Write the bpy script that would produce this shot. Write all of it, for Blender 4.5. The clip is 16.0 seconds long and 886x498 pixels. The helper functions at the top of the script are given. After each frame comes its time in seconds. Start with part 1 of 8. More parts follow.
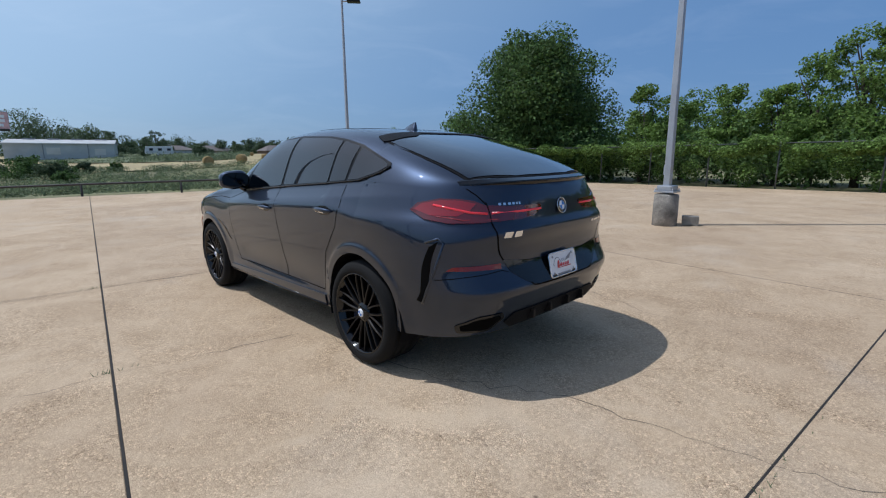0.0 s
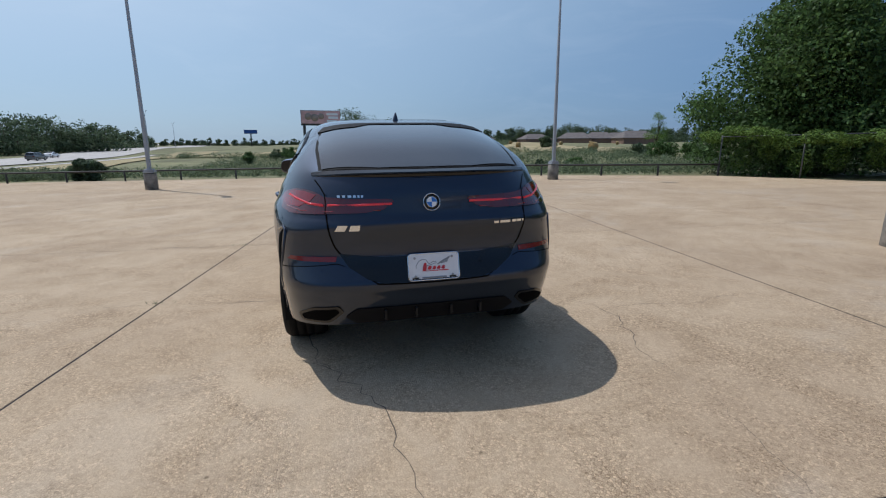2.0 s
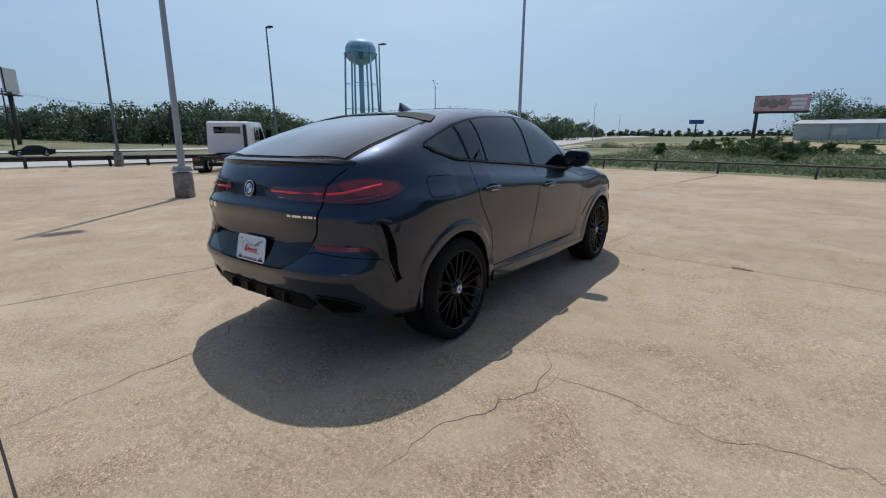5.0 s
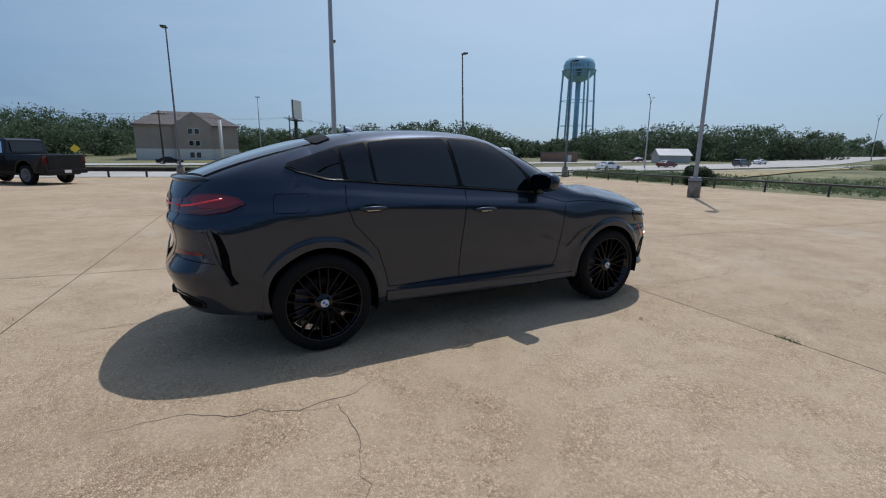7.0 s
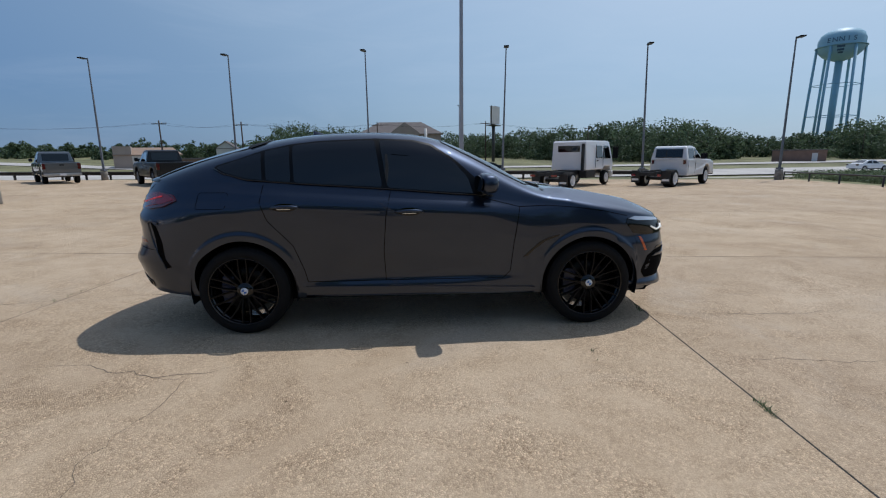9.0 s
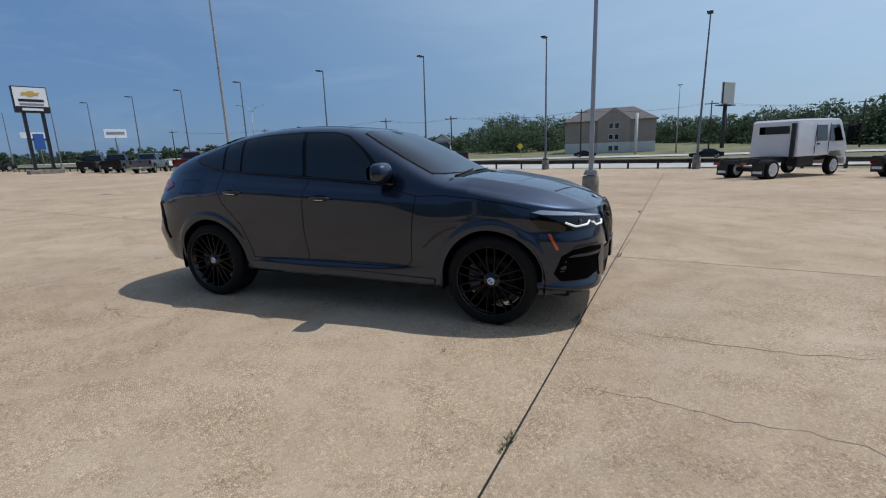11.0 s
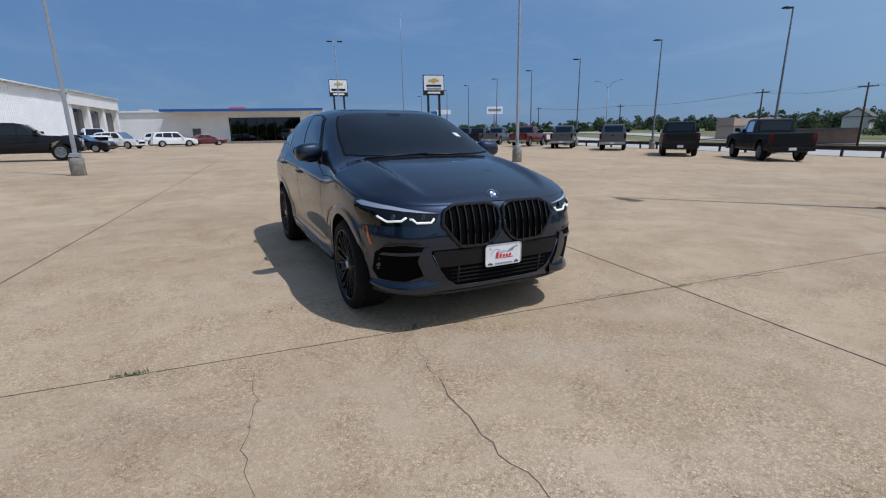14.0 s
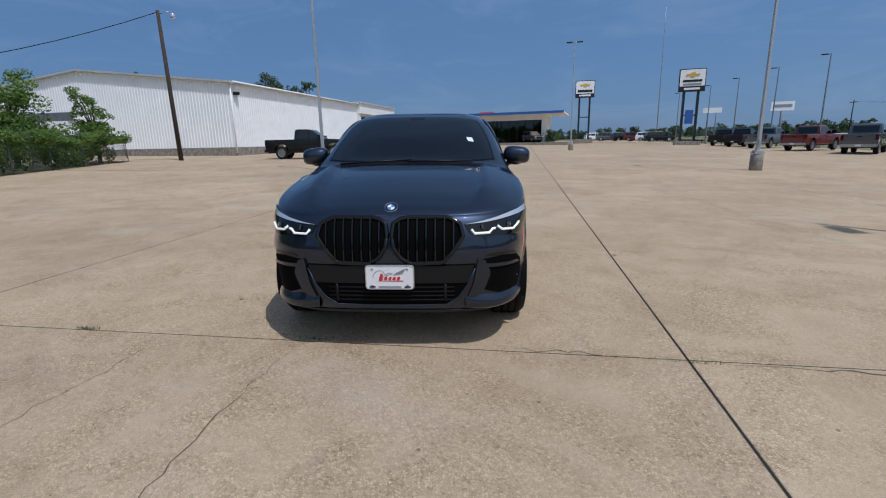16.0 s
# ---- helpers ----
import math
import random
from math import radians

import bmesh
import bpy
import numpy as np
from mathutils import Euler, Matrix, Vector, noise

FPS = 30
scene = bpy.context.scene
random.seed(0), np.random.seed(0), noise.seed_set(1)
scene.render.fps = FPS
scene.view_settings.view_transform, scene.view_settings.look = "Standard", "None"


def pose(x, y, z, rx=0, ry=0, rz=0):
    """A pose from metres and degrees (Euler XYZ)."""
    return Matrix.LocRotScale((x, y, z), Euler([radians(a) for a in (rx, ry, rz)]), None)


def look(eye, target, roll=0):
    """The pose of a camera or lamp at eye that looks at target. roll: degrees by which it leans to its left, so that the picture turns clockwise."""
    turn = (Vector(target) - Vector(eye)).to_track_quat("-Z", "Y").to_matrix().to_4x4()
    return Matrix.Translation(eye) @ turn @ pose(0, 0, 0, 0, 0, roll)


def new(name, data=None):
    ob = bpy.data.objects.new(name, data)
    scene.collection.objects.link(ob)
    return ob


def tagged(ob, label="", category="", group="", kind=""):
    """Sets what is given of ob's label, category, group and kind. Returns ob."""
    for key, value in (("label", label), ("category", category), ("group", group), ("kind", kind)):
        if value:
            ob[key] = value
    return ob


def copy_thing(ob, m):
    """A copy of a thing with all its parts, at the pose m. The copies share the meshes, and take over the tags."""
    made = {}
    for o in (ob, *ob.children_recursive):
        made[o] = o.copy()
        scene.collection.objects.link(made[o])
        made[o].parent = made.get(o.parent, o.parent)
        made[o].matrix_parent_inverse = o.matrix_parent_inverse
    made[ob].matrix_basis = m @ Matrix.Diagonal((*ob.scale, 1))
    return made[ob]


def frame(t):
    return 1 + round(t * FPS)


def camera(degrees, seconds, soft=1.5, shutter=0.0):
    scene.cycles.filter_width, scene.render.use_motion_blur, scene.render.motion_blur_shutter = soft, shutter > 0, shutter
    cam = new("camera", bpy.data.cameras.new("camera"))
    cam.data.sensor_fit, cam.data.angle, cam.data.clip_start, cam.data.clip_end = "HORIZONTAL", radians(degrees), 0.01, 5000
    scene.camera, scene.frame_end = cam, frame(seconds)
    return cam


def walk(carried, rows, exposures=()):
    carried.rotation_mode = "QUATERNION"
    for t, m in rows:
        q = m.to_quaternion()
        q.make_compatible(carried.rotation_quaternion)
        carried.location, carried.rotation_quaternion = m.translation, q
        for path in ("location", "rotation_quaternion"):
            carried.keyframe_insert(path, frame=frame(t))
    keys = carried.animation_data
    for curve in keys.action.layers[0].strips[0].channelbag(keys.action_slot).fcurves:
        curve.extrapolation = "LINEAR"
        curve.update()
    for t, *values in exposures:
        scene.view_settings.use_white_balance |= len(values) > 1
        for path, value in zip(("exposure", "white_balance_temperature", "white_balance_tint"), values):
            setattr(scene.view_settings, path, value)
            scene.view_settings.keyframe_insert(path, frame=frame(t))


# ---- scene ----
# the lot's gentle fall, against true up
LOT = Vector((-0.0093, -0.0106, 0.9999)).rotation_difference(Vector((0, 0, 1))).to_matrix().to_4x4()
cam = camera(87.1, 16.0, 1.15)
PATH = [
    (0.0, (-4.163, 2.706, 1.458), (-2.747, 1.349, 1.064), -0.90),
    (0.5, (-4.517, 2.259, 1.455), (-2.951, 1.077, 1.067), -0.90),
    (1.0, (-4.824, 1.713, 1.447), (-3.113, 0.755, 1.052), -0.90),
    (1.5, (-5.037, 1.183, 1.448), (-3.223, 0.446, 1.042), -1.10),
    (2.0, (-5.190, 0.566, 1.438), (-3.287, 0.123, 1.013), -0.90),
    (2.5, (-5.206, 0.004, 1.451), (-3.264, -0.170, 1.005), -0.70),
    (3.0, (-5.137, -0.620, 1.443), (-3.198, -0.472, 0.977), -0.50),
    (3.5, (-4.973, -1.154, 1.441), (-3.076, -0.737, 0.963), -0.60),
    (4.0, (-4.747, -1.764, 1.444), (-2.941, -1.047, 0.970), -0.40),
    (4.2, (-4.626, -1.957, 1.424), (-2.861, -1.143, 0.953), -0.20),
    (4.7, (-4.331, -2.496, 1.420), (-2.693, -1.444, 0.960), 0.02),
    (5.2, (-4.016, -2.961, 1.420), (-2.499, -1.734, 0.977), 0.18),
    (5.8, (-3.555, -3.465, 1.426), (-2.193, -2.062, 1.004), 0.35),
    (6.3, (-3.057, -3.876, 1.438), (-1.860, -2.327, 1.030), 0.50),
    (6.5, (-2.853, -4.008, 1.458), (-1.726, -2.405, 1.057), 0.60),
    (7.0, (-2.294, -4.343, 1.471), (-1.369, -2.613, 1.083), 0.70),
    (7.5, (-1.792, -4.519, 1.453), (-1.055, -2.700, 1.068), 0.50),
    (8.0, (-1.181, -4.740, 1.467), (-0.662, -2.847, 1.086), 0.20),
    (8.5, (-0.664, -4.823, 1.439), (-0.331, -2.887, 1.063), -0.10),
    (8.7, (-0.427, -4.854, 1.465), (-0.174, -2.906, 1.087), -0.20),
    (9.2, (0.145, -4.834, 1.456), (0.207, -2.872, 1.075), -0.36),
    (9.8, (0.941, -4.756, 1.435), (0.745, -2.804, 1.042), -0.63),
    (10.3, (1.611, -4.659, 1.417), (1.194, -2.745, 1.016), -0.90),
    (10.8, (2.213, -4.547, 1.410), (1.586, -2.692, 1.004), -1.20),
    (11.0, (2.468, -4.495, 1.420), (1.754, -2.672, 1.011), -1.50),
    (11.5, (2.998, -4.264, 1.412), (2.083, -2.535, 0.998), -1.80),
    (12.0, (3.604, -3.916, 1.418), (2.476, -2.321, 0.989), -1.90),
    (12.5, (4.055, -3.525, 1.420), (2.760, -2.068, 0.973), -1.70),
    (13.0, (4.554, -3.015, 1.420), (3.084, -1.739, 0.960), -1.10),
    (13.5, (4.878, -2.543, 1.411), (3.276, -1.443, 0.939), -0.60),
    (14.0, (5.167, -1.929, 1.429), (3.439, -1.045, 0.946), -0.30),
    (14.5, (5.273, -1.365, 1.419), (3.456, -0.688, 0.930), -0.30),
    (15.0, (5.359, -0.707, 1.438), (3.466, -0.279, 0.953), -0.20),
    (15.5, (5.338, -0.164, 1.424), (3.407, 0.034, 0.942), -0.40),
    (16.0, (5.272, 0.481, 1.436), (3.329, 0.392, 0.969), -0.60),
]
LIGHT = [(0.0, 0.08, 5830), (0.5, -0.02, 5850), (2.5, -0.05, 6000), (4.0, -0.06, 6000), (7.0, -0.16, 6000), (8.5, -0.15, 6000), (11.0, -0.10, 5980), (13.0, -0.06, 5910), (14.5, -0.09, 5860), (16.0, -0.18, 5850)]
walk(cam, [(t, LOT @ look(eye, target, roll)) for t, eye, target, roll in PATH], [(t, stops, kelvin, 10.0) for t, stops, kelvin in LIGHT])


# ---- world, sun ----
SUN_AZ, SUN_EL = 40.5, 61.2
world = bpy.data.worlds.new("sky")
scene.world = world
world.use_nodes = True
_n = world.node_tree.nodes
_sky = _n.new("ShaderNodeTexSky")
_sky.sky_type = "NISHITA"
_sky.sun_disc = False
_sky.sun_elevation = radians(SUN_EL)
_sky.sun_rotation = radians(90 - SUN_AZ)
_sky.air_density, _sky.dust_density, _sky.ozone_density = 1.0, 0.75, 3.0
_bg = _n["Background"]
_bg.inputs["Strength"].default_value = 0.092
# thin wisps of high cloud
_co = _n.new("ShaderNodeTexCoord")
_map = _n.new("ShaderNodeMapping")
_map.inputs["Scale"].default_value = (1.6, 2.6, 9.0)
_cl = _n.new("ShaderNodeTexNoise")
_cl.inputs["Scale"].default_value, _cl.inputs["Detail"].default_value, _cl.inputs["Roughness"].default_value, _cl.inputs["Distortion"].default_value = 1.7, 7.0, 0.62, 0.8
_rng = _n.new("ShaderNodeMapRange")
_rng.inputs["From Min"].default_value, _rng.inputs["From Max"].default_value, _rng.inputs["To Max"].default_value = 0.48, 0.85, 0.09
_mix = _n.new("ShaderNodeMix")
_mix.data_type = "RGBA"
_mix.inputs["B"].default_value = (9.0, 9.6, 10.5, 1)
_wl = world.node_tree.links
_wl.new(_co.outputs["Generated"], _map.inputs["Vector"])
_wl.new(_map.outputs[0], _cl.inputs["Vector"])
_wl.new(_cl.outputs["Fac"], _rng.inputs["Value"])
_wl.new(_rng.outputs[0], _mix.inputs["Factor"])
_hue = _n.new("ShaderNodeMix")
_hue.data_type, _hue.blend_type = "RGBA", "MULTIPLY"
_hue.inputs["Factor"].default_value, _hue.inputs["B"].default_value = 1.0, (0.95, 1.0, 1.06, 1)
_wl.new(_sky.outputs[0], _hue.inputs["A"])
# summer haze, brighter towards the sun and thinner overhead
_dot = _n.new("ShaderNodeVectorMath")
_dot.operation = "DOT_PRODUCT"
_dot.inputs[1].default_value = (math.cos(radians(SUN_AZ)) * math.cos(radians(SUN_EL)), math.sin(radians(SUN_AZ)) * math.cos(radians(SUN_EL)), math.sin(radians(SUN_EL)))
_half = _n.new("ShaderNodeMapRange")
_half.inputs["From Min"].default_value = -1.0
_ramp = _n.new("ShaderNodeValToRGB")
_e = _ramp.color_ramp.elements
_e[0].position, _e[0].color = 0.25, (0.022, 0.045, 0.088, 1)
_e[1].position, _e[1].color = 1.0, (0.50, 0.50, 0.48, 1)
for _p, _c in ((0.45, (0.029, 0.056, 0.102, 1)), (0.56, (0.036, 0.064, 0.109, 1)), (0.65, (0.060, 0.090, 0.128, 1)), (0.70, (0.083, 0.115, 0.149, 1)), (0.78, (0.114, 0.148, 0.180, 1)), (0.86, (0.165, 0.193, 0.216, 1)), (0.925, (0.255, 0.27, 0.278, 1)), (0.97, (0.36, 0.365, 0.36, 1))):
    _e.new(_p).color = _c
_veil = _n.new("ShaderNodeVectorMath")
_veil.operation = "SCALE"
_veil.inputs["Scale"].default_value = 4 / 0.092
_sep = _n.new("ShaderNodeSeparateXYZ")
_thin = _n.new("ShaderNodeMapRange")
_thin.inputs["From Min"].default_value, _thin.inputs["From Max"].default_value = 0.22, 0.85
_thin.inputs["To Min"].default_value, _thin.inputs["To Max"].default_value = 0.75, 0.16
_haze = _n.new("ShaderNodeMix")
_haze.data_type = "RGBA"
_wl.new(_co.outputs["Generated"], _dot.inputs[0])
_wl.new(_dot.outputs["Value"], _half.inputs["Value"])
_wl.new(_half.outputs[0], _ramp.inputs["Fac"])
_wl.new(_ramp.outputs["Color"], _veil.inputs[0])
_wl.new(_co.outputs["Generated"], _sep.inputs[0])
_wl.new(_sep.outputs["Z"], _thin.inputs["Value"])
_wl.new(_thin.outputs[0], _haze.inputs["Factor"])
_wl.new(_hue.outputs["Result"], _haze.inputs["A"])
_wl.new(_veil.outputs[0], _haze.inputs["B"])
_wl.new(_haze.outputs["Result"], _mix.inputs["A"])
_wl.new(_mix.outputs["Result"], _bg.inputs["Color"])
sun = new("sun", bpy.data.lights.new("sun", "SUN"))
sun.data.energy, sun.data.angle, sun.data.color = 2.9, radians(0.55), (1.0, 0.955, 0.90)
_d = Vector((math.cos(radians(SUN_AZ)) * math.cos(radians(SUN_EL)), math.sin(radians(SUN_AZ)) * math.cos(radians(SUN_EL)), math.sin(radians(SUN_EL))))
sun.matrix_world = look(_d * 50, (0, 0, 0))


# ---- materials ----
def mat(name, color, rough=0.5, metal=0.0, vary=0.0, scale=4.0, grain=0.0, grain_scale=60.0, bump=0.0, bump_scale=40.0,
        coat=0.0, spec=0.5, emit=None, per_object=0.0, per_island=0.0, trans=0.0, sheen_rough=None):
    """A procedural surface: base colour with slow stains and fine grain, relief, gloss."""
    m = bpy.data.materials.new(name)
    m.use_nodes = True
    nt = m.node_tree
    N, L = nt.nodes, nt.links
    b = N["Principled BSDF"]
    b.inputs["Base Color"].default_value = (*color, 1)
    b.inputs["Roughness"].default_value = rough
    b.inputs["Metallic"].default_value = metal
    b.inputs["Specular IOR Level"].default_value = spec
    b.inputs["Coat Weight"].default_value = coat
    b.inputs["Coat Roughness"].default_value = 0.02
    b.inputs["Coat IOR"].default_value = 1.5
    b.inputs["Transmission Weight"].default_value = trans
    if emit:
        b.inputs["Emission Color"].default_value = (*emit[:3], 1)
        b.inputs["Emission Strength"].default_value = emit[3]
    out = None
    co = N.new("ShaderNodeTexCoord")

    def noise_node(s, detail=5.0, rgh=0.6):
        n = N.new("ShaderNodeTexNoise")
        n.inputs["Scale"].default_value = s
        n.inputs["Detail"].default_value = detail
        n.inputs["Roughness"].default_value = rgh
        L.new(co.outputs["Object"], n.inputs["Vector"])
        return n

    def mul(prev, fac, lo, hi):
        r = N.new("ShaderNodeMapRange")
        r.inputs["From Min"].default_value, r.inputs["From Max"].default_value = 0.3, 0.7
        r.inputs["To Min"].default_value, r.inputs["To Max"].default_value = lo, hi
        L.new(fac, r.inputs["Value"])
        x = N.new("ShaderNodeVectorMath")
        x.operation = "SCALE"
        if prev is None:
            x.inputs[0].default_value = color
        else:
            L.new(prev, x.inputs[0])
        L.new(r.outputs["Result"], x.inputs["Scale"])
        return x.outputs[0]

    if vary:
        out = mul(out, noise_node(scale).outputs["Fac"], 1 - vary, 1 + vary)
    if grain:
        out = mul(out, noise_node(grain_scale, 3.0, 0.7).outputs["Fac"], 1 - grain, 1 + grain)
    if per_object or per_island:
        if per_object:
            i = N.new("ShaderNodeObjectInfo").outputs["Random"]
        else:
            i = N.new("ShaderNodeNewGeometry").outputs["Random Per Island"]
        k = per_object or per_island
        r = N.new("ShaderNodeMapRange")
        r.inputs["To Min"].default_value, r.inputs["To Max"].default_value = 1 - k, 1 + k
        L.new(i, r.inputs["Value"])
        x = N.new("ShaderNodeVectorMath")
        x.operation = "SCALE"
        if out is None:
            x.inputs[0].default_value = color
        else:
            L.new(out, x.inputs[0])
        L.new(r.outputs["Result"], x.inputs["Scale"])
        out = x.outputs[0]
    if out is not None:
        L.new(out, b.inputs["Base Color"])
    if bump:
        bp = N.new("ShaderNodeBump")
        bp.inputs["Strength"].default_value = bump
        bp.inputs["Distance"].default_value = 0.01
        L.new(noise_node(bump_scale, 4.0, 0.65).outputs["Fac"], bp.inputs["Height"])
        L.new(bp.outputs[0], b.inputs["Normal"])
    return m


def leaf_mat(name, color, per_island=0.5):
    """A leaf that lets part of the light through."""
    m = mat(name, color, rough=0.6, per_island=per_island, spec=0.2)
    N, L = m.node_tree.nodes, m.node_tree.links
    b = N["Principled BSDF"]
    t = N.new("ShaderNodeBsdfTranslucent")
    L.new(b.inputs["Base Color"].links[0].from_socket, t.inputs["Color"])
    x = N.new("ShaderNodeMixShader")
    x.inputs[0].default_value = 0.38
    L.new(b.outputs[0], x.inputs[1])
    L.new(t.outputs[0], x.inputs[2])
    L.new(x.outputs[0], N["Material Output"].inputs["Surface"])
    return m


def concrete_mat():
    m = mat("concrete", (0.5, 0.4, 0.29), rough=0.85, spec=0.25)
    nt = m.node_tree
    N, L = nt.nodes, nt.links
    b = N["Principled BSDF"]
    geo = N.new("ShaderNodeNewGeometry")

    def nz(s, detail, rgh, dist=0.0):
        n = N.new("ShaderNodeTexNoise")
        n.inputs["Scale"].default_value = s
        n.inputs["Detail"].default_value = detail
        n.inputs["Roughness"].default_value = rgh
        n.inputs["Distortion"].default_value = dist
        L.new(geo.outputs["Position"], n.inputs["Vector"])
        return n.outputs["Fac"]

    def ramp(fac, stops):
        r = N.new("ShaderNodeValToRGB")
        e = r.color_ramp.elements
        e[0].position, e[0].color = stops[0][0], (*stops[0][1], 1)
        e[1].position, e[1].color = stops[-1][0], (*stops[-1][1], 1)
        for p, c in stops[1:-1]:
            x = e.new(p)
            x.color = (*c, 1)
        L.new(fac, r.inputs["Fac"])
        return r.outputs["Color"]

    def mix(a, c, mode, f):
        x = N.new("ShaderNodeMix")
        x.data_type, x.blend_type = "RGBA", mode
        if isinstance(f, float):
            x.inputs["Factor"].default_value = f
        else:
            L.new(f, x.inputs["Factor"])
        L.new(a, x.inputs["A"])
        L.new(c, x.inputs["B"])
        return x.outputs["Result"]

    base = ramp(nz(0.35, 6, 0.62, 0.4), [(0.3, (0.430, 0.323, 0.216)), (0.5, (0.488, 0.374, 0.252)), (0.72, (0.552, 0.434, 0.304))])
    mid = ramp(nz(1.7, 6, 0.7, 0.8), [(0.32, (0.86, 0.84, 0.81)), (0.55, (1.0, 1.0, 1.0)), (0.72, (1.08, 1.08, 1.08))])
    col = mix(base, mid, "MULTIPLY", 0.75)
    # smooth trowelled cement, worn through to pebbles in patches
    wear = nz(1.15, 9, 0.68, 1.2)
    worn = ramp(wear, [(0.38, (0.12, 0.12, 0.12)), (0.52, (0.55, 0.55, 0.55)), (0.66, (0.95, 0.95, 0.95))])
    pebble = N.new("ShaderNodeTexVoronoi")
    pebble.inputs["Scale"].default_value = 78
    L.new(geo.outputs["Position"], pebble.inputs["Vector"])
    gap = N.new("ShaderNodeTexVoronoi")
    gap.feature = "DISTANCE_TO_EDGE"
    gap.inputs["Scale"].default_value = 78
    L.new(geo.outputs["Position"], gap.inputs["Vector"])
    peb = ramp(pebble.outputs["Color"], [(0.0, (0.42, 0.38, 0.34)), (0.24, (0.86, 0.83, 0.80)), (0.62, (1.10, 1.09, 1.07)), (1.0, (1.6, 1.57, 1.52))])
    # shade between the pebbles, darkened into the colour along their edges
    pebble_shade = ramp(gap.outputs["Distance"], [(0.02, (0.52, 0.47, 0.42)), (0.10, (1.0, 1.0, 1.0))])
    col = mix(col, peb, "MULTIPLY", worn)
    col = mix(col, pebble_shade, "MULTIPLY", worn)
    grit = ramp(nz(160, 3, 0.7, 0.6), [(0.34, (0.72, 0.69, 0.66)), (0.50, (1.0, 1.0, 1.0)), (0.68, (1.18, 1.17, 1.15))])
    col = mix(col, grit, "MULTIPLY", 0.8)
    # grey cement stains and a few dark spots
    stain = ramp(nz(0.55, 7, 0.65, 0.6), [(0.54, (0.0, 0.0, 0.0)), (0.72, (0.35, 0.35, 0.35))])
    grey = N.new("ShaderNodeRGB")
    grey.outputs[0].default_value = (0.50, 0.43, 0.345, 1)
    col = mix(col, grey.outputs[0], "MIX", stain)
    dots = N.new("ShaderNodeTexVoronoi")
    dots.inputs["Scale"].default_value = 3.1
    L.new(geo.outputs["Position"], dots.inputs["Vector"])
    pits = ramp(dots.outputs["Distance"], [(0.02, (0.2, 0.18, 0.16)), (0.045, (1, 1, 1))])
    col = mix(col, pits, "MULTIPLY", 0.7)
    info = N.new("ShaderNodeObjectInfo")
    tone = ramp(info.outputs["Random"], [(0, (0.95, 0.95, 0.96)), (1, (1.05, 1.05, 1.04))])
    col = mix(col, tone, "MULTIPLY", 1.0)
    L.new(col, b.inputs["Base Color"])
    rise = N.new("ShaderNodeMath")
    rise.operation = "MULTIPLY"
    L.new(gap.outputs["Distance"], rise.inputs[0])
    L.new(worn, rise.inputs[1])
    both = N.new("ShaderNodeMath")
    both.operation = "MULTIPLY_ADD"
    both.inputs[1].default_value = 0.35
    L.new(nz(70, 4, 0.7), both.inputs[0])
    L.new(rise.outputs[0], both.inputs[2])
    bp = N.new("ShaderNodeBump")
    bp.inputs["Strength"].default_value, bp.inputs["Distance"].default_value = 0.9, 0.010
    L.new(both.outputs[0], bp.inputs["Height"])
    L.new(bp.outputs[0], b.inputs["Normal"])
    return m


def tint_glass(name, tint, ior=1.5, sheets=1.0, coat_rough=0.0):
    """Thin tinted glass: a mirror coat over darkened see-through."""
    m = bpy.data.materials.new(name)
    m.use_nodes = True
    N, L = m.node_tree.nodes, m.node_tree.links
    N.remove(N["Principled BSDF"])
    f = N.new("ShaderNodeFresnel")
    f.inputs["IOR"].default_value = ior
    g = N.new("ShaderNodeBsdfGlossy")
    g.inputs["Roughness"].default_value = coat_rough
    t = N.new("ShaderNodeBsdfTransparent")
    t.inputs["Color"].default_value = (*tint, 1)
    k = N.new("ShaderNodeMath")
    k.operation, k.use_clamp = "MULTIPLY", True
    k.inputs[1].default_value = sheets
    L.new(f.outputs[0], k.inputs[0])
    x = N.new("ShaderNodeMixShader")
    L.new(k.outputs[0], x.inputs[0])
    L.new(t.outputs[0], x.inputs[1])
    L.new(g.outputs[0], x.inputs[2])
    L.new(x.outputs[0], N["Material Output"].inputs["Surface"])
    return m


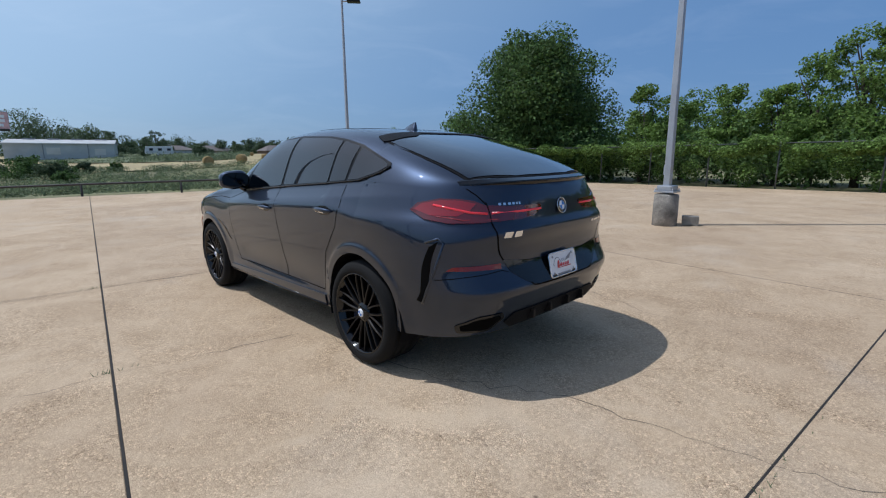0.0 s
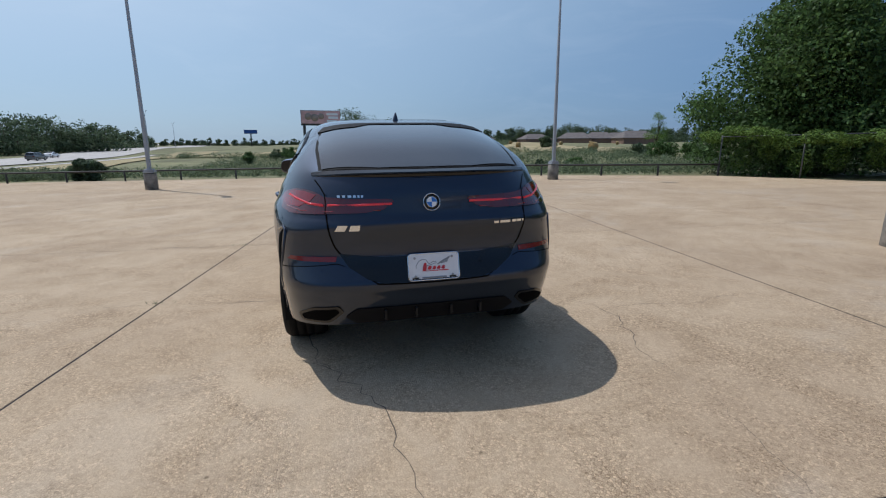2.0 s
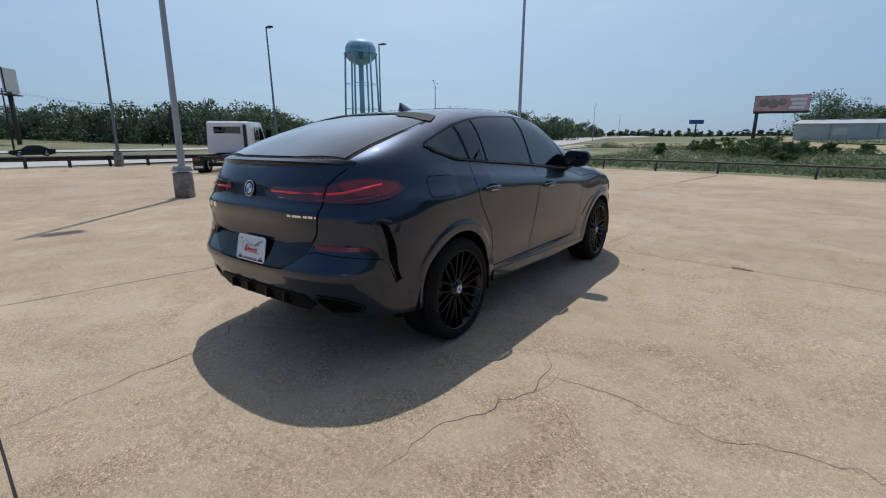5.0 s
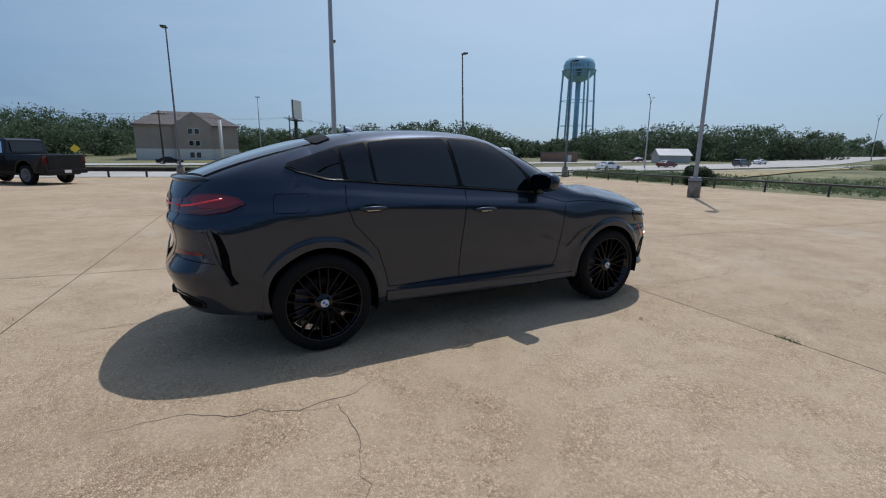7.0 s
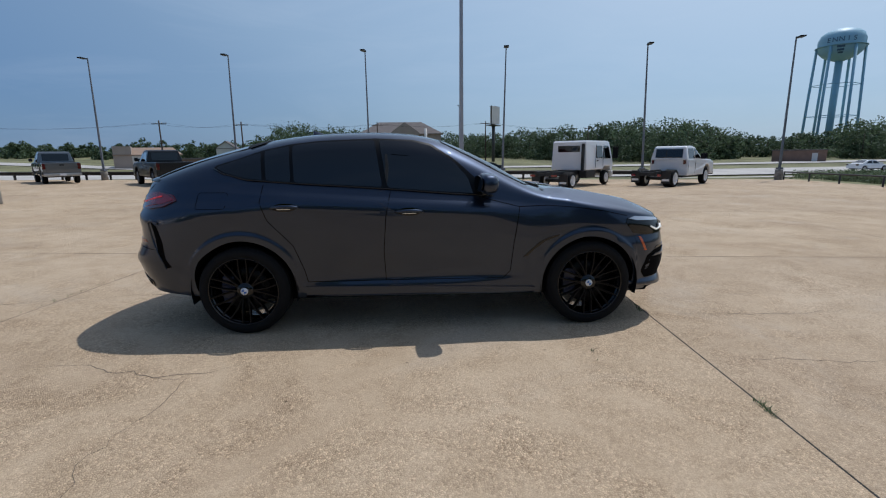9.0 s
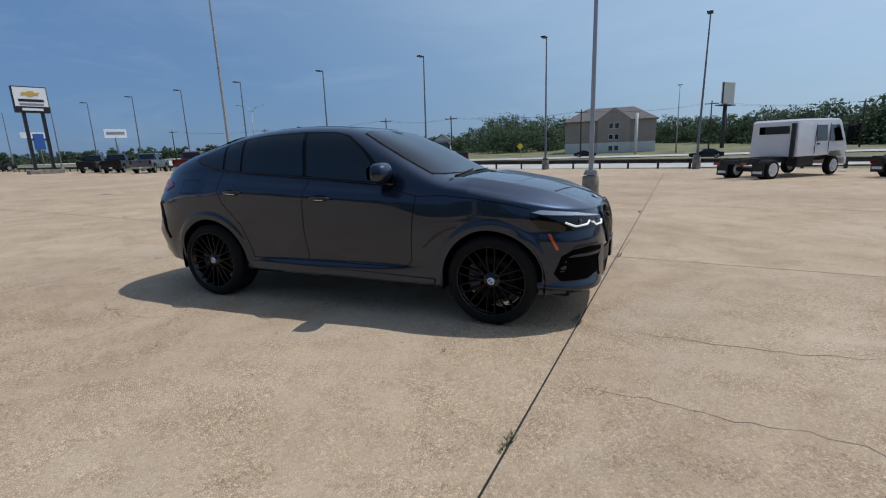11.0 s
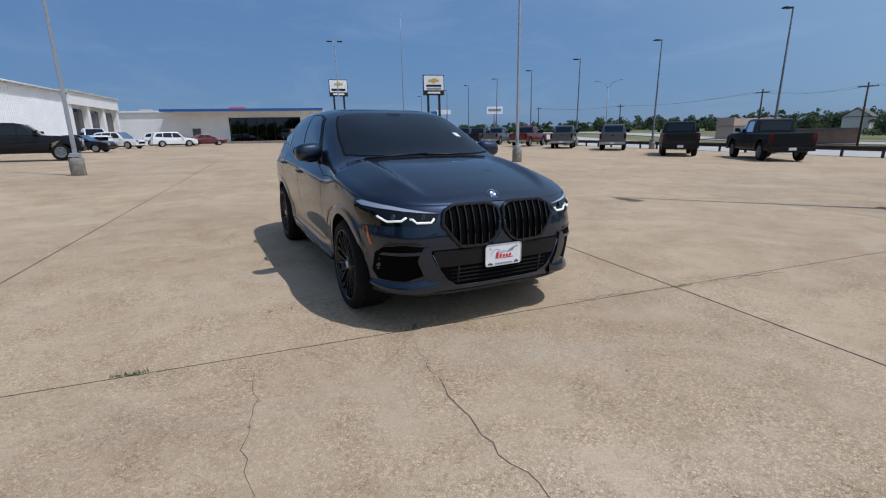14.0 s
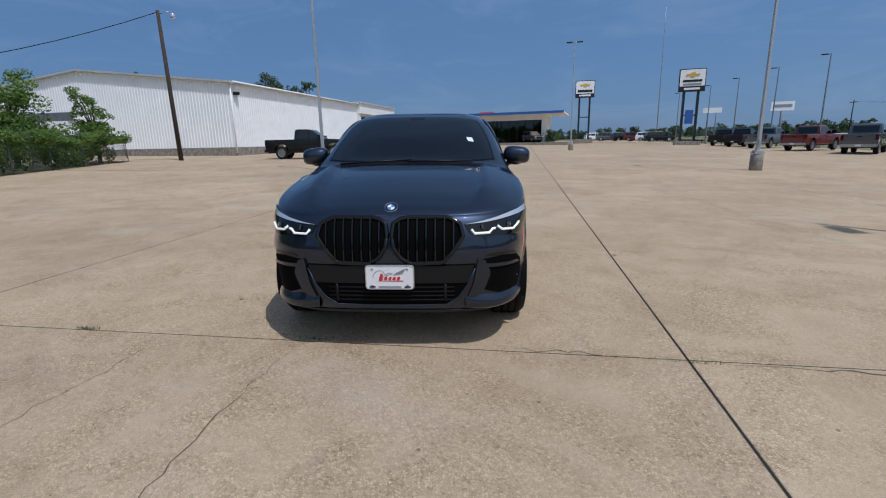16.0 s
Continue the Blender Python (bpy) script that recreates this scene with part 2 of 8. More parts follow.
CONC = concrete_mat()
M = dict(
    paint=mat("car_paint", (0.0195, 0.030, 0.054), rough=0.42, metal=0.95, grain=0.10, grain_scale=900, coat=1.0),
    gloss_black=mat("gloss_black", (0.003, 0.003, 0.0035), rough=0.08, spec=0.5),
    wheel_black=mat("wheel_black", (0.004, 0.004, 0.0045), rough=0.28, spec=0.22),
    pillar=mat("pillar_black", (0.003, 0.003, 0.0035), rough=0.35, spec=0.2),
    satin_black=mat("satin_black", (0.008, 0.008, 0.009), rough=0.4, spec=0.25),
    plastic=mat("black_plastic", (0.006, 0.006, 0.007), rough=0.6, spec=0.15, grain=0.2, grain_scale=300, bump=0.1, bump_scale=400),
    rubber=mat("rubber", (0.008, 0.008, 0.008), rough=0.8, spec=0.2, vary=0.15, scale=9, bump=0.15, bump_scale=160),
    seam=mat("seam", (0.002, 0.002, 0.002), rough=0.9, spec=0.08),
    mirror=mat("mirror_glass", (0.035, 0.037, 0.04), rough=0.03, metal=1.0),
    fence_wire=mat("weathered_wire", (0.10, 0.105, 0.10), rough=0.6, metal=0.3, vary=0.2, scale=2),
    chrome=mat("chrome", (0.75, 0.76, 0.78), rough=0.08, metal=1.0),
    steel=mat("brushed_steel", (0.42, 0.42, 0.42), rough=0.35, metal=1.0, grain=0.15, grain_scale=200),
    white=mat("white_plastic", (0.8, 0.8, 0.8), rough=0.35),
    plate_white=mat("plate_white", (0.78, 0.78, 0.79), rough=0.3, vary=0.04, scale=20),
    plate_red=mat("plate_red", (0.55, 0.03, 0.04), rough=0.4),
    plate_grey=mat("plate_grey", (0.25, 0.26, 0.28), rough=0.4),
    blue=mat("badge_blue", (0.03, 0.16, 0.5), rough=0.3, coat=0.5),
    tail_red=mat("tail_red", (0.22, 0.006, 0.010), rough=0.08, coat=1.0),
    tail_bright=mat("tail_bright", (0.60, 0.035, 0.05), rough=0.2, emit=(1.0, 0.06, 0.07, 0.10)),
    tail_dark=mat("tail_dark", (0.085, 0.004, 0.007), rough=0.06, coat=1.0),
    reflector=mat("reflector_red", (0.16, 0.006, 0.008), rough=0.25, coat=0.6),
    amber=mat("marker_amber", (0.55, 0.10, 0.02), rough=0.2, coat=1.0),
    drl=mat("running_light", (0.9, 0.9, 0.86), rough=0.2, emit=(1.0, 0.97, 0.90, 0.25)),
    lens=mat("lens_grey", (0.55, 0.58, 0.64), rough=0.15, metal=0.4, coat=1.0),
    glass_dark=tint_glass("tinted_glass", (0.03, 0.033, 0.036), 1.5, 1.8),
    glass_rear=tint_glass("rear_glass", (0.03, 0.033, 0.036), 1.52, 2.0),
    glass_mid=tint_glass("windscreen_glass", (0.12, 0.13, 0.13), 1.55, 1.35),
    interior=mat("interior_black", (0.005, 0.005, 0.006), rough=0.7, spec=0.12),
    disc=mat("brake_disc", (0.03, 0.03, 0.03), rough=0.6, metal=0.8),
    caliper=mat("caliper_blue", (0.02, 0.03, 0.07), rough=0.35),
    pole=mat("galvanised", (0.36, 0.38, 0.41), rough=0.45, metal=0.35, vary=0.12, scale=1.2, grain=0.08, grain_scale=40),
    pole_dark=mat("weathered_steel", (0.17, 0.18, 0.20), rough=0.55, metal=0.3, vary=0.2, scale=1.5),
    pier=mat("pier_concrete", (0.235, 0.215, 0.185), rough=0.9, vary=0.5, scale=4, grain=0.25, grain_scale=40, bump=0.5, bump_scale=30),
    sealant=mat("joint_sealant", (0.022, 0.019, 0.016), rough=0.9, vary=0.4, scale=6),
    crack=mat("crack_dirt", (0.12, 0.094, 0.07), rough=0.95, vary=0.4, scale=8),
    grass=mat("verge_grass", (0.17, 0.165, 0.075), rough=0.95, vary=0.45, scale=0.12, grain=0.4, grain_scale=3),
    hay=mat("mown_hay", (0.34, 0.275, 0.14), rough=0.95, vary=0.25, scale=0.06, grain=0.25, grain_scale=2),
    road=mat("road_surface", (0.46, 0.43, 0.39), rough=0.85, vary=0.15, scale=0.2, grain=0.12, grain_scale=20),
    bank=mat("bank_grass", (0.105, 0.125, 0.055), rough=0.95, vary=0.4, scale=0.08, grain=0.4, grain_scale=2),
    leaf=leaf_mat("leaves", (0.088, 0.150, 0.046), 0.6),
    leaf_far=leaf_mat("far_leaves", (0.092, 0.130, 0.070), 0.5),
    leaf_vine=leaf_mat("vine_leaves", (0.15, 0.235, 0.055), 0.55),
    weed=leaf_mat("weeds", (0.15, 0.19, 0.105), 0.5),
    bark=mat("bark", (0.07, 0.055, 0.04), rough=0.9, vary=0.3, scale=6, bump=0.5, bump_scale=20),
    bale=mat("straw", (0.30, 0.21, 0.09), rough=0.95, vary=0.25, scale=3, bump=0.6, bump_scale=30),
    rail=mat("painted_pipe", (0.035, 0.03, 0.026), rough=0.6, vary=0.4, scale=2.5),
    wood=mat("creosote_wood", (0.05, 0.035, 0.026), rough=0.9, vary=0.25, scale=3, bump=0.4, bump_scale=25),
    siding=mat("white_siding", (0.86, 0.86, 0.86), rough=0.5, vary=0.04, scale=0.6),
    stucco=mat("white_stucco", (0.82, 0.81, 0.79), rough=0.8, vary=0.05, scale=0.5),
    roof_trim=mat("blue_trim", (0.02, 0.10, 0.32), rough=0.4),
    roofing=mat("roof_metal", (0.46, 0.46, 0.45), rough=0.5, vary=0.1, scale=0.4),
    shingle=mat("shingles", (0.15, 0.13, 0.12), rough=0.9, vary=0.2, scale=0.8, grain=0.2, grain_scale=8),
    tan=mat("tan_wall", (0.36, 0.29, 0.24), rough=0.85, vary=0.08, scale=0.4),
    pale=mat("pale_wall", (0.66, 0.63, 0.58), rough=0.8, vary=0.06, scale=0.4),
    grey_metal=mat("shed_metal", (0.48, 0.49, 0.48), rough=0.5, vary=0.1, scale=0.3),
    win=mat("window_dark", (0.02, 0.025, 0.03), rough=0.06, spec=0.8),
    brick=mat("brown_brick", (0.24, 0.15, 0.11), rough=0.9, vary=0.15, scale=0.7),
    tank=mat("tank_blue", (0.34, 0.56, 0.66), rough=0.5, vary=0.06, scale=0.15),
    tank_dark=mat("tank_letter", (0.07, 0.14, 0.24), rough=0.6),
    sign_white=mat("sign_face", (0.82, 0.82, 0.82), rough=0.4),
    sign_black=mat("sign_black", (0.012, 0.012, 0.014), rough=0.4),
    gold=mat("sign_gold", (0.6, 0.38, 0.08), rough=0.4),
    bill_pink=mat("billboard_pink", (0.66, 0.40, 0.38), rough=0.6, vary=0.25, scale=0.4),
    bill_dark=mat("billboard_back", (0.06, 0.06, 0.055), rough=0.8),
    bill_red=mat("billboard_red", (0.5, 0.05, 0.08), rough=0.6),
    v_black=mat("vehicle_black", (0.004, 0.004, 0.005), rough=0.3, coat=0.3, spec=0.3),
    v_white=mat("vehicle_white", (0.78, 0.78, 0.78), rough=0.3, coat=0.8, vary=0.02, scale=1),
    v_silver=mat("vehicle_silver", (0.13, 0.135, 0.14), rough=0.3, metal=0.7, coat=1.0),
    v_red=mat("vehicle_red", (0.14, 0.012, 0.014), rough=0.28, metal=0.3, coat=1.0),
    v_grey=mat("vehicle_grey", (0.10, 0.105, 0.11), rough=0.3, metal=0.5, coat=1.0),
    frame_steel=mat("truck_frame", (0.018, 0.018, 0.018), rough=0.6, vary=0.3, scale=3),
    tile_roof=mat("orange_roof", (0.30, 0.21, 0.15), rough=0.8, vary=0.1, scale=0.5),
    yellow=mat("sign_yellow", (0.75, 0.52, 0.03), rough=0.5),
    blue_sign=mat("sign_blue", (0.03, 0.10, 0.35), rough=0.5),
    pvc=mat("trailer_white", (0.7, 0.7, 0.69), rough=0.5, vary=0.05, scale=0.5),
)


# ---- builders ----
def part(name, bm, material, parent=None, label="", smooth=False):
    """A bmesh as one mesh object, under its thing or part."""
    me = bpy.data.meshes.new(name)
    bm.normal_update()
    bm.to_mesh(me)
    bm.free()
    mats = material if isinstance(material, (list, tuple)) else [material]
    for m in mats:
        me.materials.append(m)
    if smooth:
        me.polygons.foreach_set("use_smooth", [True] * len(me.polygons))
    ob = new(name, me)
    if parent is not None:
        ob.parent = parent
    if label:
        ob["label"] = label
    return ob


def thing(name, label, category, matrix=None, group="", kind=""):
    e = new(name)
    e.empty_display_size = 0.2
    if matrix is not None:
        e.matrix_world = matrix
    return tagged(e, label, category, group, kind)


def add_box(bm, lo, hi, bevel=0.0, mi=0, m=None):
    r = bmesh.ops.create_cube(bm, size=1)
    vs = r["verts"]
    for v in vs:
        v.co = Vector([lo[i] if v.co[i] < 0 else hi[i] for i in range(3)])
    fs = {f for v in vs for f in v.link_faces}
    if bevel:
        es = {e for v in vs for e in v.link_edges}
        rr = bmesh.ops.bevel(bm, geom=list(es), offset=bevel, segments=2, affect="EDGES", profile=0.6)
        fs = set(rr["faces"]) | {f for f in fs if f.is_valid}
        vs = {v for f in fs for v in f.verts}
    for f in fs:
        f.material_index = mi
    if m is not None:
        for v in vs:
            v.co = m @ v.co
    return vs


def box(lo, hi, bevel=0.0, m=None):
    bm = bmesh.new()
    add_box(bm, lo, hi, bevel, 0, m)
    return bm


def add_tube(bm, pts, radii, seg=8, caps=True, mi=0):
    """A round bar along points."""
    pts = [Vector(p) for p in pts]
    if not isinstance(radii, (list, tuple)):
        radii = [radii] * len(pts)
    rings, ref = [], None
    for i, p in enumerate(pts):
        d = (pts[min(i + 1, len(pts) - 1)] - pts[max(i - 1, 0)]).normalized()
        if ref is None:
            ref = d.orthogonal().normalized()
        ref = (ref - d * ref.dot(d)).normalized()
        s = d.cross(ref)
        rings.append([bm.verts.new(p + radii[i] * (math.cos(2 * math.pi * k / seg) * ref + math.sin(2 * math.pi * k / seg) * s)) for k in range(seg)])
    for a, b in zip(rings, rings[1:]):
        for k in range(seg):
            f = bm.faces.new((a[k], a[(k + 1) % seg], b[(k + 1) % seg], b[k]))
            f.material_index = mi
            f.smooth = True
    if caps:
        bm.faces.new(rings[0][::-1]).material_index = mi
        bm.faces.new(rings[-1]).material_index = mi


def tube(pts, radii, seg=8):
    bm = bmesh.new()
    add_tube(bm, pts, radii, seg)
    return bm


def add_lathe(bm, prof, seg=32, axis="z", mi=0, close=False):
    """A profile of (radius, height) turned about an axis."""
    rings = []
    for r, h in prof:
        ring = []
        for k in range(seg):
            a = 2 * math.pi * k / seg
            c, s = r * math.cos(a), r * math.sin(a)
            ring.append(bm.verts.new((c, s, h) if axis == "z" else (c, h, s)))
        rings.append(ring)
    pairs = list(zip(rings, rings[1:]))
    if close:
        pairs.append((rings[-1], rings[0]))
    for a, b in pairs:
        for k in range(seg):
            f = bm.faces.new((a[k], a[(k + 1) % seg], b[(k + 1) % seg], b[k]))
            f.material_index = mi
            f.smooth = True
    if not close:
        if prof[0][0] > 1e-4:
            bm.faces.new(rings[0][::-1]).material_index = mi
        if prof[-1][0] > 1e-4:
            bm.faces.new(rings[-1]).material_index = mi


def lathe(prof, seg=32, axis="z", close=False):
    bm = bmesh.new()
    add_lathe(bm, prof, seg, axis, 0, close)
    bmesh.ops.recalc_face_normals(bm, faces=bm.faces)
    return bm


def prism(poly, z0, z1, m=None, bevel=0.0):
    """A polygon in x, y raised from z0 to z1."""
    bm = bmesh.new()
    lo = [bm.verts.new((x, y, z0)) for x, y in poly]
    hi = [bm.verts.new((x, y, z1)) for x, y in poly]
    n = len(poly)
    bm.faces.new(lo[::-1])
    bm.faces.new(hi)
    for i in range(n):
        bm.faces.new((lo[i], lo[(i + 1) % n], hi[(i + 1) % n], hi[i]))
    bmesh.ops.recalc_face_normals(bm, faces=bm.faces)
    if bevel:
        bmesh.ops.bevel(bm, geom=list(bm.edges), offset=bevel, segments=2, affect="EDGES", profile=0.6)
    if m is not None:
        bm.transform(m)
    return bm


def spline(pts):
    """A smooth function through (x, value) pairs."""
    xs = np.array([p[0] for p in pts], float)
    ys = np.array([p[1] for p in pts], float)
    o = np.argsort(xs)
    xs, ys = xs[o], ys[o]
    d = np.diff(ys) / np.diff(xs)
    m = np.zeros(len(xs))
    m[0], m[-1] = d[0], d[-1]
    for i in range(1, len(xs) - 1):
        h0, h1 = xs[i] - xs[i - 1], xs[i + 1] - xs[i]
        m[i] = (d[i - 1] * h1 + d[i] * h0) / (h0 + h1)

    def f(x):
        x = np.clip(np.asarray(x, float), xs[0], xs[-1])
        i = np.clip(np.searchsorted(xs, x) - 1, 0, len(xs) - 2)
        h = xs[i + 1] - xs[i]
        t = (x - xs[i]) / h
        return ((2 * t ** 3 - 3 * t ** 2 + 1) * ys[i] + (t ** 3 - 2 * t ** 2 + t) * h * m[i]
                + (-2 * t ** 3 + 3 * t ** 2) * ys[i + 1] + (t ** 3 - t ** 2) * h * m[i + 1])
    return f


def rounded(poly, n=4):
    """A closed smooth outline through the polygon's points."""
    out, k = [], len(poly)
    for i in range(k):
        p0, p1, p2, p3 = (np.array(poly[(i + j) % k], float) for j in (-1, 0, 1, 2))
        for t in np.arange(n) / n:
            out.append(tuple(0.5 * (2 * p1 + (p2 - p0) * t + (2 * p0 - 5 * p1 + 4 * p2 - p3) * t * t + (3 * p1 - p0 - 3 * p2 + p3) * t ** 3)))
    return out


def cornered(poly, r=0.15, n=3):
    """The polygon with its corners rounded by a share r of the shorter side."""
    out, k = [], len(poly)
    for i in range(k):
        a, b, c = (np.array(poly[(i + j) % k], float) for j in (-1, 0, 1))
        la, lc = np.linalg.norm(a - b), np.linalg.norm(c - b)
        q = min(la, lc) * r
        p, s = b + (a - b) / la * q, b + (c - b) / lc * q
        for t in np.arange(n + 1) / n:
            out.append(tuple((1 - t) ** 2 * p + 2 * t * (1 - t) * b + t * t * s))
    return out


def lot_z(x, y):
    return -(0.0093 * x + 0.0106 * y)


def smooth_step(a, b, x):
    t = min(1, max(0, (x - a) / (b - a)))
    return t * t * (3 - 2 * t)


# the lot's outline: the field rail, the fence, the buildings' side and the guardrail
EDGE = [(25.6, 25.2), (22.6, 10.0), (20.8, 0.0), (18.5, -7.5), (13.1, -16.5), (7.5, -19.2), (0.0, -19.0), (-12.0, -18.8), (-27.0, -23.0), (-36.0, -60.0),
        (-130.0, -60.0), (-130.0, 46.0), (-60.0, 38.2), (-23.2, 33.6), (-2.8, 30.4), (15.3, 27.0)]


def inside(x, y, poly=EDGE):
    c = False
    for i in range(len(poly)):
        (x0, y0), (x1, y1) = poly[i], poly[i - 1]
        if (y0 > y) != (y1 > y) and x < (x1 - x0) * (y - y0) / (y1 - y0) + x0:
            c = not c
    return c


def edge_gap(x, y):
    """How far a place lies outside the lot."""
    if inside(x, y):
        return 0.0
    best = 1e9
    for i in range(len(EDGE)):
        a, b = Vector(EDGE[i - 1]), Vector(EDGE[i])
        d = b - a
        t = max(0, min(1, (Vector((x, y)) - a).dot(d) / d.length_squared))
        best = min(best, (Vector((x, y)) - a - d * t).length)
    return best


def far_z(x, y):
    """The land round the lot: lower by the highway, rising beyond the field and the highway."""
    r = math.hypot(x, y)
    z = -0.9 - 0.8 * smooth_step(20, 60, y) * smooth_step(-200, -20, x)
    z += 1.9 * smooth_step(130, 230, x) + 3.2 * smooth_step(110, 260, y)
    z += 0.5 * smooth_step(45, 75, x) * (1 - smooth_step(20, 40, y))
    z += 2.2 * smooth_step(-40, -120, x)
    z += 1.0 * smooth_step(-10, -30, y)
    return z + 2.0 * smooth_step(300, 900, r)


def land_z(x, y):
    g = edge_gap(x, y)
    k = smooth_step(0.5, 16, g)
    return lot_z(max(-90, min(40, x)), max(-40, min(45, y))) * (1 - k) + far_z(x, y) * k


def at_lot(x, y, rz=0):
    return pose(x, y, lot_z(x, y), 0, 0, rz)


def at_land(x, y, rz=0, dz=0.0):
    return pose(x, y, land_z(x, y) + dz, 0, 0, rz)


# ---- the coupe SUV ----
CX_F, CX_R, AXLE, WHEEL_R = 1.30, -1.50, 1.4875, 0.375
XF = spline([(0.15, 2.16), (0.24, 2.26), (0.34, 2.325), (0.46, 2.35), (0.62, 2.355), (0.75, 2.348), (0.86, 2.325), (0.945, 2.275), (1.0, 2.2), (1.1, 2.0), (1.4, 1.7)])
XR = spline([(0.2, -2.3), (0.40, -2.435), (0.50, -2.478), (0.58, -2.508), (0.635, -2.528), (0.66, -2.526), (0.70, -2.505), (0.80, -2.464), (0.90, -2.468), (0.985, -2.498), (1.01, -2.500), (1.05, -2.482), (1.10, -2.475),
             (1.2, -2.462), (1.28, -2.43), (1.34, -2.38), (1.5, -2.3)])
WZ = spline([(0.18, 0.88), (0.26, 0.908), (0.34, 0.924), (0.45, 0.932), (0.60, 0.946), (0.75, 0.962), (0.84, 0.969), (0.92, 0.968), (1.0, 0.961), (1.05, 0.954),
             (1.07, 0.949), (1.09, 0.938), (1.13, 0.917), (1.17, 0.903), (1.22, 0.888), (1.28, 0.873), (1.4, 0.855)])
NF = spline([(0.2, 3.6), (0.5, 3.9), (0.75, 3.8), (0.95, 3.3), (1.15, 3.0)])
NR = spline([(0.2, 3.9), (0.6, 4.3), (0.9, 3.9), (1.1, 3.1), (1.2, 2.9), (1.35, 2.6)])
ZT = spline([(2.36, 0.935), (2.25, 0.938), (2.10, 0.955), (1.85, 1.0), (1.5, 1.048), (1.2, 1.080), (0.95, 1.105), (0.45, 1.143), (-0.39, 1.205), (-1.0, 1.245),
             (-1.4, 1.275), (-1.7, 1.300), (-2.0, 1.300), (-2.3, 1.275), (-2.53, 1.268)])
ZC = spline([(2.28, 0.945), (2.23, 0.978), (2.12, 1.022), (1.84, 1.103), (1.54, 1.165), (1.25, 1.200), (1.12, 1.212), (1.05, 1.228), (0.95, 1.272), (0.85, 1.326), (0.657, 1.43),
             (0.39, 1.555), (0.2, 1.632), (0.05, 1.67), (-0.2, 1.697), (-0.5, 1.703), (-0.85, 1.69), (-1.24, 1.645), (-1.64, 1.556), (-2.0, 1.45),
             (-2.226, 1.364), (-2.36, 1.310), (-2.43, 1.272)])
UN = spline([(2.3, 2.0), (1.3, 2.3), (1.1, 2.6), (0.8, 3.3), (0.4, 4.6), (0.0, 5.3), (-1.0, 5.3), (-1.5, 4.3), (-2.0, 3.2), (-2.4, 2.4)])
UK = spline([(1.3, 0.0), (1.0, 0.03), (0.7, 0.09), (0.2, 0.15), (-1.2, 0.17), (-1.7, 0.18), (-2.1, 0.13), (-2.4, 0.05)])


SHOULDER = spline([(-2.2, 1.215), (-1.85, 1.211), (-1.294, 1.180), (-0.394, 1.122), (0.582, 1.068), (0.837, 1.045), (1.2, 1.02)])


def zlow(x):
    """The lower edge of the skin, with the wheel arches."""
    x = np.asarray(x, float)
    z = np.interp(x, [-2.6, -2.3, -1.95, -1.0, 1.0, 1.9, 2.2, 2.4], [0.385, 0.36, 0.335, 0.30, 0.30, 0.275, 0.28, 0.285])
    for c, r in ((-AXLE, 0.432), (AXLE, 0.424)):
        d = np.clip(r * r - (x - c) ** 2, 0, None)
        z = np.where(d > 0, np.maximum(z, 0.375 + np.sqrt(d)), z)
    return z


def flare(x, z):
    """Arch lips, door hollow and haunch."""
    y = np.zeros_like(np.asarray(x, float) + np.asarray(z, float))
    for c, r, a in ((-AXLE, 0.432, 0.013), (AXLE, 0.424, 0.013)):
        d = np.sqrt((x - c) ** 2 + (z - 0.375) ** 2) - r
        y = y + a * (1 / (1 + np.exp(np.clip((d - 0.064) / 0.007, -60, 60)))) * np.clip((z - 0.2) / 0.2, 0, 1)
    y = y - 0.020 * np.exp(-((x + 0.05) / 0.85) ** 4) * np.exp(-((z - 0.50) / 0.13) ** 2)
    y = y + 0.014 * np.exp(-((x + 0.05) / 1.0) ** 6) / (1 + np.exp((z - 0.43 - 0.02 * x) / 0.012))
    y = y + 0.016 * np.exp(-((x + 1.75) / 0.5) ** 2) * np.exp(-((z - 1.04) / 0.13) ** 2)
    # the shoulder: a shelf under the windows that breaks at a crease
    s = SHOULDER(x)
    top = np.maximum(ZT(x), s + 0.02)
    shelf = np.where(z > s, np.clip((top - z) / (top - s), 0, 1), np.exp(-((s - z) / 0.19) ** 2))
    y = y + 0.030 * shelf * np.exp(-((x + 0.55) / 1.35) ** 8)
    y = y - 0.020 * np.exp(-((x - 1.95) / 0.3) ** 2) * np.exp(-((z - 0.80) / 0.06) ** 2)
    return y


def side_y(x, z):
    x, z = np.asarray(x, float), np.asarray(z, float)
    w = WZ(z + 0.045 * x * np.clip((x + 1.5) / 0.4, 0, 1) * np.clip((1.3 - x) / 0.4, 0, 1))
    uf = np.clip((x - CX_F) / (XF(z) - CX_F), 0, 1)
    ur = np.clip((x - CX_R) / (XR(z) - CX_R), 0, 1)
    nf, nr = NF(z), NR(z)
    return w * np.power(np.clip(1 - uf ** nf, 0, 1), 1 / nf) * np.power(np.clip(1 - ur ** nr, 0, 1), 1 / nr) + flare(x, z) * (uf < 0.9) * (ur < 0.9)


